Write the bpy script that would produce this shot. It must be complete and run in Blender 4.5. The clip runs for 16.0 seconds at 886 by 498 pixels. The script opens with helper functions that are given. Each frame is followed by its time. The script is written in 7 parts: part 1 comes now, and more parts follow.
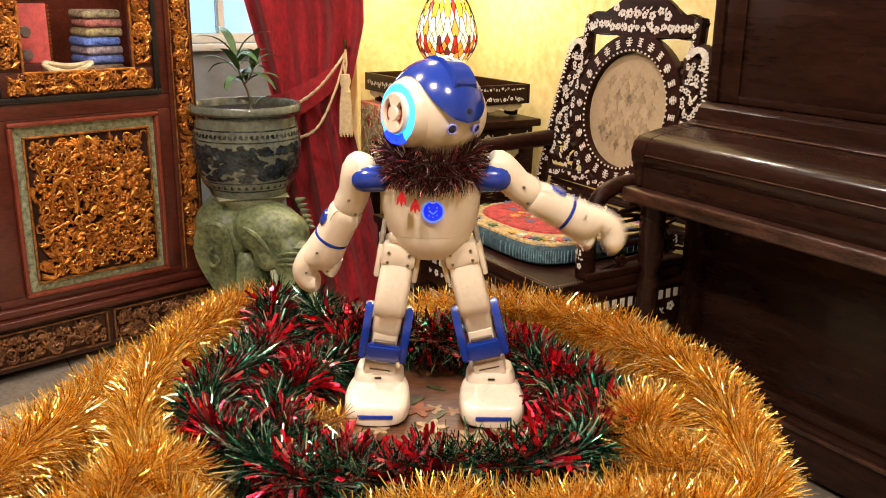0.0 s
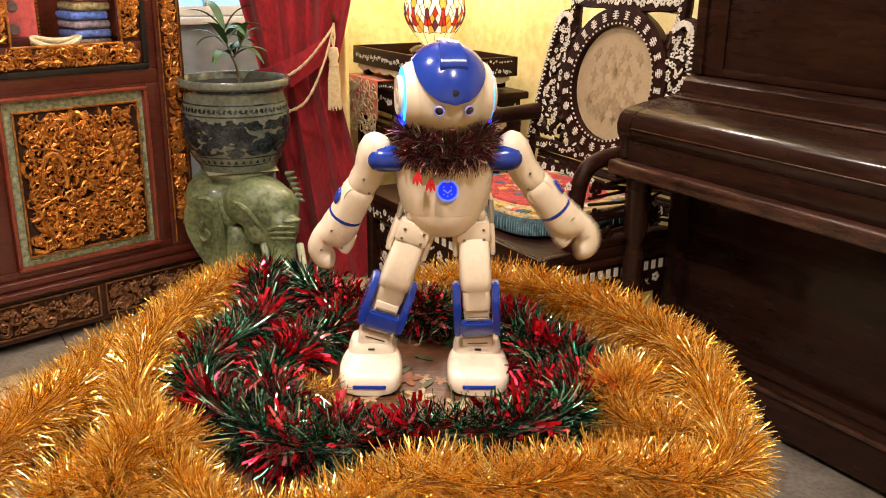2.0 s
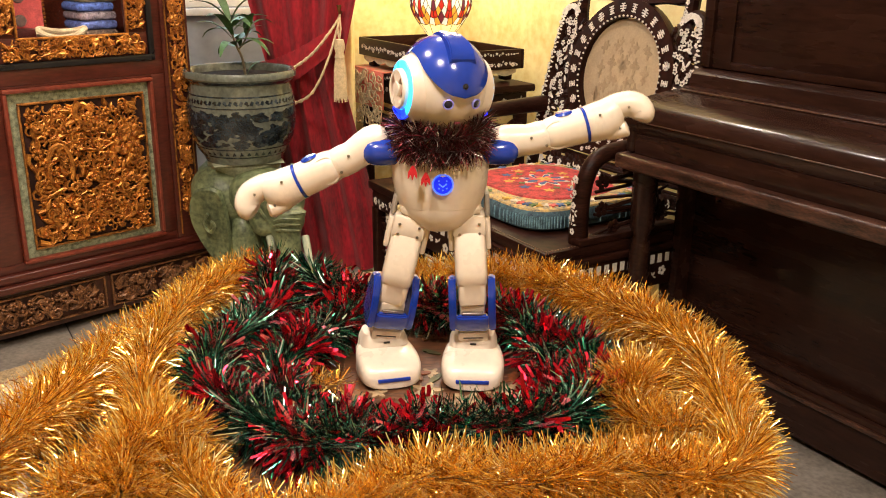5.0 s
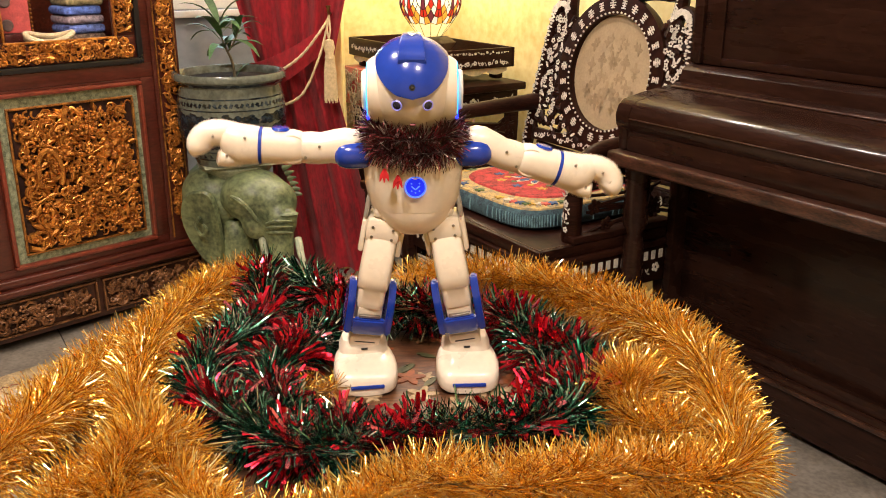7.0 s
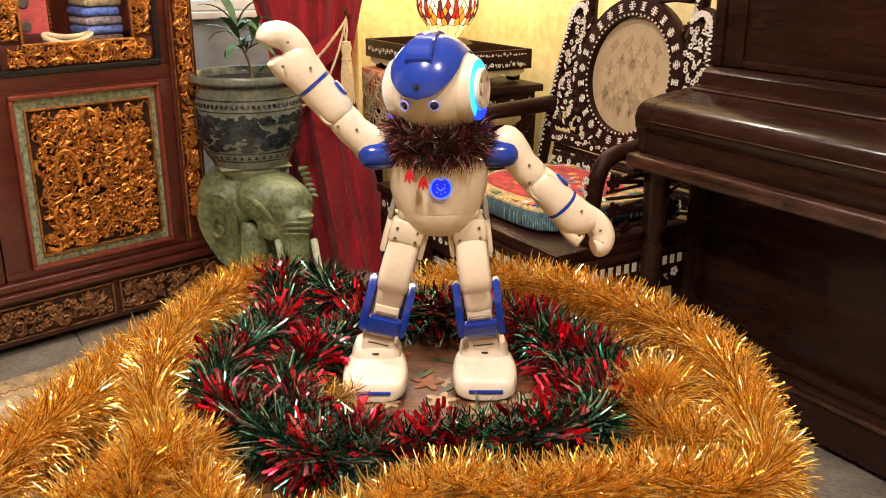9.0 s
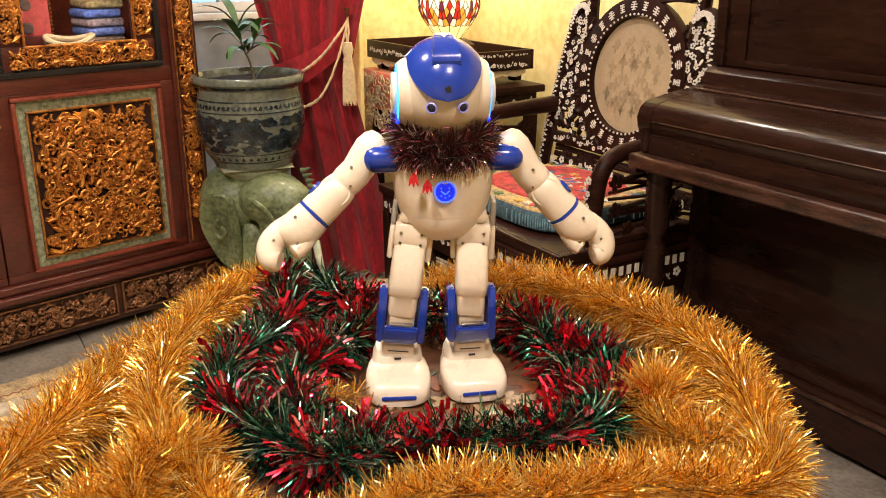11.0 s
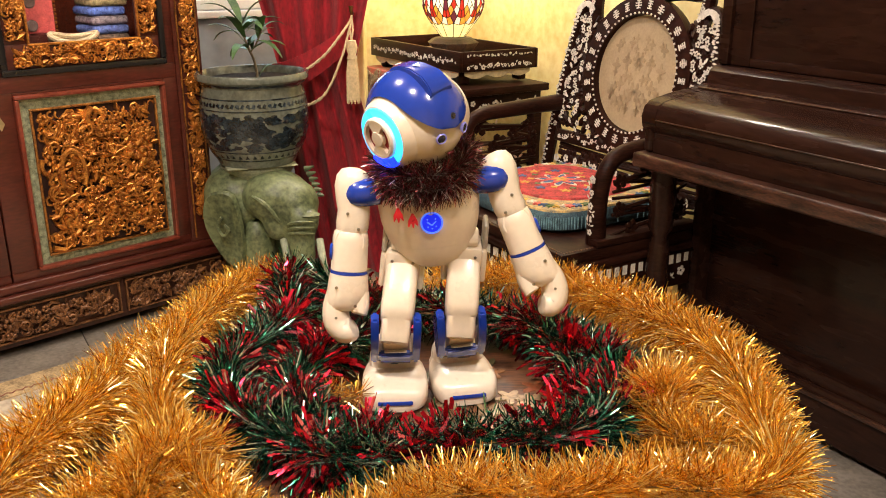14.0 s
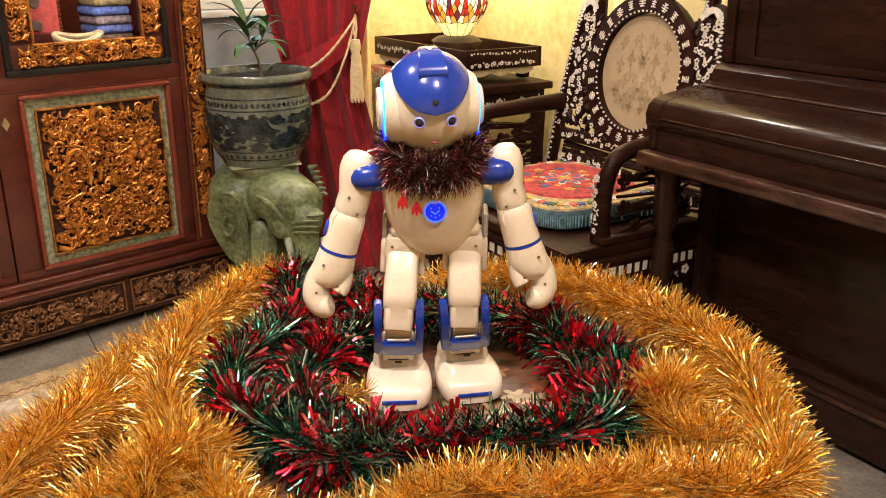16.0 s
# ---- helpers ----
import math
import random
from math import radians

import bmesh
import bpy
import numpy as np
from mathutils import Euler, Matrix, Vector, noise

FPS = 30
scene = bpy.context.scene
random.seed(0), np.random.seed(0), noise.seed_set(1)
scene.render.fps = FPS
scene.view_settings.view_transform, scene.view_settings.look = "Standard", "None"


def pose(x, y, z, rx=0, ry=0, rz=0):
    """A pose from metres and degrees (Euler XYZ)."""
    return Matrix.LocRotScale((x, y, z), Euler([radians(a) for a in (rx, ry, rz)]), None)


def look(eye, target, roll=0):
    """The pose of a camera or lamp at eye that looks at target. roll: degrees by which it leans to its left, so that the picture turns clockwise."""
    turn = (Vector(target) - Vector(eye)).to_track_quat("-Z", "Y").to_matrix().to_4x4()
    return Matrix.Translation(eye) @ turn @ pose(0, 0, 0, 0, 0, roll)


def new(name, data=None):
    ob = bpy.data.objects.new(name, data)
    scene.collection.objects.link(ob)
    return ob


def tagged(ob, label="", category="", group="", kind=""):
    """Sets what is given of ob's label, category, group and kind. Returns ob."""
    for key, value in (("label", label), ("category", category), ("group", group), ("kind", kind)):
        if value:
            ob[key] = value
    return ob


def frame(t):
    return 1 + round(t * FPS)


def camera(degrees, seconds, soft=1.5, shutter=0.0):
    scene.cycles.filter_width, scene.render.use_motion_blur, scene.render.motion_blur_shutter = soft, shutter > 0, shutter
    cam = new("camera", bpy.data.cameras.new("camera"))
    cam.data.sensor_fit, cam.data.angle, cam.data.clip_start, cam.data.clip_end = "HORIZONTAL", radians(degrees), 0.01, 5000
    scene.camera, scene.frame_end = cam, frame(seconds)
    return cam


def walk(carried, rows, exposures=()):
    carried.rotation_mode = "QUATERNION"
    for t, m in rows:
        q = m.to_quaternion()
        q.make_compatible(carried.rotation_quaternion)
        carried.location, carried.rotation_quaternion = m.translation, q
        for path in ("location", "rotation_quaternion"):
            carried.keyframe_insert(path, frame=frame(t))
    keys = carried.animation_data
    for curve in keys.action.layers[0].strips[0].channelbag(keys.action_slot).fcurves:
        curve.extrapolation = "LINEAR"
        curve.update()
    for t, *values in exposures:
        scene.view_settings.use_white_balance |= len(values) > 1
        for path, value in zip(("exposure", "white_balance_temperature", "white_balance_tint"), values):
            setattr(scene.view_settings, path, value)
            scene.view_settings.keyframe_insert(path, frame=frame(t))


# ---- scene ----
cam = camera(53.0, 16.0, soft=1.0, shutter=0.5)
PATH = [
    (0, (0.013, -0.002, 1.244), (0.014, 1.92, 0.693), 0.7),
    (0.5, (0.014, -0.014, 1.246), (0.021, 1.902, 0.672), 0.7),
    (1, (0.015, -0.021, 1.249), (0.027, 1.891, 0.663), 0.7),
    (1.5, (0.015, -0.024, 1.25), (0.033, 1.883, 0.646), 0.8),
    (2, (0.017, -0.033, 1.257), (0.041, 1.871, 0.645), 0.6),
    (2.5, (0.02, -0.033, 1.257), (0.05, 1.873, 0.651), 0.3),
    (3, (0.02, -0.034, 1.257), (0.041, 1.871, 0.649), 0.3),
    (3.5, (0.018, -0.033, 1.259), (0.028, 1.87, 0.644), 0.4),
    (4, (0.013, -0.032, 1.258), (0.019, 1.87, 0.639), 0.7),
    (6.5, (0.011, -0.021, 1.26), (0.043, 1.873, 0.619), 0.3),
    (7, (0.012, -0.019, 1.261), (0.042, 1.878, 0.628), 0.0),
    (7.5, (0.011, -0.011, 1.259), (0.036, 1.886, 0.626), -0.1),
    (8, (0.008, -0.003, 1.258), (0.023, 1.891, 0.616), 0.0),
    (8.5, (0.006, -0.002, 1.256), (0.01, 1.893, 0.615), 0.2),
    (9, (0.005, -0.003, 1.258), (0.003, 1.896, 0.629), 0.0),
    (9.2, (0.004, -0.003, 1.26), (0.001, 1.897, 0.634), -0.0),
    (11.5, (0.003, 0.0, 1.258), (-0.002, 1.899, 0.63), -0.3),
    (12, (0.004, 0.002, 1.258), (0.001, 1.9, 0.629), -0.4),
    (12.5, (0.003, 0.002, 1.258), (0.0, 1.897, 0.62), -0.3),
    (13, (0.004, 0.004, 1.256), (-0.004, 1.899, 0.617), -0.2),
    (13.5, (0.003, 0.0, 1.259), (-0.008, 1.897, 0.627), -0.2),
    (14, (0.002, 0.002, 1.258), (-0.011, 1.899, 0.627), -0.1),
    (14.5, (0.001, 0.004, 1.259), (-0.009, 1.9, 0.623), -0.0),
    (15, (0.001, 0.003, 1.259), (-0.009, 1.898, 0.62), -0.1),
    (15.5, (0.0, 0.0, 1.259), (-0.015, 1.896, 0.621), -0.1),
    (16, (0.0, 0.0, 1.26), (-0.021, 1.897, 0.625), -0.3),
]
walk(cam, [(t, look(eye, target, roll)) for t, eye, target, roll in PATH])

# ---- light ----
world = bpy.data.worlds.new("world")
scene.world = world
world.use_nodes = True
wn = world.node_tree.nodes
sky = wn.new("ShaderNodeTexSky")
sky.sky_type, sky.sun_disc, sky.sun_elevation, sky.sun_rotation = "NISHITA", False, radians(40), radians(150)
wn["Background"].inputs[1].default_value = 0.12
world.node_tree.links.new(sky.outputs[0], wn["Background"].inputs[0])
scene.view_settings.exposure = -0.15


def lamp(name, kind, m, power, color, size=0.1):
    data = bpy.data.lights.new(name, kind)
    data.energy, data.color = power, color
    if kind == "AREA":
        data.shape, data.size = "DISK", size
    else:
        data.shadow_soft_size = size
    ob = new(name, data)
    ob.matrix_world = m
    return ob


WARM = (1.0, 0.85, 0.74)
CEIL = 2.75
# Overhead lamps assumed out of view, set to brighten table, cabinet and wall.
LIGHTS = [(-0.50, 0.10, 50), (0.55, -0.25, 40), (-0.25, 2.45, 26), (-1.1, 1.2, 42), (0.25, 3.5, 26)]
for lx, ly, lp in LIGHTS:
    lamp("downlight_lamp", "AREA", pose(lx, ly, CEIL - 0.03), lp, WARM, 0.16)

# ---- materials ----
MATS = {}


def mat(name, color, rough=0.5, metal=0.0, var=0.15, scale=8.0, bump=0.0, bscale=60.0, dark=None, coat=0.0, stretch=(1, 1, 1), emit=None, strength=0.0, spread=0.12, per="object", sheen=0.0):
    """A surface with colour variation at two scales and fine relief."""
    if name in MATS:
        return MATS[name]
    m = bpy.data.materials.new(name)
    m.use_nodes = True
    nt = m.node_tree
    b = nt.nodes["Principled BSDF"]
    n, l = nt.nodes.new, nt.links.new
    tc, mp = n("ShaderNodeTexCoord"), n("ShaderNodeMapping")
    mp.inputs["Scale"].default_value = stretch
    l(tc.outputs["Object"], mp.inputs[0])
    big, small = n("ShaderNodeTexNoise"), n("ShaderNodeTexNoise")
    big.inputs["Scale"].default_value, small.inputs["Scale"].default_value = scale, scale * 7
    big.inputs["Detail"].default_value, small.inputs["Detail"].default_value = 4, 3
    for t in (big, small):
        l(mp.outputs[0], t.inputs["Vector"])
    add = n("ShaderNodeMath")
    add.operation = "ADD"
    l(big.outputs[0], add.inputs[0]), l(small.outputs[0], add.inputs[1])
    ramp = n("ShaderNodeValToRGB")
    half = n("ShaderNodeMath")
    half.operation = "MULTIPLY"
    half.inputs[1].default_value = 0.5
    l(add.outputs[0], half.inputs[0]), l(half.outputs[0], ramp.inputs[0])
    lo = dark or tuple(c * (1 - var * 1.6) for c in color)
    hi = tuple(min(1, c * (1 + var)) for c in color)
    ramp.color_ramp.elements[0].position, ramp.color_ramp.elements[1].position = 0.36, 0.62
    ramp.color_ramp.elements[0].color, ramp.color_ramp.elements[1].color = (*lo, 1), (*hi, 1)
    l(ramp.outputs[0], b.inputs["Base Color"])
    b.inputs["Metallic"].default_value = metal
    rr = n("ShaderNodeMapRange")
    rr.inputs[3].default_value, rr.inputs[4].default_value = max(0.02, rough - spread), min(1, rough + spread)
    l(big.outputs[0], rr.inputs[0]), l(rr.outputs[0], b.inputs["Roughness"])
    b.inputs["Coat Weight"].default_value = coat
    b.inputs["Coat Roughness"].default_value = 0.08
    b.inputs["Sheen Weight"].default_value = sheen
    if bump:
        bn, bt = n("ShaderNodeBump"), n("ShaderNodeTexNoise")
        bt.inputs["Scale"].default_value, bt.inputs["Detail"].default_value = bscale, 4
        l(mp.outputs[0], bt.inputs["Vector"]), l(bt.outputs[0], bn.inputs["Height"])
        bn.inputs["Strength"].default_value, bn.inputs["Distance"].default_value = bump, 0.004
        l(bn.outputs[0], b.inputs["Normal"])
    if emit:
        b.inputs["Emission Color"].default_value, b.inputs["Emission Strength"].default_value = (*emit, 1), strength
    MATS[name] = m
    return m


def tinsel_mat(name, stops, rough=0.25, metal=0.9):
    """Foil strands, each of one tone; the tones can carry highlight and shade."""
    if name in MATS:
        return MATS[name]
    m = bpy.data.materials.new(name)
    m.use_nodes = True
    nt = m.node_tree
    b, g, r = nt.nodes["Principled BSDF"], nt.nodes.new("ShaderNodeNewGeometry"), nt.nodes.new("ShaderNodeValToRGB")
    r.color_ramp.interpolation = "CONSTANT"
    while len(r.color_ramp.elements) < len(stops):
        r.color_ramp.elements.new(1.0)
    for e, (p, c) in zip(r.color_ramp.elements, stops):
        e.position, e.color = p, (*c, 1)
    nt.links.new(g.outputs["Random Per Island"], r.inputs[0])
    nt.links.new(r.outputs[0], b.inputs["Base Color"])
    b.inputs["Metallic"].default_value, b.inputs["Roughness"].default_value = metal, rough
    MATS[name] = m
    return m


WHITE = mat("white_plastic", (0.80, 0.70, 0.57), 0.3, var=0.03, scale=20, coat=0.25)
GREY = mat("grey_plastic", (0.42, 0.39, 0.35), 0.4, var=0.06, scale=30)
BLUE = mat("blue_plastic", (0.012, 0.045, 0.36), 0.2, var=0.06, scale=20, coat=0.5)
BLACK = mat("black_plastic", (0.015, 0.014, 0.014), 0.3, var=0.1)
SCREW = mat("screw_steel", (0.35, 0.33, 0.3), 0.35, 1.0, var=0.1)
EARRED = mat("red_ear", (0.30, 0.012, 0.016), 0.35, var=0.1)
GLOW_BLUE = mat("blue_light", (0.004, 0.015, 0.30), 0.4, emit=(0.0, 0.02, 1.0), strength=0.85, var=0.02)
GLOW_PALE = mat("pale_light", (0.08, 0.18, 0.7), 0.4, emit=(0.06, 0.16, 1.0), strength=1.3, var=0.02)
GLOW_CYAN = mat("cyan_light", (0.1, 0.6, 0.9), 0.3, emit=(0.01, 0.40, 1.0), strength=2.3, var=0.02)
GLOW_DEEP = mat("deep_blue_light", (0.02, 0.05, 0.8), 0.3, emit=(0.004, 0.02, 1.0), strength=5.0, var=0.02)
# Lilac shading inside the eye sockets, put in as a faint glow.
EYE_SHADING = mat("eye_shading_glow", (0.3, 0.3, 0.9), 0.3, emit=(0.40, 0.42, 1.0), strength=0.1, var=0.02)
ROSE = mat("rosewood", (0.024, 0.008, 0.005), 0.38, var=0.4, scale=6, bump=0.1, bscale=40, coat=0.0, stretch=(1, 1, 6))
PEARL = mat("mother_of_pearl", (0.75, 0.71, 0.64), 0.2, var=0.18, scale=60, coat=0.5)
PIANO = mat("piano_lacquer", (0.025, 0.010, 0.0065), 0.26, var=0.25, scale=3, bump=0.05, bscale=18, coat=0.12, stretch=(1, 6, 6))
PIANO_WORN = mat("worn_piano_edge", (0.055, 0.022, 0.013), 0.36, var=0.6, scale=14, bump=0.25, bscale=60, stretch=(1, 4, 4))
MAHOG = mat("red_lacquer_wood", (0.085, 0.017, 0.010), 0.36, var=0.25, scale=5, bump=0.1, bscale=30, coat=0.15, stretch=(1, 1, 4))
MAHOG_LIP = mat("bright_red_moulding", (0.19, 0.035, 0.018), 0.35, var=0.25, scale=12, coat=0.2)
GILT = mat("gilt_carving", (0.58, 0.26, 0.05), 0.38, 0.7, var=0.35, scale=40, bump=0.3, bscale=120, dark=(0.20, 0.045, 0.012))
GILT_DIM = mat("worn_gilt", (0.40, 0.17, 0.035), 0.42, 0.55, var=0.45, scale=40, bump=0.3, bscale=120, dark=(0.07, 0.022, 0.010))
APRON = mat("bronze_carving", (0.22, 0.10, 0.04), 0.4, 0.3, var=0.5, scale=40, bump=0.3, bscale=120, dark=(0.05, 0.018, 0.010))
RECESS = mat("dark_red_ground", (0.03, 0.007, 0.004), 0.6, var=0.3)
VERDI = mat("speckled_green_border", (0.24, 0.26, 0.17), 0.5, var=0.9, scale=70, bump=0.5, bscale=180, dark=(0.05, 0.07, 0.04))
VELVET = mat("red_velvet", (0.33, 0.006, 0.016), 0.75, var=0.3, scale=14, bump=0.15, bscale=300, sheen=0.12, stretch=(1, 1, 0.4))
ROPE = mat("cream_rope", (0.70, 0.55, 0.33), 0.8, var=0.15, scale=90, bump=0.4, bscale=250)
ELEPH = mat("celadon_glaze", (0.165, 0.20, 0.10), 0.45, var=0.4, scale=9, bump=0.35, bscale=30, coat=0.2, dark=(0.05, 0.068, 0.035))
PORC = mat("pale_green_porcelain", (0.145, 0.165, 0.135), 0.2, var=0.25, scale=10, coat=0.5)
COBALT = mat("cobalt_painting", (0.016, 0.028, 0.038), 0.25, var=0.6, scale=30, coat=0.4)
SOIL = mat("soil", (0.03, 0.02, 0.012), 0.95, var=0.5, scale=40, bump=0.8, bscale=90)
LEAF = mat("green_leaf", (0.05, 0.12, 0.03), 0.58, var=0.35, scale=25, coat=0.0)
STEM = mat("woody_stem", (0.16, 0.13, 0.08), 0.7, var=0.3, scale=50)
YELLOW = mat("yellow_plaster", (0.84, 0.72, 0.38), 0.85, var=0.16, scale=3.5, bump=0.25, bscale=12, dark=(0.78, 0.58, 0.20))
GREYWALL = mat("grey_plaster", (0.25, 0.28, 0.33), 0.85, var=0.12, scale=2.5, bump=0.2, bscale=14)
FLOOR = mat("stone_floor", (0.22, 0.195, 0.165), 0.42, var=0.25, scale=10, bump=0.15, bscale=60)
CEILM = mat("ceiling_paint", (0.78, 0.74, 0.66), 0.9, var=0.04)
CREAM = mat("cream_cloth", (0.62, 0.55, 0.42), 0.9, var=0.1, scale=14, bump=0.3, bscale=220)
DAMASK = mat("gold_damask", (0.44, 0.34, 0.21), 0.65, var=0.08, scale=20, bump=0.2, bscale=300)
DAMASK_D = mat("dark_damask_motif", (0.36, 0.27, 0.16), 0.6, var=0.1, scale=20)
# Pale stop is painted highlight, brown stop painted shade among the gold.
GOLD_T = tinsel_mat("gold_tinsel", [(0, (0.94, 0.54, 0.08)), (0.34, (1.0, 0.72, 0.22)), (0.58, (0.50, 0.22, 0.02)), (0.76, (1.0, 0.88, 0.46))], 0.20, 0.90)
# The pale green stops put foil highlights into the strand colour.
GREEN_T = tinsel_mat("green_tinsel", [(0, (0.010, 0.065, 0.038)), (0.34, (0.025, 0.16, 0.09)), (0.58, (0.012, 0.02, 0.014)), (0.70, (0.22, 0.46, 0.34)), (0.90, (0.66, 0.74, 0.64))], 0.20, 0.85)
RED_T = tinsel_mat("red_tinsel", [(0, (0.38, 0.008, 0.02)), (0.45, (0.72, 0.02, 0.05)), (0.88, (0.95, 0.22, 0.28))], 0.2, 0.85)
# The lightest stop puts the collar's sparkle into the strand colour.
SCARF_T = tinsel_mat("dark_red_tinsel", [(0, (0.07, 0.018, 0.015)), (0.45, (0.13, 0.02, 0.022)), (0.66, (0.05, 0.045, 0.028)), (0.82, (0.42, 0.06, 0.08)), (0.91, (0.6, 0.5, 0.44))], 0.3, 0.75)

for dull, level in ((PIANO, 0.16), (ROSE, 0.11), (SOIL, 0.08)):
    dull.node_tree.nodes["Principled BSDF"].inputs["Specular IOR Level"].default_value = level

# ---- mesh tools ----


def part(name, bm, material, parent=None, label="", m=None, smooth=True, kind=""):
    """Links a bmesh as one mesh object, under a thing or a part where one is given."""
    me = bpy.data.meshes.new(name)
    if name.endswith(("_inlay", "_carving", "_foliage", "_fretwork", "_branch", "_motif", "_beads", "beading", "fringe", "_landscape", "_band", "_scrolls", "_vine")) and len(bm.faces) > 60:
        kind = kind or "stuff"
    if smooth:
        for f in bm.faces:
            f.smooth = True
    bm.to_mesh(me)
    bm.free()
    if smooth:
        me.set_sharp_from_angle(angle=radians(38))
    me.materials.append(material)
    ob = new(name, me)
    if parent is not None:
        ob.parent = parent
    if m is not None:
        ob.matrix_basis = m
    return tagged(ob, label, kind=kind)


def strips(name, verts, faces, material, parent=None, label="", kind=""):
    me = bpy.data.meshes.new(name)
    me.from_pydata(verts, [], faces)
    me.materials.append(material)
    ob = new(name, me)
    if parent is not None:
        ob.parent = parent
    return tagged(ob, label, kind=kind)


def thing(name, m, label, category, group="", kind=""):
    ob = new(name)
    ob.empty_display_size = 0.1
    ob.matrix_basis = m
    return tagged(ob, label, category, group, kind)


def box(x0, x1, y0, y1, z0, z1, bevel=0.0, seg=2, bm=None, m=None):
    bm = bm or bmesh.new()
    r = bmesh.ops.create_cube(bm, size=1.0)["verts"]
    t = Matrix.Translation(((x0 + x1) / 2, (y0 + y1) / 2, (z0 + z1) / 2)) @ Matrix.Diagonal((x1 - x0, y1 - y0, z1 - z0, 1))
    bmesh.ops.transform(bm, matrix=(m or Matrix()) @ t, verts=r)
    if bevel:
        es = list({e for v in r for e in v.link_edges})
        bmesh.ops.bevel(bm, geom=es, offset=bevel, segments=seg, profile=0.5, affect="EDGES")
    return bm


def lathe(profile, seg=32, bm=None, m=None):
    """Turns a profile of (radius, height) round z."""
    bm = bm or bmesh.new()
    m = m or Matrix()
    rings = []
    for r, z in profile:
        if r < 1e-5:
            rings.append([bm.verts.new(m @ Vector((0, 0, z)))])
        else:
            rings.append([bm.verts.new(m @ Vector((r * math.cos(a), r * math.sin(a), z))) for a in (2 * math.pi * i / seg for i in range(seg))])
    for a, b in zip(rings, rings[1:]):
        for i in range(seg):
            j = (i + 1) % seg
            if len(a) == 1 and len(b) > 1:
                bm.faces.new((a[0], b[i], b[j]))
            elif len(b) == 1 and len(a) > 1:
                bm.faces.new((a[i], a[j], b[0]))
            elif len(a) > 1:
                bm.faces.new((a[i], a[j], b[j], b[i]))
    bmesh.ops.recalc_face_normals(bm, faces=bm.faces)
    return bm


def sweep(points, radius, seg=8, bm=None, closed=False, flat=1.0):
    """A tube along points; radius is a number or one for each point."""
    bm = bm or bmesh.new()
    pts = [Vector(p) for p in points]
    n = len(pts)
    rad = radius if isinstance(radius, (list, tuple)) else [radius] * n
    rings, side = [], None
    for i, p in enumerate(pts):
        a = pts[(i - 1) % n] if closed or i else p
        b = pts[(i + 1) % n] if closed or i < n - 1 else p
        d = (b - a).normalized()
        if side is None:
            side = d.orthogonal().normalized()
        side = (side - d * side.dot(d)).normalized()
        up = d.cross(side)
        rings.append([bm.verts.new(p + rad[i] * (math.cos(t) * side + flat * math.sin(t) * up)) for t in (2 * math.pi * k / seg for k in range(seg))])
    pairs = list(zip(rings, rings[1:])) + ([(rings[-1], rings[0])] if closed else [])
    for a, b in pairs:
        for k in range(seg):
            j = (k + 1) % seg
            bm.faces.new((a[k], a[j], b[j], b[k]))
    if not closed:
        bm.faces.new(rings[0][::-1]), bm.faces.new(rings[-1])
    return bm


def loft(sections, bm=None, cap=True):
    """Skins rings of equal length."""
    bm = bm or bmesh.new()
    rings = [[bm.verts.new(p) for p in s] for s in sections]
    n = len(rings[0])
    for a, b in zip(rings, rings[1:]):
        for k in range(n):
            j = (k + 1) % n
            bm.faces.new((a[k], a[j], b[j], b[k]))
    if cap:
        bm.faces.new(rings[0][::-1]), bm.faces.new(rings[-1])
    bmesh.ops.recalc_face_normals(bm, faces=bm.faces)
    return bm


def oval(cx, cy, z, rx, ry, n=28, p=2.0):
    """A ring, round (p 2) to squarish (p 4), at height z."""
    out = []
    for i in range(n):
        a = 2 * math.pi * i / n
        c, s = math.cos(a), math.sin(a)
        out.append(Vector((cx + rx * math.copysign(abs(c) ** (2 / p), c), cy + ry * math.copysign(abs(s) ** (2 / p), s), z)))
    return out


def plate(outline, depth, bm=None, m=None):
    """A flat outline in x and z, with thickness along y."""
    bm = bm or bmesh.new()
    m = m or Matrix()
    a = [bm.verts.new(m @ Vector((x, 0, z))) for x, z in outline]
    b = [bm.verts.new(m @ Vector((x, depth, z))) for x, z in outline]
    bm.faces.new(a), bm.faces.new(b[::-1])
    for i in range(len(a)):
        j = (i + 1) % len(a)
        bm.faces.new((a[j], a[i], b[i], b[j]))
    return bm


def smooth_path(pts, n, closed=False):
    """Catmull-Rom through pts, n points in all."""
    p = [Vector(q) for q in pts]
    k = len(p)
    span = k if closed else k - 1
    out = []
    for i in range(n):
        s = span * i / (n if closed else n - 1)
        j = min(int(s), span - 1)
        f = s - j
        g = (lambda q: p[q % k]) if closed else (lambda q: p[max(0, min(k - 1, q))])
        a, b, c, d = g(j - 1), g(j), g(j + 1), g(j + 2)
        out.append(0.5 * ((2 * b) + (c - a) * f + (2 * a - 5 * b + 4 * c - d) * f * f + (3 * b - a - 3 * c + d) * f ** 3))
    return out


# ---- the room ----
U, V = Vector((-0.515, 0.857, 0)), Vector((0.857, 0.515, 0))
RZ = -59.0          # things along the yellow wall
CZ = 44.4           # the cabinet
FZ = 31.0           # the far wall
PIANO_AT = Vector((0.52, 2.40, 0))
CORNER = PIANO_AT + 0.66 * V + 2.05 * U
WALL = pose(*CORNER, 0, 0, RZ)      # local x runs back along the yellow wall, y into it
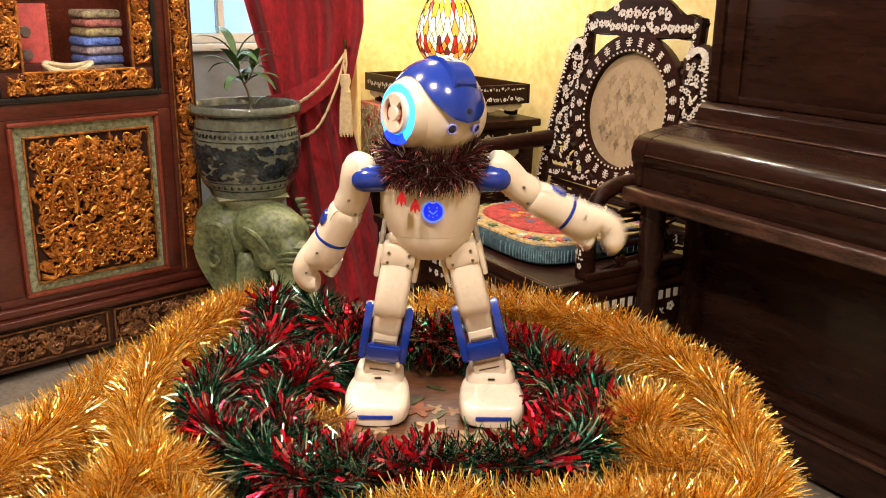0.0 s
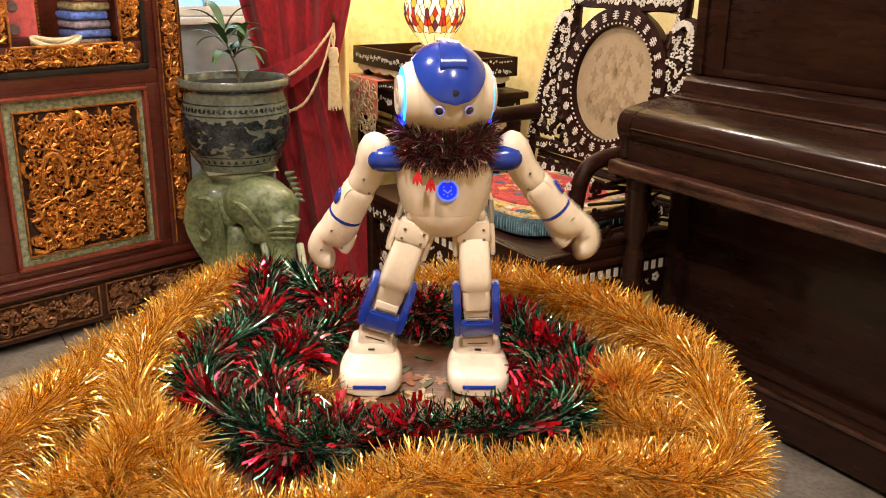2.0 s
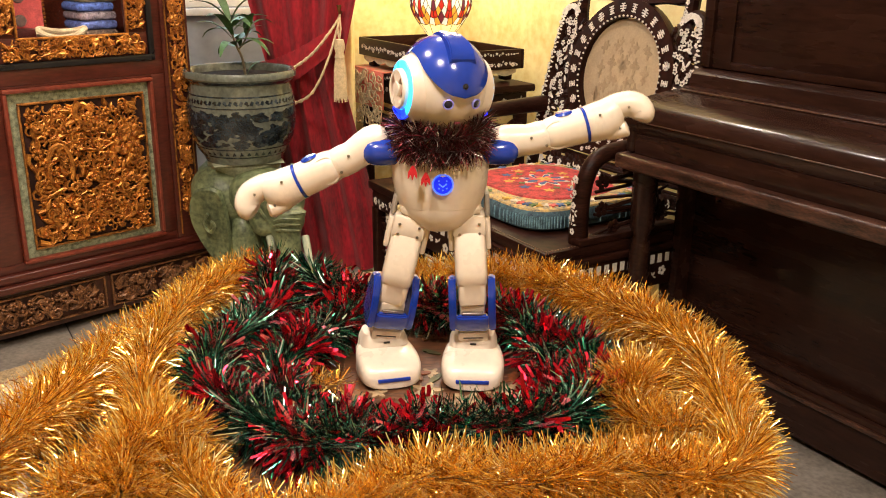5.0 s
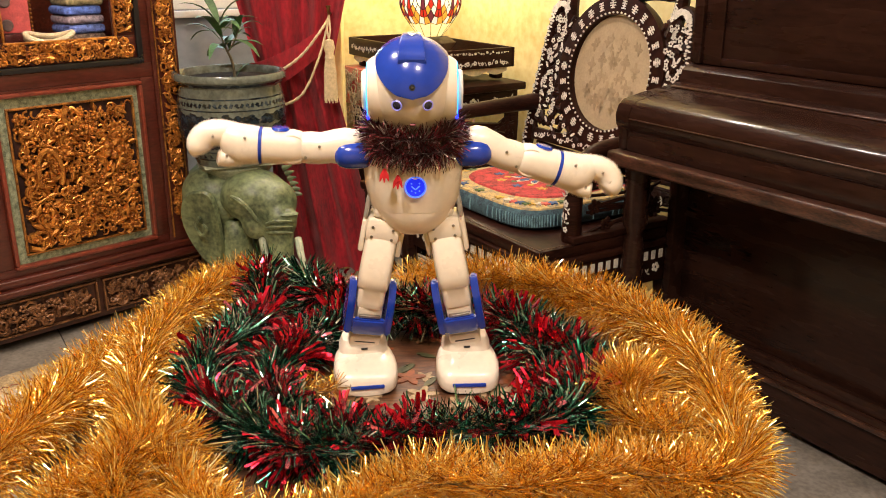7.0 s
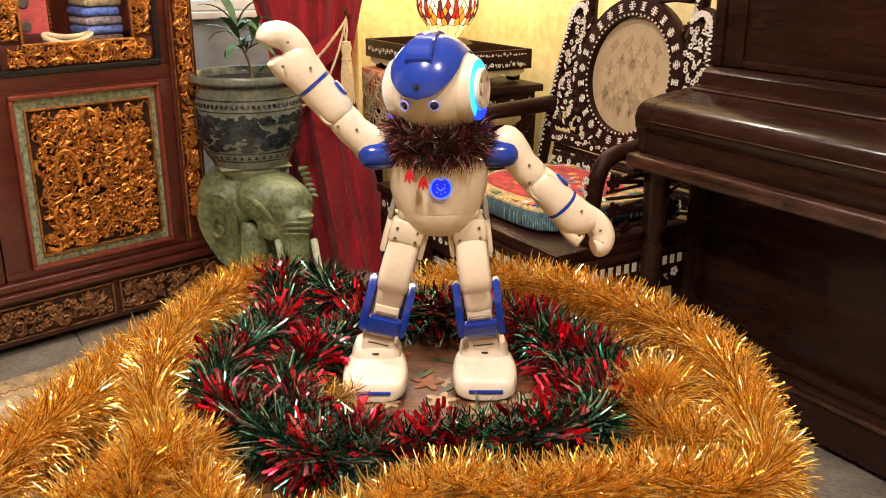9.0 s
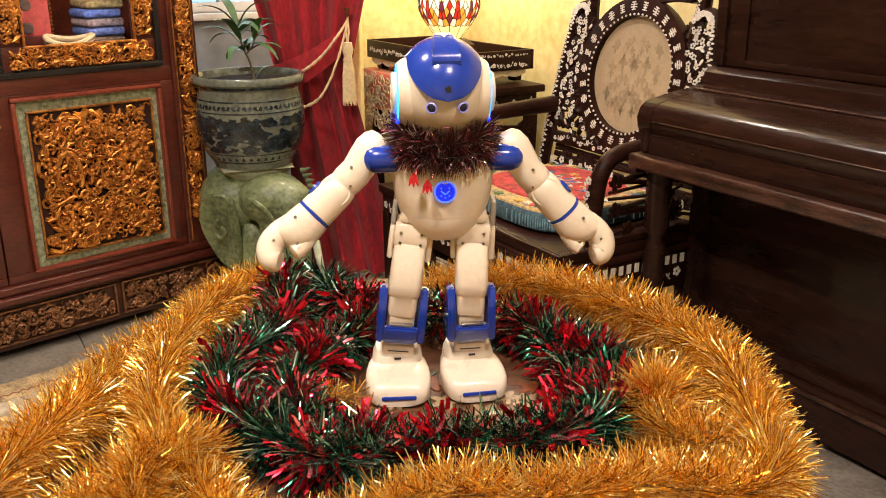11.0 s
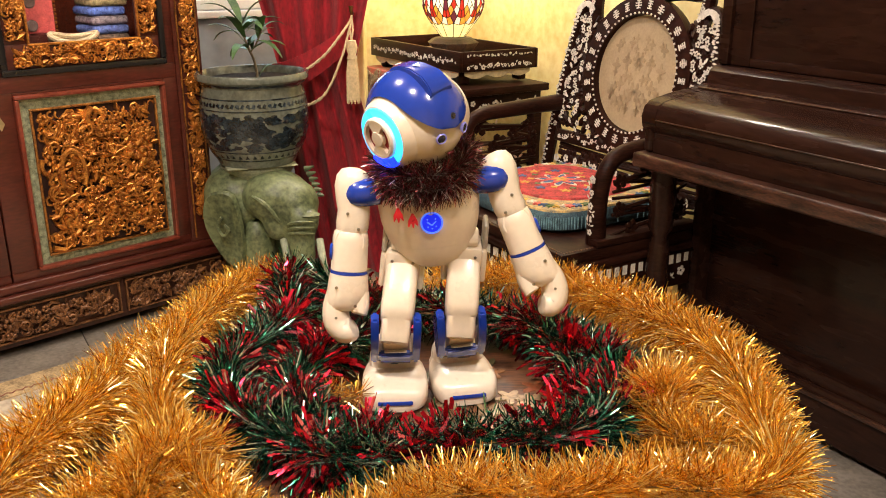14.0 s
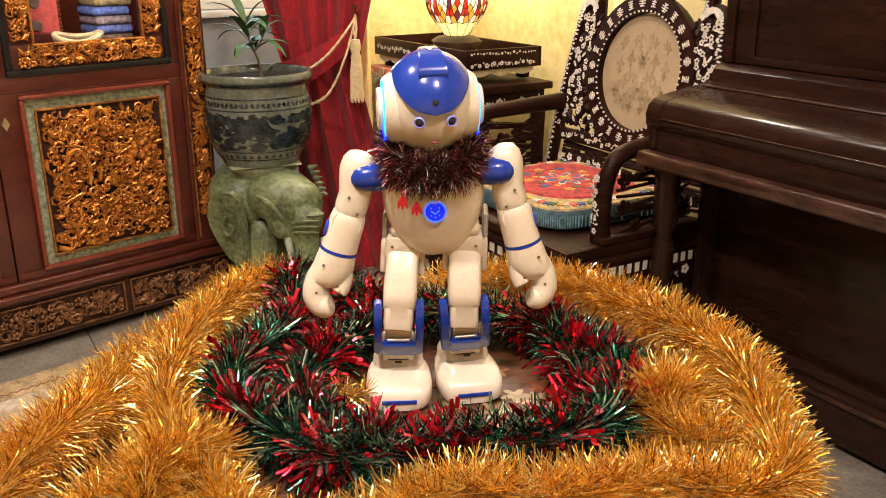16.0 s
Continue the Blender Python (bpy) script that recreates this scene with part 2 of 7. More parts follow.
FAR = pose(*CORNER, 0, 0, FZ)       # local x < 0 runs along the far wall, y into it


def structure(name, bm, material, label, m=None, smooth=False):
    return tagged(part(name, bm, material, None, label, m, smooth), category=name.split("_")[0], kind="structure")


def room():
    base = structure("floor", box(-5, 5, -3.5, 6.5, -0.12, -0.006), mat("joint_mortar", (0.05, 0.045, 0.04), 0.9), "grey stone floor laid in large slabs")
    stone = box(-0.3075, 0.3075, -0.3075, 0.3075, -0.0062, 0.0, 0.0015, 1)
    first = part("slab", stone, FLOOR, base, m=pose(0.98, 2.1, 0, 0, 0, RZ))
    for i in range(-8, 9):
        for j in range(-8, 9):
            at = pose(0.98, 2.1, 0, 0, 0, RZ) @ pose(0.62 * i, 0.62 * j, 0)
            if (i or j) and -4.6 < at.translation.x < 4.6 and -3.1 < at.translation.y < 6.1:
                slab = new("slab", first.data)
                slab.parent, slab.matrix_basis = base, at
    structure("ceiling", box(-5, 5, -3.5, 6.5, CEIL, CEIL + 0.1), CEILM, "plain pale painted ceiling")
    structure("wall_east", box(-0.15, 8.2, 0, 0.15, 0, CEIL), YELLOW, "mottled warm yellow plaster wall", WALL)
    # far wall with its window opening
    structure("wall_north_east", box(-0.77, 0.0, 0, 0.18, 0, CEIL), YELLOW, "warm yellow plaster wall beside the curtain", FAR)
    bm = box(-1.47, -0.77, 0, 0.18, 0, 1.03)
    box(-1.47, -0.77, 0, 0.18, 2.21, CEIL, bm=bm)
    structure("wall_north", bm, GREYWALL, "pale grey plaster wall round the window", FAR)
    structure("wall_north_rest", box(-5.5, -1.47, 0, 0.18, 0, CEIL), GREYWALL, "pale grey plaster wall behind the cabinet", FAR)
    structure("wall_west", box(-4.4, -4.25, -3.5, 6.5, 0, CEIL), YELLOW, "warm yellow plaster wall")
    structure("wall_south", box(-5, 5, -2.6, -2.45, 0, CEIL), YELLOW, "warm yellow plaster wall")
    structure("wall_pier", box(-0.375, -0.325, 3.50, 3.62, 0, CEIL, 0.006), YELLOW, "slim yellow plaster pier beside the curtain")
    w = thing("window_1", FAR @ pose(-1.12, 0, 1.03), "white framed window with daylight behind it", "window", kind="structure")
    white = mat("white_window_paint", (0.75, 0.77, 0.78), 0.5, var=0.05)
    for a, b, c, d in ((-0.35, -0.31, 0, 1.18), (0.31, 0.35, 0, 1.18), (-0.31, 0.31, 0, 0.04), (-0.31, 0.31, 1.14, 1.18), (-0.015, 0.015, 0.04, 1.14), (-0.31, -0.015, 0.55, 0.58), (0.015, 0.31, 0.55, 0.58)):
        part("window_frame", box(a, b, 0.05, 0.1, c, d, 0.004), white, w, smooth=False)
    glass = bpy.data.materials.new("window_glass")
    glass.use_nodes = True
    gb = glass.node_tree.nodes["Principled BSDF"]
    gb.inputs["Transmission Weight"].default_value, gb.inputs["Roughness"].default_value = 1.0, 0.05
    for a, b in ((-0.31, -0.015), (0.015, 0.31)):
        for c, d in ((0.04, 0.55), (0.58, 1.14)):
            p = part("pane", box(a, b, 0.07, 0.076, c, d), glass, w, smooth=False)
            p.visible_shadow = False
    part("window_sill", box(-0.38, 0.38, -0.03, 0.05, -0.03, -0.001, 0.005), white, w)
    back = part("backdrop", box(-1.2, 1.2, 0.9, 0.92, -0.6, 2.0), mat("daylight", (0.6, 0.75, 0.9), 0.9, emit=(0.46, 0.76, 1.0), strength=1.6, var=0.05), None, "pale daylight outside the window", FAR @ pose(-1.12, 0, 1.03))
    tagged(back, category="backdrop", kind="structure")
    sh = thing("lace_curtain", FAR @ pose(-0.80, -0.03, 1.06), "narrow strip of white lace curtain beside the window", "curtain")
    lace = mat("white_lace", (0.55, 0.60, 0.66), 0.9, var=0.35, scale=60, bump=0.6, bscale=160)
    secs = []
    for z in [0.05 * k for k in range(26)]:
        front = [Vector((-0.045 + 0.09 * i / 20, 0.010 * math.sin(i * 0.9 + 0.3 * math.sin(z * 3)), z)) for i in range(21)]
        secs.append(front + [p + Vector((0, 0.0015, 0)) for p in front[::-1]])
    part("lace", loft(secs), lace, sh)
    part("lace_rod", sweep([(-0.06, 0.0, 1.255), (0.06, 0.0, 1.255)], 0.008, 8), white, sh)
    part("rod_bracket", box(-0.008, 0.008, 0.006, 0.029, 1.248, 1.262, 0.002), white, sh)
    # Fittings added for the assumed overhead lamps; none is in view.
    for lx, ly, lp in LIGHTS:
        d = thing("ceiling_downlight", pose(lx, ly, CEIL), "assumed round recessed warm ceiling downlight, out of view", "ceiling light", "ceiling downlights")
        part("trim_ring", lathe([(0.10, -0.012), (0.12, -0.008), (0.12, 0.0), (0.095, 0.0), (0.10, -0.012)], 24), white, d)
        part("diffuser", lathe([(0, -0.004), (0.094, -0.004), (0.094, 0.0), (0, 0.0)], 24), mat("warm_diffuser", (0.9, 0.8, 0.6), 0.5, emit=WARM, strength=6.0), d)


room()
win = lamp("window_daylight", "AREA", FAR @ pose(-1.12, 0.02, 1.6, -90, 0, 0), 13, (0.66, 0.84, 1.0), 0.6)

# ---- the round table and its garlands ----
TABLE = Vector((-0.03, 0.97, 0))
TOP = 0.75


def round_table():
    t = thing("round_table", pose(*TABLE), "round dark wooden pedestal table with an inlaid floral top", "table")
    wood = mat("table_wood", (0.11, 0.045, 0.02), 0.42, var=0.5, scale=9, coat=0.05, bump=0.08, bscale=30, stretch=(1, 5, 1))
    part("tabletop", lathe([(0, 0.715), (0.40, 0.715), (0.425, 0.722), (0.43, 0.735), (0.425, 0.747), (0.415, TOP), (0, TOP)], 64), wood, t)
    part("apron", lathe([(0.36, 0.66), (0.38, 0.66), (0.38, 0.714), (0.36, 0.714), (0.36, 0.66)], 48), wood, t)
    part("pedestal", lathe([(0, 0.02), (0.24, 0.02), (0.25, 0.05), (0.2, 0.08), (0.07, 0.13), (0.055, 0.3), (0.085, 0.42), (0.05, 0.55), (0.12, 0.68), (0.2, 0.713), (0, 0.713)], 32), wood, t)
    for k in range(4):
        part("foot", box(-0.04, 0.04, -0.03, 0.03, 0, 0.02, 0.006), wood, t, m=pose(0.2 * math.cos(k * 1.571 + 0.78), 0.2 * math.sin(k * 1.571 + 0.78), 0))
    # inlaid blossoms round the middle
    rnd = random.Random(4)
    tones = [mat("inlay_" + n, c, 0.3, var=0.3, scale=30, coat=0.4) for n, c in (("cream", (0.32, 0.22, 0.12)), ("coral", (0.22, 0.06, 0.02)), ("olive", (0.07, 0.075, 0.03)), ("peach", (0.27, 0.13, 0.055)))]
    for k in range(46):
        a, r = rnd.uniform(0, 6.28), 0.19 * math.sqrt(rnd.random())
        cx, cy, s = 0.03 + r * math.cos(a), -0.03 + r * math.sin(a), rnd.uniform(0.010, 0.021)
        bm, tone = bmesh.new(), tones[k % 4]
        if tone is tones[2]:
            ring = oval(0, 0, 0, s * 1.4, s * 0.45, 12)
        else:
            ring = [Vector((math.cos(q) * s * (0.75 + 0.3 * math.cos(5 * q)), math.sin(q) * s * (0.75 + 0.3 * math.cos(5 * q)), 0)) for q in (6.283 * i / 30 for i in range(30))]
        h = 0.0006 + 0.00004 * k
        loft([ring, [p + Vector((0, 0, h)) for p in ring]], bm)
        part("inlay_flower" if tone is not tones[2] else "inlay_leaf", bm, tone, t, m=pose(cx, cy, TOP, 0, 0, rnd.uniform(0, 360)))
    return t


def tinsel(path, radius, density, width, seed, droop=0.12, lean=0.6, jitter=0.28, curl=0.12, tufts=False, start=0.0, stray=0.0):
    """Strands of foil that stand out all round a wire; returns vertices and faces."""
    rnd = np.random.default_rng(seed)
    p = np.array([tuple(q) for q in path])
    seg = np.linalg.norm(np.diff(p, axis=0), axis=1)
    cum = np.concatenate([[0], np.cumsum(seg)])
    n = int(cum[-1] * density)
    s = np.sort(rnd.uniform(0, cum[-1], n))
    if tufts:
        s = s[np.sin(s * 52 + seed) + 0.5 * np.sin(s * 131) > 0.15]
        n = len(s)
    base = np.stack([np.interp(s, cum, p[:, k]) for k in range(3)], 1)
    nxt = np.stack([np.interp(np.minimum(s + 0.01, cum[-1]), cum, p[:, k]) for k in range(3)], 1)
    prv = np.stack([np.interp(np.maximum(s - 0.01, 0), cum, p[:, k]) for k in range(3)], 1)
    tan = nxt - prv
    tan /= np.linalg.norm(tan, axis=1)[:, None] + 1e-9
    up = np.array([0.0, 0.0, 1.0])
    side = np.cross(tan, up)
    side /= np.linalg.norm(side, axis=1)[:, None] + 1e-9
    nor = np.cross(side, tan)
    a = rnd.uniform(0, 2 * np.pi, n)
    # tufts lean one way or the other along the wire
    wave = np.sin(s * 37 + seed) * 0.6 + np.sin(s * 91 + 2 * seed) * 0.4
    d = np.cos(a)[:, None] * side + np.sin(a)[:, None] * nor + tan * (lean * wave + rnd.normal(0, jitter, n))[:, None]
    d = d + rnd.normal(0, stray, (n, 3))
    d /= np.linalg.norm(d, axis=1)[:, None]
    ln = radius * rnd.uniform(0.72, 1.08, n)
    tip = base + d * ln[:, None]
    base = base + d * (ln * start * rnd.uniform(0, 1, n))[:, None]
    tip[:, 2] -= droop * radius * rnd.uniform(0, 1, n)
    bend = rnd.normal(0, curl * radius, (n, 3))
    mid = (base + tip) / 2 + bend * 0.4
    tip = tip + bend * 0.3
    w = np.cross(d, rnd.normal(0, 1, (n, 3)))
    w /= np.linalg.norm(w, axis=1)[:, None] + 1e-9
    w *= (width * rnd.uniform(0.6, 1.3, n))[:, None] / 2
    verts = np.stack([base - w, base + w, mid - w, mid + w, tip - w * 0.7, tip + w * 0.7], 1).reshape(-1, 3)
    f = np.arange(n)[:, None] * 6
    faces = np.concatenate([f + [0, 1, 3, 2], f + [2, 3, 5, 4]])
    return verts, faces


def garland(name, pts, radius, density, width, seed, material, label, group="", closed=False, second=None, lean=0.0, jitter=0.6):
    g = thing(name, Matrix(), label, "garland", group)
    path = smooth_path(pts, max(40, len(pts) * 12), closed)
    if closed:
        path.append(path[0])
    def settle(v):
        """Strands over the table top lie on it."""
        over = np.hypot(v[:, 0] - TABLE.x, v[:, 1] - TABLE.y) < 0.432
        v[over, 2] = np.maximum(v[over, 2], TOP + 0.002)
        return v
    part("wire", sweep(path, 0.0016, 6), mat("garland_wire", (0.2, 0.12, 0.04), 0.4, 0.8), g)
    v, f = tinsel(path, radius, density, width, seed, lean=lean, jitter=jitter, curl=0.06 if second else 0.08, start=0.75 if second else 0.6, stray=0.75 if second else 0.4)
    v = settle(v)
    strips("tinsel_foil", v.tolist(), f.tolist(), material, g, kind="stuff")
    if second:
        mt, dens, wd, rs = second
        v, f = tinsel(path, rs, dens, wd, seed + 7, lean=0.3, jitter=0.7, curl=0.12, tufts=True, start=0.8, stray=0.6)
        v = settle(v)
        strips("red_foil_leaf", v.tolist(), f.tolist(), mt, g, kind="stuff")
    return g


def garlands():
    h = TOP + 0.05
    lo = TOP + 0.038
    gold_ring = [(-0.03, 1.215, lo), (0.08, 1.225, lo + 0.01), (0.155, 1.205, lo + 0.01), (0.225, 1.155, lo + 0.01), (0.275, 1.09, lo + 0.01), (0.315, 1.015, lo + 0.01), (0.335, 0.94, lo + 0.01), (0.335, 0.87, lo), (0.325, 0.80, lo), (0.315, 0.735, lo), (0.27, 0.70, lo), (0.20, 0.715, lo), (0.13, 0.70, lo), (0.07, 0.69, lo), (0.01, 0.695, lo + 0.005), (-0.04, 0.68, lo - 0.005), (-0.10, 0.645, lo - 0.015), (-0.17, 0.65, lo - 0.015), (-0.225, 0.70, lo), (-0.265, 0.72, lo + 0.01), (-0.30, 0.69, lo + 0.01), (-0.33, 0.65, lo - 0.01)]
    garland("gold_garland", gold_ring, 0.050, 20000, 0.0010, 3, GOLD_T, "bushy gold tinsel garland laid round the table edge", "gold garlands")
    left = [(-0.26, 1.265, h - 0.01), (-0.30, 1.215, h - 0.01), (-0.325, 1.15, h - 0.01), (-0.34, 1.07, h - 0.01), (-0.34, 1.00, h - 0.01), (-0.33, 0.93, h - 0.01), (-0.315, 0.86, h - 0.015), (-0.285, 0.80, h - 0.015), (-0.25, 0.745, h - 0.02)]
    garland("gold_garland", left, 0.047, 20000, 0.0010, 5, GOLD_T, "bushy gold tinsel garland curving along the table edge", "gold garlands")
    outer = [(-0.375, 1.07, h - 0.03), (-0.40, 1.0, h - 0.03), (-0.405, 0.93, h - 0.03), (-0.395, 0.86, h - 0.01), (-0.40, 0.80, h), (-0.42, 0.74, h - 0.01), (-0.425, 0.68, h - 0.02)]
    garland("gold_garland", outer, 0.050, 20000, 0.0010, 8, GOLD_T, "gold tinsel garland hanging over the table edge", "gold garlands")
    lobe = [(0.275, 0.93, lo), (0.23, 0.895, lo), (0.215, 0.85, lo), (0.24, 0.80, lo), (0.28, 0.79, lo)]
    garland("gold_garland", lobe, 0.046, 20000, 0.0010, 11, GOLD_T, "gold tinsel garland end doubled back in a loop", "gold garlands")
    ball = [(0.222, 0.872, TOP + 0.048), (0.232, 0.862, TOP + 0.052), (0.242, 0.852, TOP + 0.048)]
    garland("gold_garland", ball, 0.056, 60000, 0.0010, 41, GOLD_T, "round end tuft of a gold tinsel garland", "gold garlands", lean=1.5)
    hump = [(-0.235, 0.775, TOP + 0.03), (-0.255, 0.74, TOP + 0.06), (-0.275, 0.70, TOP + 0.06), (-0.27, 0.66, TOP + 0.03)]
    garland("gold_garland", hump, 0.050, 20000, 0.0010, 43, GOLD_T, "gold tinsel garland arching over its own loop", "gold garlands")
    tail = [(-0.14, 0.93, TOP + 0.025), (-0.115, 0.91, TOP + 0.025), (-0.10, 0.935, TOP + 0.02)]
    garland("gold_garland", tail, 0.028, 6000, 0.0009, 13, GOLD_T, "short gold tinsel tail lying inside the green garland", "gold garlands")
    h = TOP + 0.035
    ring = [(-0.235, 1.245, h + 0.02), (-0.225, 1.17, h + 0.01), (-0.21, 1.09, h + 0.01), (-0.235, 1.02, h + 0.01), (-0.255, 0.95, h + 0.01), (-0.245, 0.88, h), (-0.20, 0.83, h), (-0.15, 0.79, h), (-0.09, 0.77, h - 0.005), (-0.03, 0.79, h - 0.01), (0.03, 0.795, h), (0.09, 0.795, h + 0.005), (0.145, 0.81, h + 0.005), (0.18, 0.86, h + 0.005), (0.195, 0.92, h), (0.185, 0.99, h), (0.15, 1.05, h), (0.11, 1.10, h), (0.05, 1.13, h), (-0.02, 1.14, h), (-0.08, 1.15, h), (-0.14, 1.17, h + 0.01), (-0.18, 1.22, h + 0.02)]
    sec = (RED_T, 4300, 0.0050, 0.052)
    garland("green_garland", ring, 0.050, 9000, 0.0018, 17, GREEN_T, "green and red foil garland ringed round the robot", "green garlands", second=sec, lean=0.2, jitter=0.85)
    inner = [(-0.10, 1.10, h), (-0.14, 1.04, h), (-0.16, 0.98, h), (-0.18, 0.935, h), (-0.165, 0.88, h), (-0.125, 0.835, h - 0.01), (-0.06, 0.80, h - 0.01)]
    garland("green_garland", inner, 0.046, 8500, 0.0018, 19, GREEN_T, "green and red foil garland folded inside the ring", "green garlands", second=sec, lean=0.2, jitter=0.85)
    mid = [(0.125, 1.05, h), (0.150, 0.98, h), (0.155, 0.91, h - 0.005), (0.13, 0.85, h - 0.01)]
    garland("green_garland", mid, 0.037, 8000, 0.0018, 23, GREEN_T, "green and red foil garland folded inside the ring", "green garlands", second=sec, lean=0.2, jitter=0.85)


# ---- carving ----


def relief(w, h, n, seed, size, depth=0.012, dense=True):
    """A field of leaves, curls and beads standing proud of a board; x and z from 0, towards -y."""
    rnd = random.Random(seed)
    bm = bmesh.new()
    for k in range(n):
        x, z, s = rnd.uniform(0.05, 0.95) * w, rnd.uniform(0.04, 0.96) * h, size * rnd.uniform(0.6, 1.35)
        x, z = min(max(x, s), w - s) if w > 2 * s else w / 2, min(max(z, s), h - s) if h > 2 * s else h / 2
        y0, kind, a0 = -rnd.uniform(0.15, 1.0) * depth, rnd.random(), rnd.uniform(0, 6.28)
        if kind < 0.45:         # a curl
            turns, m = rnd.uniform(0.5, 1.2), 7
            pts = [(x + s * (1 - 0.75 * i / m) * math.cos(a0 + turns * 6.28 * i / m), y0 - 0.003 * i / m, z + s * (1 - 0.75 * i / m) * math.sin(a0 + turns * 6.28 * i / m)) for i in range(m)]
            sweep(pts, [s * 0.24 * (1 - 0.06 * i) for i in range(m)], 5, bm)
        elif kind < 0.8:        # a leaf
            c, q = math.cos(a0), math.sin(a0)
            b = [bm.verts.new((x + s * (i * c - j * q), y0 - d, z + s * (i * q + j * c))) for i, j, d in ((-1, 0, 0), (0, 0.42, 0.001), (1, 0, 0), (0, -0.42, 0.001), (0, 0, 0.006))]
            base = [bm.verts.new((v.co.x, 0.0, v.co.z)) for v in b[:4]]
            for i in range(4):
                j = (i + 1) % 4
                bm.faces.new((b[i], b[j], b[4])), bm.faces.new((b[j], b[i], base[i], base[j]))
        else:                   # a boss of petals
            for i in range(5):
                a = a0 + i * 1.2566
                bmesh.ops.create_icosphere(bm, subdivisions=1, radius=s * 0.36, matrix=Matrix.Translation((x + 0.5 * s * math.cos(a), y0 - 0.002, z + 0.5 * s * math.sin(a))))
    bmesh.ops.recalc_face_normals(bm, faces=bm.faces)
    return bm


def frame_boards(x0, x1, z0, z1, w, y0, y1, bevel=0.003):
    """Four boards of a frame, as boxes."""
    return [box(x0, x1, y0, y1, z1 - w, z1, bevel), box(x0, x1, y0, y1, z0, z0 + w, bevel), box(x0, x0 + w, y0, y1, z0 + w, z1 - w, bevel), box(x1 - w, x1, y0, y1, z0 + w, z1 - w, bevel)]


# ---- the carved cabinet ----


def clear_glass():
    if "clear_glass" not in MATS:
        m = bpy.data.materials.new("clear_glass")
        m.use_nodes = True
        b = m.node_tree.nodes["Principled BSDF"]
        b.inputs["Transmission Weight"].default_value, b.inputs["Roughness"].default_value, b.inputs["IOR"].default_value = 1.0, 0.02, 1.3
        MATS["clear_glass"] = m
    return MATS["clear_glass"]



CAB = pose(-1.474, 2.616, 0, 0, 0, CZ)


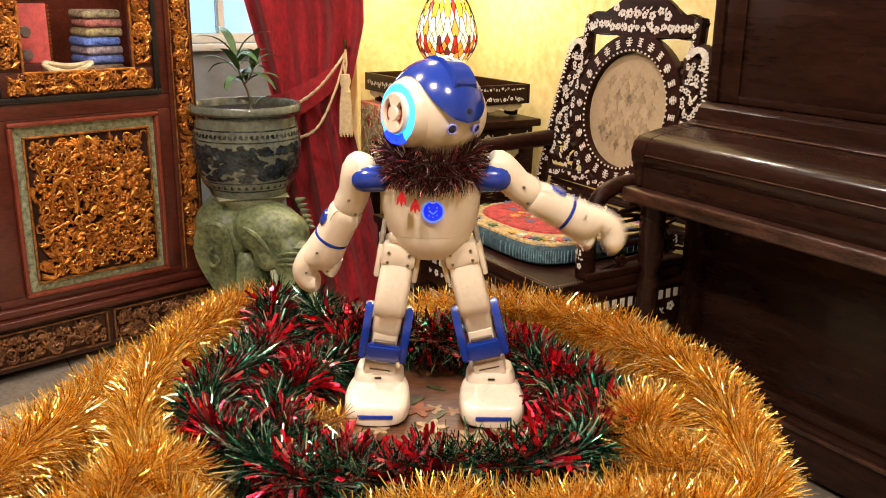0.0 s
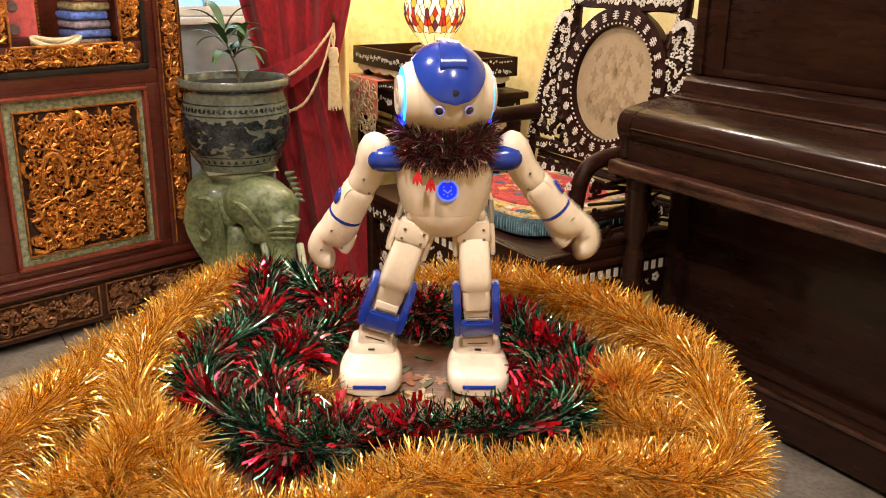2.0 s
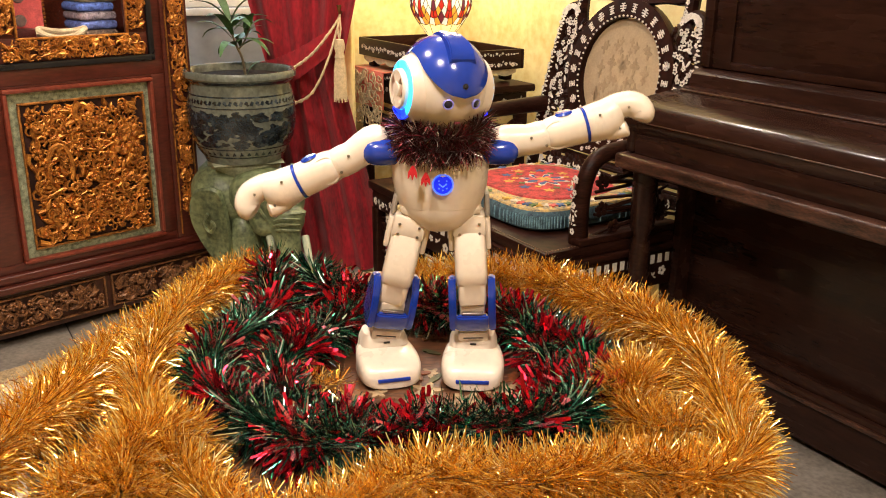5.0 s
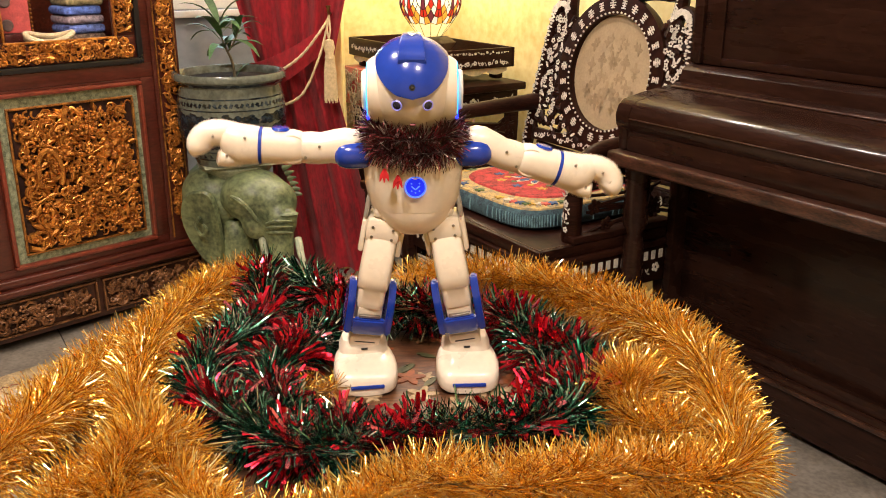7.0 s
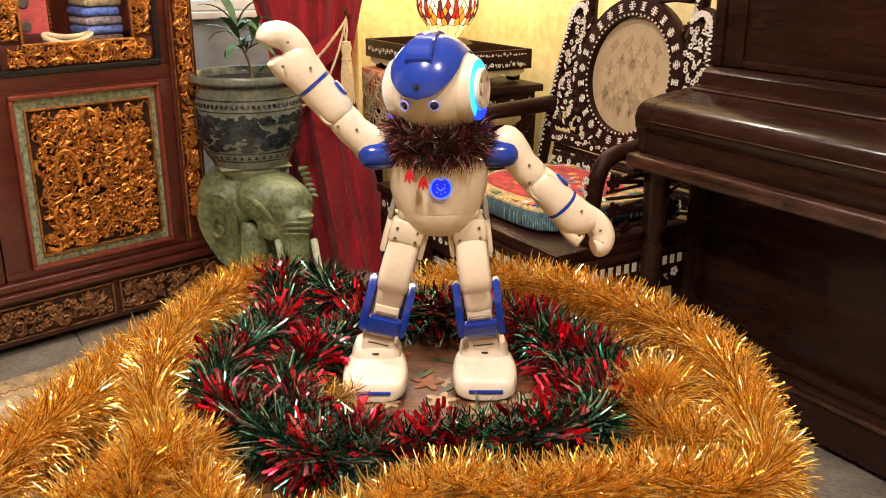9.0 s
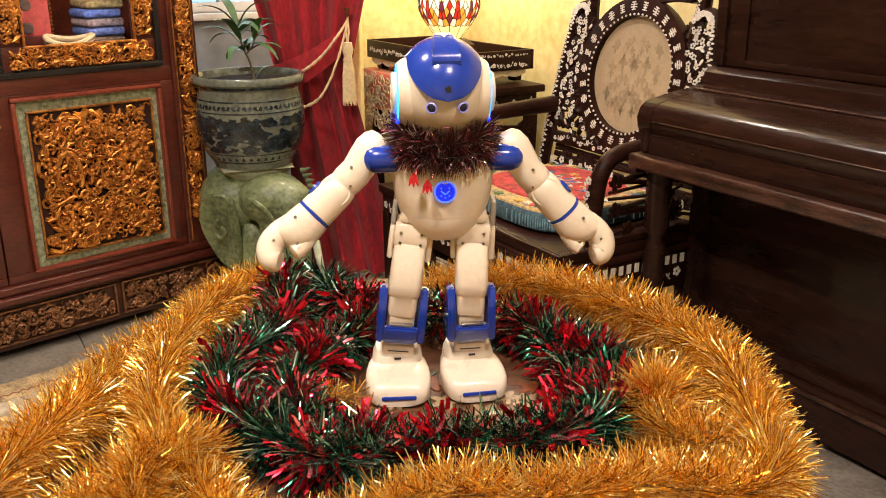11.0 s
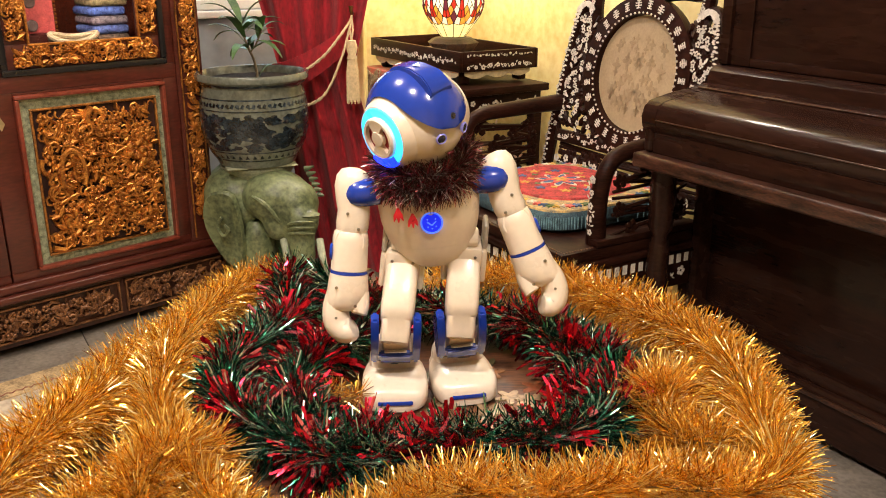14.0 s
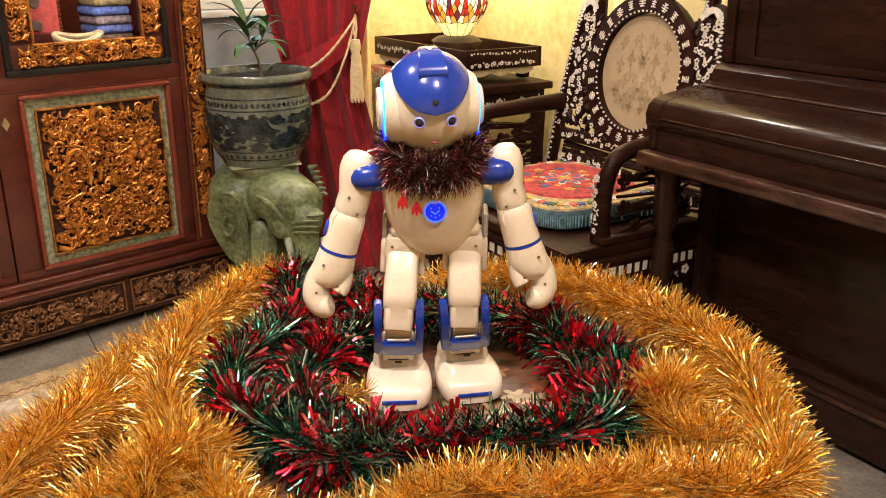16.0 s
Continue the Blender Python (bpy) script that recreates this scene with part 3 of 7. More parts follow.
def cabinet():
    c = thing("display_cabinet", CAB, "tall red lacquered cabinet with gilded carved panels and glass doors", "cabinet")
    L, R = -1.20, 0.87
    part("carcass_back", box(L + 0.04, R - 0.03, 0.44, 0.46, 0.24, 2.1), MAHOG, c, smooth=False)
    part("side_panel", box(R - 0.045, R - 0.02, 0.03, 0.44, 0.24, 2.1, 0.002), MAHOG, c)
    part("side_panel", box(L + 0.02, L + 0.045, 0.03, 0.44, 0.24, 2.1, 0.002), MAHOG, c)
    part("cornice", box(L - 0.03, R + 0.03, -0.03, 0.47, 2.1, 2.2, 0.02), MAHOG, c)
    part("base", box(L, R, 0.0, 0.46, 0.03, 0.19, 0.006), mat("dark_base_wood", (0.06, 0.020, 0.011), 0.45, var=0.4, scale=8, coat=0.1), c)
    for x in (L + 0.05, R - 0.11):
        part("foot", box(x, x + 0.06, 0.02, 0.40, 0.0, 0.03, 0.004), MAHOG, c)
    part("base_moulding", box(L - 0.02, R + 0.02, -0.035, 0.46, 0.19, 0.215, 0.008, 3), MAHOG, c)
    part("plinth_step", box(L - 0.005, R + 0.005, -0.015, 0.46, 0.215, 0.245, 0.008, 3), MAHOG, c)
    # carved apron along the base, in fielded lengths
    for k, (a, b) in enumerate(((-0.48, -0.02), (0.0, 0.44), (0.46, 0.86))):
        bm = relief(b - a, 0.10, 120, 60 + k, 0.020, 0.020)
        part("apron_carving", bm, APRON, c, "dull bronze scroll carving", pose(a, -0.001, 0.06))
        for f in frame_boards(a, b, 0.05, 0.17, 0.007, -0.012, -0.0005, 0.002):
            part("apron_bead", f, APRON, c)
    # carved corner post
    part("post", box(0.735, 0.835, -0.004, 0.03, 0.245, 2.1, 0.003), MAHOG, c)
    part("post_carving", relief(0.06, 1.6, 560, 71, 0.014, 0.014), GILT, c, "gilded vine carving", pose(0.755, -0.005, 0.27))
    for x in (0.747, 0.818):
        part("post_bead", box(x, x + 0.005, -0.012, -0.0045, 0.26, 2.09, 0.002), GILT_DIM, c)
    # the rails and stile of the door
    for nm, x0, x1, d0 in (("door", 0.10, 0.735, 0.0), ("door", -0.54, 0.095, 3.0)):
        d = part(nm, box(x0, x1, 0.004, 0.03, 0.245, 0.275, 0.003), MAHOG, c)
        mid = (x0 + x1) / 2
        for a, b, e, f in ((x0, x1, 0.85, 0.90), (x0, x1, 1.55, 1.60), (x0, x0 + 0.082, 0.275, 0.85), (x1 - 0.049, x1, 0.275, 0.85), (x0, x0 + 0.06, 0.90, 1.55), (x1 - 0.03, x1, 0.90, 1.55)):
            part("rail", box(a, b, 0.004, 0.03, e, f, 0.003), MAHOG, d)
        px0, px1 = x0 + 0.07, x1 - 0.03
        qx0, qx1 = x0 + 0.082, x1 - 0.049
        part("lower_rail", box(qx0, qx1, 0.004, 0.03, 0.842, 0.8495, 0.001), MAHOG, d)
        for f in frame_boards(qx0, qx1, 0.269, 0.842, 0.014, -0.010, 0.02, 0.005):
            part("moulding", f, MAHOG_LIP, d)
        part("panel_border", box(qx0 + 0.014, qx1 - 0.014, 0.012, 0.024, 0.283, 0.828), VERDI, d, "speckled green border")
        cx0, cx1, cz0, cz1 = qx0 + 0.048, qx1 - 0.042, 0.317, 0.790
        part("panel_ground", box(cx0, cx1, 0.008, 0.0118, cz0, cz1), RECESS, d)
        for f in frame_boards(cx0 - 0.006, cx1 + 0.006, cz0 - 0.006, cz1 + 0.006, 0.008, -0.004, 0.0078, 0.003):
            part("gilt_bead", f, GILT_DIM, d)
        part("panel_carving", relief(cx1 - cx0, cz1 - cz0, 760, 80 + int(d0), 0.018, 0.028), GILT, d, "deeply carved gilded garden scene", pose(cx0, 0.008, cz0))
        big = relief(cx1 - cx0, cz1 - cz0, 46, 83 + int(d0), 0.04, 0.016)
        part("panel_foliage", big, GILT, d, m=pose(cx0, 0.004, cz0))
        bm = bmesh.new()    # a pavilion and branches among the leaves
        sweep([(0.10 + 0.04 * math.cos(a), -0.022, 0.26 + 0.075 * math.sin(a)) for a in (0.1 * k * 3.14 for k in range(-2, 13))], 0.009, 6, bm)
        for q in range(2):
            zz = 0.16 + 0.17 * q
            sweep([(0.03 + 0.07 * i, -0.018 - 0.004 * (i % 2), zz + 0.03 * math.sin(i * 1.3 + q)) for i in range(6)], 0.0045, 6, bm)
        part("panel_branch", bm, GILT, d, m=pose(cx0, 0.006, cz0))
        # upper door: black fillet, gilded frame and glass
        for f in frame_boards(px0 - 0.01, px1, 0.90, 1.55, 0.020, -0.004, 0.02, 0.004):
            part("black_fillet", f, BLACK, d)
        gx0, gx1, gz0, gz1 = px0 + 0.01, px1 - 0.02, 0.92, 1.53
        for f in frame_boards(gx0, gx1, gz0, gz1, 0.075, 0.006, 0.02, 0.002):
            part("gilt_board", f, MAHOG, d)
        part("frame_carving", relief(gx1 - gx0, 0.072, 260, 91 + int(d0), 0.014, 0.016), GILT, d, "gilded scroll border", pose(gx0, 0.005, gz0 + 0.002))
        for gx in (gx0 + 0.002, gx1 - 0.073):
            part("frame_carving", relief(0.07, 0.46, 230, 92 + int(d0), 0.014, 0.016), GILT, d, "gilded scroll border", pose(gx, 0.005, gz0 + 0.075))
        for f in frame_boards(gx0 + 0.068, gx1 - 0.068, gz0 + 0.068, gz1 - 0.068, 0.008, -0.006, 0.0055, 0.003):
            part("gilt_bead", f, GILT, d)
        pane = part("glass_pane", box(gx0 + 0.074, gx1 - 0.074, 0.010, 0.014, gz0 + 0.074, gz1 - 0.074), clear_glass(), d, "clear glass door pane", smooth=False)
        pane.visible_shadow = False
    part("escutcheon", plate([(0, -0.022), (0.012, 0), (0, 0.022), (-0.012, 0)], 0.003), mat("pale_brass", (0.6, 0.5, 0.3), 0.35, 0.8), c, "pale diamond keyhole plate", pose(0.135, -0.001, 0.76))
    part("shelf", box(L + 0.05, R - 0.05, 0.05, 0.43, 0.94, 0.96), RECESS, c, smooth=False)
    part("lining", box(L + 0.05, R - 0.05, 0.425, 0.435, 0.96, 1.55), MAHOG_LIP, c, smooth=False)


def cabinet_things():
    """What stands on the cabinet's shelf."""
    z = 0.96
    red = mat("red_embroidery", (0.80, 0.14, 0.13), 0.7, var=0.2, scale=50)
    b = thing("embroidered_box", CAB @ pose(0.335, 0.13, z), "small lacquered box with a pink red embroidered panel", "box")
    part("body", box(-0.07, 0.07, 0, 0.10, 0, 0.05, 0.004), mat("dark_box", (0.10, 0.015, 0.012), 0.4), b)
    part("panel", box(-0.075, 0.075, 0.05, 0.062, 0.05, 0.24, 0.003), red, b)
    for q in (-0.079, 0.079):
        for k in range(14):
            part("gold_bead", lathe([(0, 0.005), (0.004, 0.003), (0.005, 0), (0, 0)], 8), GILT, b, m=pose(q, 0.049, 0.056 + 0.0135 * k, 90))
    for k in range(2):
        part("medallion", lathe([(0, 0.004), (0.016, 0.004), (0.02, 0.0), (0, 0)], 16), mat("grey_medallion", (0.25, 0.17, 0.15), 0.6), b, m=pose(0.0, 0.049, 0.075 + 0.075 * k, 90))
    rnd = random.Random(5)
    tones = [(0.22, 0.14, 0.10), (0.14, 0.20, 0.52), (0.34, 0.27, 0.30), (0.12, 0.20, 0.60), (0.38, 0.30, 0.14), (0.42, 0.14, 0.12), (0.36, 0.30, 0.18)]
    for k, t in enumerate(tones):
        f = thing("folded_cloth", CAB @ pose(0.565 + rnd.uniform(-0.006, 0.006), 0.10, z + 0.012 + 0.030 * k, 0, 0, rnd.uniform(-3, 3)), "folded patterned cloth lying in a stack", "cloth", "folded cloths")
        part("cloth_fold", box(-0.065, 0.065, 0, 0.14, 0, 0.029, 0.012, 3), mat("cloth_tone_%d" % k, t, 0.85, var=0.6, scale=60, bump=0.3, bscale=200), f)
    lowest = thing("cloth_stand", CAB @ pose(0.565, 0.10, z), "low dark wooden stand under folded cloths", "stand")
    part("board", box(-0.070, 0.070, 0, 0.15, 0, 0.012, 0.003), MAHOG, lowest)
    r = thing("coiled_rope", CAB @ pose(0.42, 0.075, z + 0.010), "cream coiled cord bangle lying on the shelf", "cord")
    for k in range(3):
        bm = sweep([((0.066 + 0.005 * k) * math.cos(a), 0.030 * math.sin(a), 0.010 + 0.012 * k + 0.010 * math.sin(a * 2 + k)) for a in (6.283 * i / 28 for i in range(28))], 0.0095, 8, closed=True)
        part("coil", bm, ROPE, r, m=pose(0, 0, 0, 8 * k, 0, 0))


# ---- elephant stool, pot and plant ----
STOOL = Vector((-0.70, 3.20, 0))


def blob(parts, sub=3):
    """Ellipsoids (centre, radii), as one rounded form."""
    bm = bmesh.new()
    for c, q in parts:
        bmesh.ops.create_icosphere(bm, subdivisions=sub, radius=1.0, matrix=Matrix.Translation(c) @ Matrix.Diagonal((*q, 1)))
    return bm


def elephant_stool():
    e = thing("elephant_stool", pose(*STOOL), "celadon green glazed ceramic elephant garden stool", "stool")
    part("body", blob([((-0.06, 0.06, 0.375), (0.150, 0.21, 0.135)), ((-0.07, -0.02, 0.40), (0.12, 0.13, 0.10))]), ELEPH, e)
    bm = blob([((0.075, -0.10, 0.405), (0.118, 0.115, 0.092)), ((0.135, -0.12, 0.385), (0.088, 0.090, 0.085)), ((0.165, -0.165, 0.335), (0.062, 0.062, 0.070)), ((0.085, -0.16, 0.325), (0.050, 0.045, 0.060)), ((0.165, -0.185, 0.285), (0.048, 0.048, 0.055))])
    part("head", bm, ELEPH, e, "domed green glazed head")
    for x, y, z in ((0.190, -0.185, 0.352),):
        part("eye_fold", blob([((x, y, z), (0.042, 0.03, 0.034)), ((x, y - 0.006, z + 0.012), (0.046, 0.03, 0.012))], 2), ELEPH, e)
    pts = smooth_path([(0.165, -0.18, 0.30), (0.172, -0.195, 0.24), (0.168, -0.20, 0.16), (0.155, -0.20, 0.08), (0.135, -0.20, 0.045), (0.10, -0.205, 0.035)], 22)
    part("trunk", sweep(pts, [0.046 - 0.0011 * i + 0.0012 * (i % 2) for i in range(22)], 16), ELEPH, e)
    ear = [(0.0, 0.10), (-0.045, 0.115), (-0.095, 0.10), (-0.13, 0.055), (-0.145, -0.01), (-0.13, -0.08), (-0.10, -0.14), (-0.065, -0.165), (-0.035, -0.145), (-0.012, -0.09), (0.0, -0.03), (0.006, 0.04)]
    bm = bmesh.new()
    out = smooth_path([(x, 0, z) for x, z in ear], 36, True)
    rings = []
    for f, dy in ((1.0, 0.0), (1.02, -0.010), (0.97, -0.020), (0.75, -0.016), (0.45, -0.010), (0.15, -0.012)):
        rings.append([Vector((-0.06 + (p.x + 0.06) * f, dy + 0.35 * (p.x + 0.06) * f * (-1 if p.x < -0.06 else 0.6) * 0.5, -0.02 + (p.z + 0.02) * f)) for p in out])
    loft(rings, bm)
    part("ear", bm, ELEPH, e, "large hanging ear", pose(-0.035, -0.175, 0.335, 10, -8, -20))
    part("ear_whorl", sweep(smooth_path([(-0.05, -0.028, 0.03), (-0.075, -0.032, 0.0), (-0.06, -0.034, -0.035), (-0.035, -0.032, -0.015), (-0.045, -0.034, 0.005)], 16), 0.006, 6), ELEPH, e, m=pose(-0.035, -0.175, 0.335, 10, -8, -20))
    pale = mat("pale_glaze", (0.42, 0.46, 0.34), 0.35, var=0.2)
    for x in (0.105, 0.225):
        part("tusk", sweep([(x, -0.17, 0.27), (x + 0.015, -0.215, 0.225), (x + 0.035, -0.245, 0.18)], [0.014, 0.012, 0.003], 8), pale, e, "pale tusk")
    part("brow_fold", sweep(smooth_path([(0.015, -0.205, 0.43), (0.045, -0.215, 0.415), (0.075, -0.215, 0.385), (0.105, -0.215, 0.34)], 14), [0.004 + 0.006 * math.sin(3.14 * i / 13) for i in range(14)], 8), ELEPH, e)
    for k in range(3):
        part("trunk_wrinkle", sweep(smooth_path([(0.130, -0.225, 0.340 - 0.016 * k), (0.165, -0.242 + 0.003 * k, 0.352 - 0.020 * k), (0.215, -0.215, 0.345 - 0.020 * k)], 10), [0.002 + 0.004 * math.sin(3.14 * i / 9) for i in range(10)], 6), ELEPH, e)
    for k in range(6):
        part("collar_spike", sweep([(0.165 + 0.008 * k, -0.01, 0.48 - 0.018 * k), (0.196 + 0.006 * k, -0.02, 0.492 - 0.021 * k)], [0.012, 0.003], 6), ELEPH, e)
    for x, y in ((0.0, -0.10), (0.13, -0.02), (-0.14, 0.17), (0.05, 0.2)):
        part("leg", lathe([(0, 0), (0.058, 0), (0.062, 0.02), (0.052, 0.06), (0.052, 0.16), (0.062, 0.27), (0.03, 0.32), (0, 0.32)], 18), ELEPH, e, m=pose(x, y, 0))
    part("saddle", lathe([(0, 0.455), (0.10, 0.455), (0.125, 0.485), (0.13, 0.497), (0.12, 0.505), (0, 0.505)], 36), mat("pale_saddle_glaze", (0.30, 0.33, 0.22), 0.4, var=0.25, scale=20), e)
    for o in e.children:
        o.data.transform(Matrix.Diagonal((1.06, 1.0, 1.058, 1)) @ o.matrix_basis)
        o.matrix_basis = Matrix()
        if o.name.startswith(("head", "body")):
            fuse = o.modifiers.new("fuse", "REMESH")
            fuse.mode, fuse.voxel_size, fuse.use_smooth_shade = "VOXEL", 0.009, True
            ease = o.modifiers.new("ease", "SMOOTH")
            ease.factor, ease.iterations = 0.5, 8


def flower_pot():
    at = STOOL + Vector((0.0, 0.0, 0.538))
    p = thing("planter_pot", pose(*at), "blue and white porcelain planter with painted landscape bands", "planter")
    prof = [(0, 0.0), (0.138, 0.0), (0.143, 0.012), (0.146, 0.02), (0.164, 0.05), (0.180, 0.09), (0.189, 0.13), (0.193, 0.18), (0.191, 0.22), (0.186, 0.255), (0.180, 0.285), (0.178, 0.300), (0.186, 0.312), (0.199, 0.325), (0.200, 0.34), (0.195, 0.35), (0.186, 0.349), (0.179, 0.338), (0.177, 0.315), (0, 0.31)]
    prof = [(q, z * 0.93) for q, z in prof]
    part("pot_wall", lathe(prof, 64), PORC, p)

    def rad(z):
        for (r0, z0), (r1, z1) in zip(prof, prof[1:]):
            if z0 <= z <= z1:
                return r0 + (r1 - r0) * (z - z0) / max(1e-6, z1 - z0)
        return 0.18
    for z0, z1 in ((0.027, 0.032), (0.058, 0.062), (0.205, 0.209), (0.243, 0.248), (0.285, 0.295)):
        part("painted_line", lathe([(rad(z0) + 0.0008, z0), (rad(z1) + 0.0008, z1)], 64), COBALT, p)

    def stroke(bm, a, z, outline):
        vs = [bm.verts.new(((rad(z + dz) + 0.0012) * math.cos(a + dx / 0.18), (rad(z + dz) + 0.0012) * math.sin(a + dx / 0.18), z + dz)) for dx, dz in outline]
        bm.faces.new(vs)
    rnd = random.Random(9)
    bm = bmesh.new()
    for k in range(64):     # leaf scroll band under the rim
        a = 6.283 * k / 64
        stroke(bm, a, 0.226, [(-0.007, -0.006 + 0.006 * (k % 2)), (0.0, 0.008), (0.008, 0.004), (0.004, -0.009)])
        if k % 2:
            stroke(bm, a + 0.03, 0.221, [(-0.006, 0), (0, 0.004), (0.006, 0), (0, -0.004)])
    part("leaf_band", bm, COBALT, p, smooth=False)
    bm = bmesh.new()
    for k in range(240):    # hills, trees and rocks on the belly
        a, z, s = rnd.uniform(3.2, 6.3), rnd.choice((0.085, 0.11, 0.135, 0.16, 0.18)) + rnd.uniform(-0.012, 0.012), rnd.uniform(0.007, 0.024)
        m = 9
        stroke(bm, a, z, [(s * 1.5 * math.cos(t) * rnd.uniform(0.5, 1.1), s * 0.8 * math.sin(t) * rnd.uniform(0.5, 1.1)) for t in (6.283 * i / m for i in range(m))])
    part("painted_landscape", bm, COBALT, p, smooth=False)
    bm = bmesh.new()
    for k in range(40):
        a = 6.283 * k / 40
        stroke(bm, a, 0.043, [(-0.008, -0.006), (0.0, 0.009), (0.009, -0.005)])
    part("foot_band", bm, COBALT, p, smooth=False)
    part("soil", lathe([(0, 0.300), (0.10, 0.303), (0.1760, 0.298), (0.1755, 0.289), (0, 0.289)], 40), SOIL, p)
    d = thing("saucer_cloth", pose(STOOL.x, STOOL.y, 0.535), "thin pale square pad under the planter", "pad")
    part("pad", box(-0.125, 0.125, -0.125, 0.125, 0, 0.0024, 0.001), mat("pale_pad", (0.36, 0.38, 0.26), 0.8), d, m=pose(0, 0, 0, 0, 0, 20))
    plant = thing("potted_plant", pose(at.x, at.y, at.z + 0.299), "young green plant with long leaves in the planter", "plant")
    stem = [(0.02, 0, -0.005), (0.012, 0.0, 0.06), (-0.012, 0.0, 0.12), (-0.025, 0, 0.19)]
    part("stem", sweep(smooth_path(stem, 14), [0.0055 - 0.0002 * i for i in range(14)], 8), STEM, plant)
    rnd = random.Random(3)

    def leaf(base, az, el, ln, wd):
        bm = bmesh.new()
        n, rows = 7, []
        for i in range(n + 1):
            s = i / n
            w = wd * math.sin(math.pi * min(1, s * 0.92 + 0.06)) ** 0.8
            droop = el - 55 * s * s
            rows.append((s * ln * math.cos(radians((el + droop) / 2)), w, s * ln * math.sin(radians((el + droop) / 2))))
        vs = [[bm.verts.new((x, -w, z + 0.15 * w)), bm.verts.new((x, 0, z - 0.1 * w)), bm.verts.new((x, w, z + 0.15 * w))] for x, w, z in rows]
        for a, b in zip(vs, vs[1:]):
            bm.faces.new((a[0], b[0], b[1], a[1])), bm.faces.new((a[1], b[1], b[2], a[2]))
        part("leaf", bm, LEAF, plant, m=pose(*base, 0, 0, az))
    for k in range(15):
        s = 0.55 + 0.45 * k / 14
        b = smooth_path(stem, 30)[min(29, int(s * 29))]
        leaf(b, 137 * k + rnd.uniform(-20, 20), rnd.uniform(8, 62), rnd.uniform(0.11, 0.18), rnd.uniform(0.014, 0.020))
    side = smooth_path([(0.0, 0, 0.09), (0.03, -0.01, 0.13), (0.055, -0.015, 0.19)], 8)
    part("side_stem", sweep(side, 0.003, 6), STEM, plant)
    for k in range(7):
        leaf(side[min(7, 4 + k // 2)], 100 * k, rnd.uniform(25, 75), rnd.uniform(0.06, 0.10), 0.011)
    leaf((0.022, 0, 0.0), 20, 60, 0.09, 0.012)


# ---- curtain ----


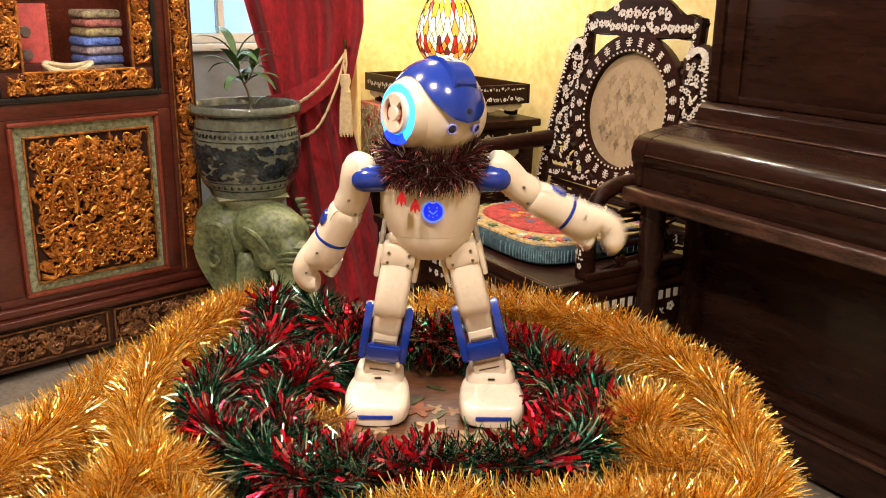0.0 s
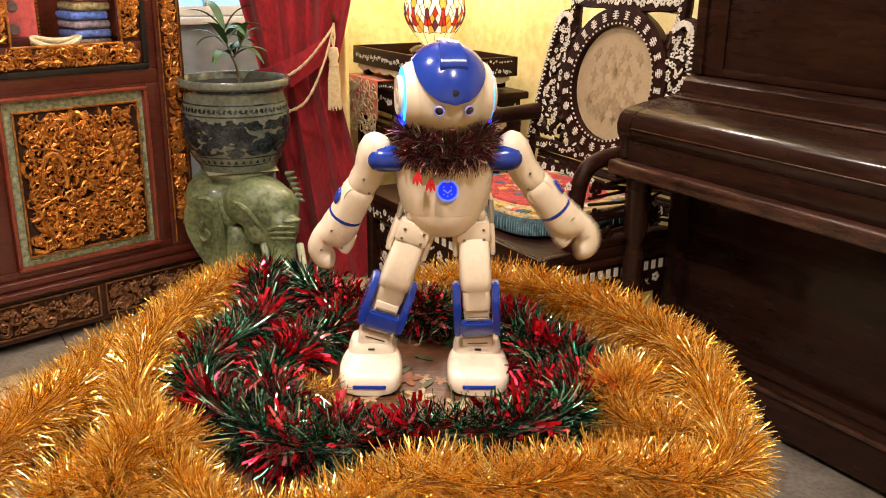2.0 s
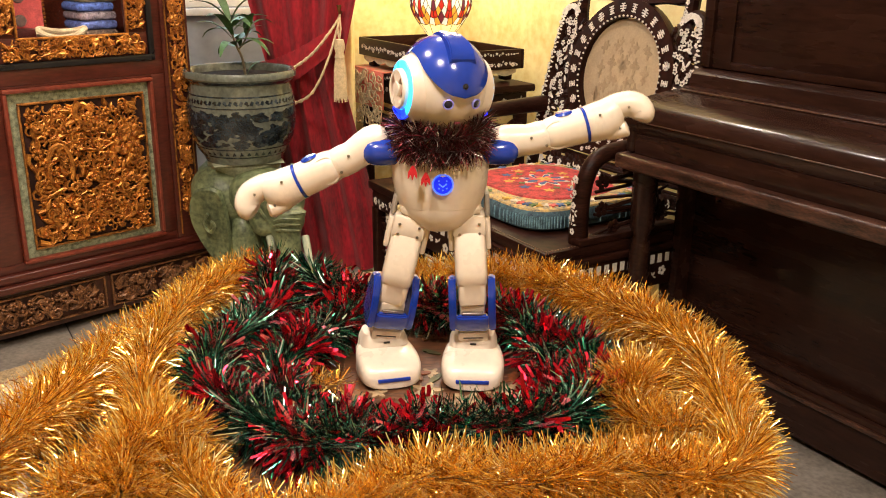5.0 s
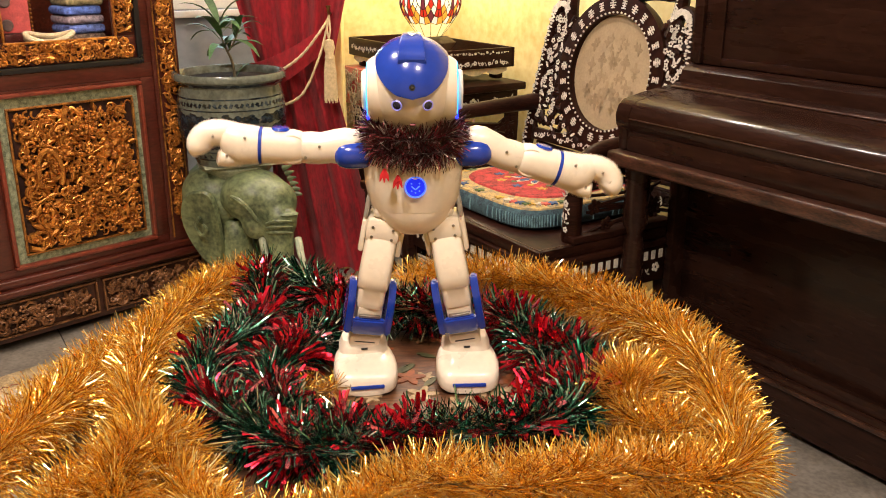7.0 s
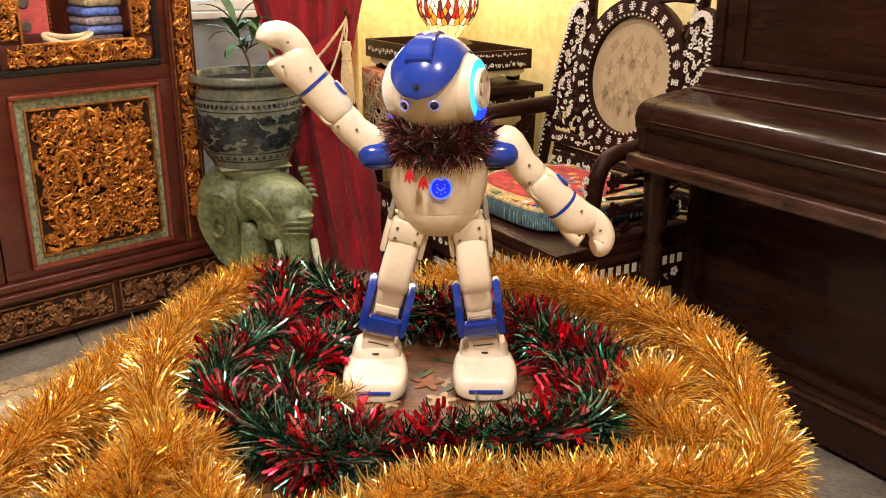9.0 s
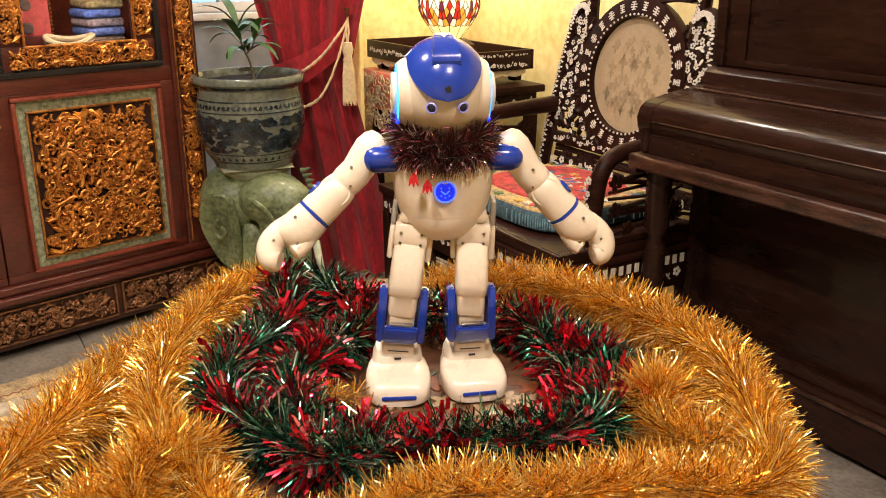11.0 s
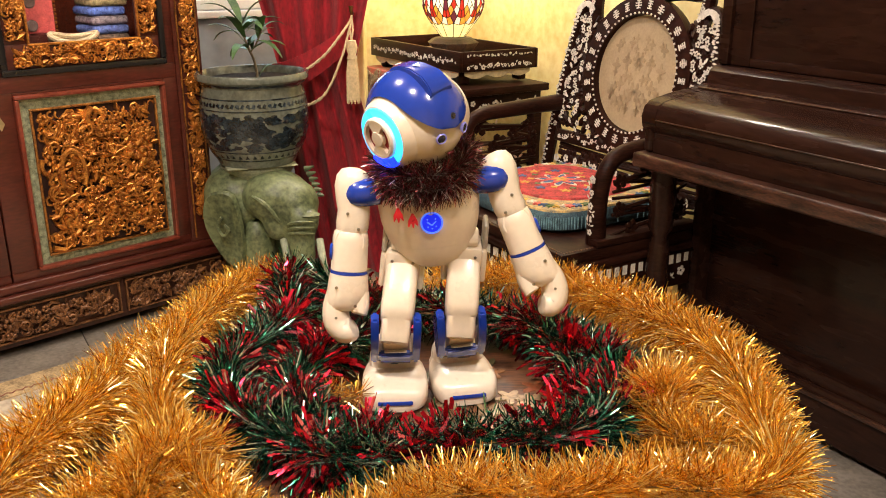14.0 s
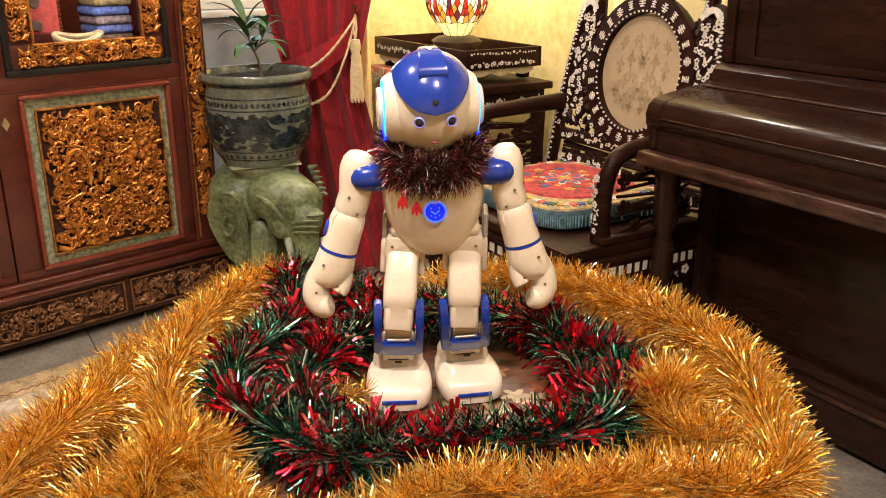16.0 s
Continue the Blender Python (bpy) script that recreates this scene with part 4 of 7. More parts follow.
def curtain():
    c = thing("red_curtain", pose(-0.485, 3.44, 0), "deep red velvet curtain gathered by a cream cord", "curtain")
    bm = bmesh.new()
    secs, n = [], 72
    for z in [0.02 + 0.04 * k for k in range(65)]:
        f = min(1.0, z / 0.83)
        x0 = -0.09 - 0.075 * f if z < 0.83 else -0.165 - 0.26 * (z - 0.83)
        x1 = 0.33 - 0.205 * f if z < 0.83 else 0.125 + 0.07 * min(1, (z - 0.83) / 0.3)
        amp = 0.020 + 0.016 * min(1, abs(z - 0.84) / 0.4)
        top = []
        for i in range(n):
            s = i / (n - 1)
            fold = math.sin(s * 24 + 0.8 * math.sin(z * 1.7 + 4 * s)) + 0.5 * math.sin(s * 11 + 1.2 * z) + 0.12 * math.sin(s * 53 + 2 * z)
            top.append(Vector((x0 + (x1 - x0) * s, amp * fold, z)))
        secs.append(top + [p + Vector((0, 0.006, 0)) for p in top[::-1]])
    loft(secs, bm)
    part("cloth", bm, VELVET, c)
    band = []
    for s in range(16):
        f = s / 15
        x, z, y = -0.178 + 0.29 * f, 0.80 + 0.16 * f ** 1.4, -0.052 - 0.016 * math.sin(math.pi * f)
        ht = 0.045 + 0.02 * (1 - f)
        band.append([Vector((x, y, z - ht)), Vector((x, y - 0.003, z)), Vector((x, y, z + ht)), Vector((x, y + 0.008, z + ht)), Vector((x, y + 0.008, z - ht))])
    part("tieback_band", loft(band), VELVET, c)
    for dz, sag in ((0.03, 0.01), (-0.085, 0.035)):
        pts = smooth_path([(0.125, -0.03, 1.03), (0.09, -0.08, 0.955 + dz * 0.7), (0.02, -0.088, 0.875 + dz - sag), (-0.07, -0.085, 0.812 + dz - sag * 0.5), (-0.155 + (0.02 if dz < 0 else 0), -0.066, 0.80 + dz), (-0.18 + (0.02 if dz < 0 else 0), -0.02, 0.815 + dz)], 44)
        for ph in (0, math.pi):
            tw = [p + Vector((0, 0.0035 * math.cos(i * 1.4 + ph), 0.0035 * math.sin(i * 1.4 + ph))) for i, p in enumerate(pts)]
            part("cord_strand", sweep(tw, 0.004, 6), ROPE, c, "cream twisted cord")
    part("tassel_cap", lathe([(0, 0.0), (0.016, -0.004), (0.022, -0.03), (0.015, -0.055), (0.020, -0.07), (0, -0.07)], 16), ROPE, c, m=pose(0.125, -0.06, 0.955))
    for k in range(36):
        a = 6.283 * k / 36
        part("tassel_thread", sweep([(0.014 * math.cos(a), 0.014 * math.sin(a), -0.065), (0.021 * math.cos(a), 0.021 * math.sin(a), -0.12), (0.024 * math.cos(a), 0.024 * math.sin(a), -0.22 - 0.008 * (k % 3))], 0.0026, 5), ROPE, c, m=pose(0.125, -0.06, 0.955))
    for dx in (-0.006, 0.006):
        part("tassel_cord", sweep([(0.125, -0.03, 1.04), (0.125 + dx, -0.06, 0.99), (0.125, -0.06, 0.952)], 0.004, 6), ROPE, c)
    part("wall_hook", sweep([(0.125, 0.062, 1.045), (0.125, -0.03, 1.045), (0.125, -0.045, 1.06), (0.125, -0.045, 1.075)], [0.007, 0.006, 0.006, 0.010], 8), mat("dark_brass", (0.25, 0.16, 0.06), 0.35, 0.9), c)
    rod = thing("curtain_rod", pose(-0.55, 3.44, 2.62), "dark wooden curtain rod under the ceiling", "curtain rod")
    part("rod", sweep([(-0.75, 0, 0), (0.33, 0, 0)], 0.016, 10), MAHOG, rod)
    for x in (-0.7, 0.28):
        part("bracket", box(x - 0.01, x + 0.01, -0.01, 0.01, 0.014, CEIL - 2.62, 0.003), MAHOG, rod)

# ---- piano ----


def piano():
    p = thing("upright_piano", pose(*PIANO_AT, 0, 0, RZ), "old dark lacquered upright piano with closed worn lid", "piano")
    W = 1.48
    part("lower_panel", box(0.03, W - 0.03, 0.285, 0.31, 0.17, 0.70, 0.004), PIANO, p)
    part("panel_rail", box(0.03, W - 0.03, 0.262, 0.285, 0.165, 0.20, 0.004), PIANO, p)
    part("plinth", box(0.03, W - 0.03, 0.25, 0.60, 0.02, 0.165, 0.006), PIANO, p)
    part("plinth_bead", box(0.03, W - 0.03, 0.238, 0.25, 0.135, 0.15, 0.004), PIANO_WORN, p)
    for x in (0.05, W - 0.13):
        part("caster_block", box(x, x + 0.08, 0.30, 0.50, 0.0, 0.02, 0.003), PIANO, p)
    part("back", box(0.0, W, 0.585, 0.61, 0.165, 1.30, 0.003), PIANO, p)
    for x in (0.0, W - 0.032):
        part("side", box(x - 0.001, x + 0.029, 0.236, 0.584, 0.0, 0.698, 0.004), PIANO, p)
        part("upper_side", box(x, x + 0.032, 0.311, 0.584, 0.699, 0.9618, 0.002), PIANO, p)
        part("case_side", box(x - 0.003, x + 0.032, 0.280, 0.584, 0.9625, 1.299, 0.004), PIANO, p)
        part("cheek", box(x, x + 0.032, 0.015, 0.31, 0.742, 0.862, 0.012, 3), PIANO, p)
        part("leg", lathe([(0, 0), (0.032, 0), (0.034, 0.03), (0.022, 0.06), (0.030, 0.14), (0.036, 0.30), (0.030, 0.46), (0.022, 0.50), (0.036, 0.53), (0.036, 0.699), (0, 0.699)], 20), PIANO, p, m=pose(x + 0.036 if x < 1 else x - 0.004, 0.07, 0))
        part("toe", box(x, x + 0.032, 0.02, 0.25, 0.0, 0.045, 0.01), PIANO, p)
    part("key_bed", box(-0.012, W + 0.012, -0.012, 0.31, 0.70, 0.742, 0.010, 3), PIANO_WORN, p, "scuffed key bed edge")
    part("key_slip", box(0.034, W - 0.034, 0.020, 0.04, 0.742, 0.80, 0.004), PIANO, p)
    # the lid: a rounded front and a sloping top with a hinge line
    prof = [(0.022, 0.80), (0.012, 0.815), (0.008, 0.84), (0.016, 0.865), (0.034, 0.880), (0.10, 0.893), (0.20, 0.905), (0.20, 0.89), (0.06, 0.86), (0.034, 0.80)]
    lid_prof = prof
    part("lid", loft([[Vector((x, y, z)) for y, z in prof] for x in (0.0, W)]), PIANO, p)
    prof = [(0.203, 0.890), (0.203, 0.907), (0.245, 0.912), (0.252, 0.945), (0.27, 0.958), (0.31, 0.962), (0.31, 0.89)]
    part("fall_back", loft([[Vector((x, y, z)) for y, z in prof] for x in (-0.004, W + 0.004)]), PIANO, p)
    part("upper_panel", box(0.034, W - 0.034, 0.297, 0.35, 0.9625, 1.299, 0.004), PIANO, p)
    for a, b, c, d in ((0.034, 0.10, 0.9625, 1.298), (W - 0.10, W - 0.034, 0.9625, 1.298), (0.10, W - 0.10, 0.9625, 0.985), (0.10, W - 0.10, 1.25, 1.298)):
        part("panel_frame", box(a, b, 0.289, 0.2965, c, d, 0.003), PIANO, p)
    part("top_board", box(-0.015, W + 0.015, 0.262, 0.61, 1.30, 1.325, 0.008), PIANO, p)
    for x in (-0.0015, W - 0.0485):      # end blocks of the lid, a hair proud of it
        part("lid_end", loft([[Vector((q, 0.11 + (y - 0.11) * 1.02, 0.85 + (z - 0.85) * 1.02)) for y, z in lid_prof] for q in (x, x + 0.05)]), PIANO, p)
    part("lid_seam", box(0.051, W - 0.051, 0.0045, 0.010, 0.8335, 0.8365, 0.001, 1), PIANO_WORN, p)
    part("hinge_strip", box(0.02, W - 0.02, 0.185, 0.204, 0.9045, 0.9085, 0.001, 1), PIANO_WORN, p)


# ---- inlay ----


def sprigs(w, h, n, seed, size):
    """Mother-of-pearl blossoms and leaves, let into wood; x and z from 0, faces -y."""
    rnd = random.Random(seed)
    bm = bmesh.new()

    def chip(x, z, r, k, a0, q=1.0, t=0.0):
        ring = [(x + r * math.cos(a) * math.cos(t) - r * q * math.sin(a) * math.sin(t), z + r * math.cos(a) * math.sin(t) + r * q * math.sin(a) * math.cos(t)) for a in (a0 + 6.283 * i / k for i in range(k))]
        plate(ring, 0.0015, bm, Matrix.Translation((0, -0.0012, 0)))
    for k in range(n):
        x, z = (k + 0.5) / n * w if w >= h else w / 2 + rnd.uniform(-0.25, 0.25) * w, (k + 0.5) / n * h if h > w else h / 2 + rnd.uniform(-0.25, 0.25) * h
        s = size * rnd.uniform(0.8, 1.2)
        if k % 2 == 0:
            for i in range(5):
                a = i * 1.2566 + k
                chip(x + 0.55 * s * math.cos(a), z + 0.55 * s * math.sin(a), s * 0.36, 7, 0)
        else:
            for i in range(3):
                a = rnd.uniform(0, 6.28)
                chip(x + 0.6 * s * math.cos(a), z + 0.6 * s * math.sin(a), s * 0.5, 6, 0, 0.4, a)
    return bm


def fretwork(w, h, n, seed, size):
    """Pierced carving: blossoms joined by branches in a plane."""
    rnd = random.Random(seed)
    bm = bmesh.new()
    pts = []
    for k in range(n):
        x, z = rnd.uniform(0.06, 0.94) * w, (k + 0.5) / n * h
        pts.append((x, z))
        for i in range(5):
            a = i * 1.2566 + k
            bmesh.ops.create_icosphere(bm, subdivisions=1, radius=size * 0.36, matrix=Matrix.Translation((x + 0.5 * size * math.cos(a), 0, z + 0.5 * size * math.sin(a))) @ Matrix.Diagonal((1, 0.5, 1, 1)))
    for (a, b), (c, d) in zip(pts, pts[1:]):
        sweep([(a, 0.004, b), ((a + c) / 2 + rnd.uniform(-0.01, 0.01), 0.004, (b + d) / 2), (c, 0.004, d)], size * 0.22, 5, bm)
    for x in (0, w):
        for (a, b) in pts[::2]:
            sweep([(a, 0.005, b), (x, 0.005, b + rnd.uniform(-0.02, 0.02))], size * 0.17, 5, bm)
    return bm


# ---- armchair ----
CHAIR = Vector((0.108, 2.614, 0))


def armchair():
    c = thing("pearl_armchair", pose(*CHAIR, 0, 0, RZ), "dark rosewood armchair inlaid with mother-of-pearl, round padded back", "armchair")
    hw, sd, sz = 0.39, 0.56, 0.48
    part("seat", box(-hw, hw, 0, sd, sz - 0.035, sz, 0.006), ROSE, c)
    part("seat_edge", box(-hw - 0.012, hw + 0.012, -0.012, sd, sz - 0.055, sz - 0.035, 0.006), ROSE, c)
    beads = bmesh.new()
    for k in range(78):
        bmesh.ops.create_icosphere(beads, subdivisions=1, radius=0.0028, matrix=Matrix.Translation((-hw + 0.01 * k, 0.012, sz + 0.0008)))
    for k in range(52):
        bmesh.ops.create_icosphere(beads, subdivisions=1, radius=0.0028, matrix=Matrix.Translation((hw - 0.012, 0.015 + 0.01 * k, sz + 0.0008)))
    part("edge_beading", beads, mat("bead_wood", (0.12, 0.06, 0.035), 0.3, var=0.3), c)
    for x0, x1, y0, y1, rz in ((-hw + 0.04, hw - 0.04, 0.006, 0.03, 0),):
        part("front_apron", box(x0, x1, y0, y1, sz - 0.17, sz - 0.056, 0.004), ROSE, c)
    for s in (-1, 1):
        part("side_apron", box(s * hw - (0.03 if s > 0 else 0), s * hw + (0 if s > 0 else 0.03), 0.06, sd - 0.04, sz - 0.17, sz - 0.056, 0.004), ROSE, c)
    for k in range(16):
        x = -hw + 0.045 + 0.044 * k
        part("pearl_tile", box(x, x + 0.026, 0.0035, 0.0058, sz - 0.096, sz - 0.068, 0.001, 1), PEARL, c, m=pose(0, 0, 0))
        part("pearl_tile", box(hw + 0.0004, hw + 0.0025, 0.07 + 0.03 * k, 0.087 + 0.03 * k, sz - 0.096, sz - 0.068, 0.0007, 1), PEARL, c)
    part("apron_inlay", sprigs(2 * hw - 0.09, 0.06, 15, 31, 0.016), PEARL, c, m=pose(-hw + 0.045, 0.005, sz - 0.163))
    part("side_inlay", sprigs(0.40, 0.06, 11, 32, 0.016), PEARL, c, m=pose(hw + 0.0005, 0.07, sz - 0.163, 0, 0, 90))
    for x in (-hw + 0.03, hw - 0.03):
        for y in (0.03, sd - 0.03):
            part("leg", loft([oval(x, y, z, r, r, 16, 3.5) for z, r in ((0.0, 0.036), (0.03, 0.038), (0.06, 0.026), (0.2, 0.026), (sz - 0.17, 0.034), (sz - 0.056, 0.034))]), ROSE, c)
    part("stretcher", box(-hw + 0.055, hw - 0.055, 0.015, 0.045, 0.07, 0.10, 0.004), ROSE, c)
    for s in (-1, 1):
        part("stretcher", box(s * (hw - 0.03) - 0.015, s * (hw - 0.03) + 0.015, 0.06, sd - 0.06, 0.07, 0.10, 0.004), ROSE, c)
    part("skirt_fretwork", fretwork(2 * hw - 0.12, 0.19, 16, 33, 0.026), PEARL, c, "pierced pearl and wood fretwork", pose(-hw + 0.06, 0.035, 0.11))
    # the back leans a little
    lean = pose(0, sd - 0.03, sz, -9, 0, 0)
    mz, mr = 0.455, 0.243
    high = lean @ pose(-0.008, 0, -0.045)
    b = part("backrest", lathe([(mr - 0.055, -0.012), (mr - 0.05, -0.020), (mr, -0.020), (mr + 0.004, -0.012), (mr + 0.004, 0.018), (mr - 0.055, 0.018), (mr - 0.055, -0.012)], 64), ROSE, c, "round rosewood medallion frame", high @ pose(0, 0, mz, -90 + 180, 0, 0))
    b.matrix_basis = high @ pose(0, 0, mz) @ pose(0, 0, 0, -90, 0, 0) @ Matrix.Diagonal((1, 1, -1, 1)) @ pose(0, 0, 0)
    part("padded_panel", lathe([(0, 0.0035), (0.12, 0.003), (mr - 0.057, 0.001), (mr - 0.056, -0.016), (0, -0.016)], 56), DAMASK, c, "worn gold damask panel", high @ pose(0, 0.004, mz, 90, 0, 0))
    bm = bmesh.new()
    rnd = random.Random(8)
    for k in range(26):
        x, z = rnd.uniform(0, 0.11) * (1 if k % 2 else 1), rnd.uniform(-0.12, 0.12)
        s = rnd.uniform(0.010, 0.024)
        if x * x + z * z < 0.019:
            for sx in (-1, 1):
                ring = [(sx * x + s * (0.7 + 0.35 * math.cos(4 * a)) * math.cos(a), z + 1.3 * s * (0.7 + 0.35 * math.cos(4 * a)) * math.sin(a)) for a in (6.283 * i / 18 for i in range(18))]
                plate(ring, 0.0010 + 0.00001 * k, bm)
    part("damask_motif", bm, DAMASK_D, c, m=high @ pose(0, -0.0002, mz))
    bm = bmesh.new()
    for k in range(64):       # fine bead ring
        a = 6.283 * k / 64
        bmesh.ops.create_icosphere(bm, subdivisions=1, radius=0.0042, matrix=Matrix.Translation(((mr - 0.051) * math.cos(a), -0.020, (mr - 0.051) * math.sin(a))))
    part("pearl_beads", bm, PEARL, c, m=high @ pose(0, 0, mz))
    for k in range(26):       # inlaid characters round the frame, as barred seals
        a = 6.283 * k / 26
        outline = []
        for q in range(7):
            z0, z1 = -0.0135 + 0.027 * q / 7, -0.0135 + 0.027 * (q + 1) / 7
            full = math.sqrt(max(0.0, 0.0140 ** 2 - ((z0 + z1) / 2) ** 2)) if k % 2 else 0.0095 - 0.002 * (q == 2)
            w = full if q % 2 == 0 else 0.0022
            outline += [(w, z0), (w, z1)]
        outline += [(-w, z) for w, z in outline[::-1]]
        part("pearl_roundel", plate(outline, 0.002), PEARL, c, m=high @ pose((mr - 0.024) * math.cos(a), -0.022, mz + (mr - 0.024) * math.sin(a), 0, 90 - math.degrees(a), 0), smooth=False)
    for s in (-1, 1):
        wing = [(s * 0.385, 0, 0.03), (s * 0.375, -0.002, 0.22), (s * 0.350, -0.004, 0.42), (s * 0.322, -0.004, 0.60), (s * 0.305, -0.002, 0.652), (s * 0.270, 0, 0.662), (s * 0.242, 0, 0.640)]
        part("wing_post", sweep(smooth_path(wing, 30), 0.021, 8), ROSE, c, m=high)
        bm = bmesh.new()        # a fine vine of pearl along the wing
        run = smooth_path(wing, 96)
        for k, p in enumerate(run[3:-4]):
            for q in range(2):
                a = k * 0.9 + q * 3.14
                size, turn = (0.0062 if k % 5 else 0.0085), k * 1.3 + q
                ring = [(p.x + 0.0085 * math.cos(a) + size * math.cos(b + turn) * (1 if k % 5 else 0.9), p.z + 0.006 * math.sin(a) + size * 0.55 * math.sin(b + turn)) for b in (6.283 * i / 6 for i in range(6))]
                plate(ring, 0.0016, bm, Matrix.Translation((0, p.y - 0.0225, 0)))
        part("wing_inlay", bm, PEARL, c, m=high)
        part("back_post", sweep(smooth_path([(s * 0.232, 0, 0.585), (s * 0.246, 0, 0.64), (s * 0.252, 0, 0.70), (s * 0.245, 0, 0.755)], 12), 0.022, 8), ROSE, c, m=high)
        part("post_inlay", sprigs(0.026, 0.14, 9, 41 + s, 0.010), PEARL, c, m=high @ pose(s * 0.248 - 0.013, -0.0225, 0.60))
        rnd = random.Random(46 + s)
        carve, chips = bmesh.new(), bmesh.new()
        for k in range(130):     # dense pierced blossoms between wing and medallion
            z = 0.225 + 0.40 * ((k * 0.618) % 1)
            outer_x, inner_x = 0.372 - 0.13 * max(0.0, z - 0.2) - 0.014, math.sqrt(max(0.0, 0.244 ** 2 - (z - mz) ** 2)) + 0.006
            if outer_x - inner_x < 0.015:
                continue
            x = s * rnd.uniform(inner_x, outer_x)
            a, ln = rnd.uniform(0, 6.28), rnd.uniform(0.025, 0.05)
            tip = (max(min(abs(x) + ln * math.cos(a), outer_x + 0.01), inner_x - 0.006) * s, 0.004, z + ln * math.sin(a))
            sweep(smooth_path([(x, -0.004, z), ((x + tip[0]) / 2 + 0.008, -0.010, (z + tip[2]) / 2), tip], 6), [0.012, 0.011, 0.010, 0.010, 0.009, 0.007], 6, carve)
            if k % 2:
                continue
            if k % 5 < 3:
                for i in range(5):
                    b = i * 1.2566 + a
                    plate([(x + 0.0066 * math.cos(b) + 0.0036 * math.cos(q), z + 0.0066 * math.sin(b) + 0.0036 * math.sin(q)) for q in (6.283 * i2 / 7 for i2 in range(7))], 0.002, chips, Matrix.Translation((0, -0.0205, 0)))
            else:
                plate([(x + 0.012 * math.cos(q) * math.cos(a) - 0.0045 * math.sin(q) * math.sin(a), z + 0.012 * math.cos(q) * math.sin(a) + 0.0045 * math.sin(q) * math.cos(a)) for q in (6.283 * i2 / 8 for i2 in range(8))], 0.002, chips, Matrix.Translation((0, -0.0205, 0)))
        part("back_fretwork", carve, ROSE, c, m=high)
        part("fret_inlay", chips, PEARL, c, m=high)
    part("lower_rail", box(-hw + 0.03, hw - 0.03, -0.014, 0.014, 0.135, 0.178, 0.004), ROSE, c, m=lean)
    part("rail_inlay", sprigs(2 * hw - 0.10, 0.034, 38, 51, 0.0095), PEARL, c, m=lean @ pose(-hw + 0.05, -0.0145, 0.140))
    part("lower_fretwork", fretwork(2 * hw - 0.10, 0.11, 26, 52, 0.034), ROSE, c, m=lean @ pose(-hw + 0.05, 0, 0.02))
    part("lower_inlay", sprigs(2 * hw - 0.10, 0.10, 26, 53, 0.014), PEARL, c, m=lean @ pose(-hw + 0.05, -0.014, 0.02))
    crest = [(-0.26, 0.70), (-0.20, 0.69), (-0.12, 0.70), (0, 0.675), (0.12, 0.70), (0.20, 0.69), (0.26, 0.70), (0.275, 0.75), (0.22, 0.77), (0.17, 0.76), (0.12, 0.80), (0.05, 0.83), (0, 0.845), (-0.05, 0.83), (-0.12, 0.80), (-0.17, 0.76), (-0.22, 0.77), (-0.275, 0.75)]
    bm = plate(crest, 0.032)
    bmesh.ops.bevel(bm, geom=list(bm.edges), offset=0.006, segments=2, affect="EDGES")
    part("crest_rail", bm, ROSE, c, m=high @ pose(0, -0.016, 0))
    part("crest_inlay", sprigs(0.50, 0.035, 34, 55, 0.014), PEARL, c, m=high @ pose(-0.25, -0.0165, 0.705))
    part("crest_crown_inlay", sprigs(0.26, 0.05, 15, 56, 0.016), PEARL, c, m=high @ pose(-0.13, -0.0165, 0.745))
    for s in (-1, 1):         # arms: a fretted frame that curls at the front
        arm = [(s * (hw - 0.04), 0.15, sz), (s * (hw - 0.035), 0.145, sz + 0.10), (s * (hw - 0.03), 0.16, sz + 0.20), (s * (hw - 0.03), 0.21, sz + 0.25), (s * (hw - 0.03), 0.34, sz + 0.262), (s * (hw - 0.03), sd + 0.02, sz + 0.27)]
        part("arm_rest", sweep(smooth_path(arm, 30), [0.030 - 0.006 * math.sin(i / 29 * 3.14) for i in range(30)], 10), ROSE, c)
        part("arm_base", box(s * (hw - 0.02) - 0.022, s * (hw - 0.02) + 0.022, 0.12, sd - 0.05, sz, sz + 0.022, 0.006), ROSE, c)
        part("arm_inlay", sprigs(0.03, 0.17, 9, 57 + s, 0.012), PEARL, c, m=pose(s * (hw - 0.035) - 0.015, 0.120, sz + 0.03, 0, 0, 0))
        part("arm_fretwork", fretwork(0.28, 0.20, 10, 58 + s, 0.03), ROSE, c, m=pose(s * (hw - 0.02), 0.19, sz + 0.025, 0, 0, 90))


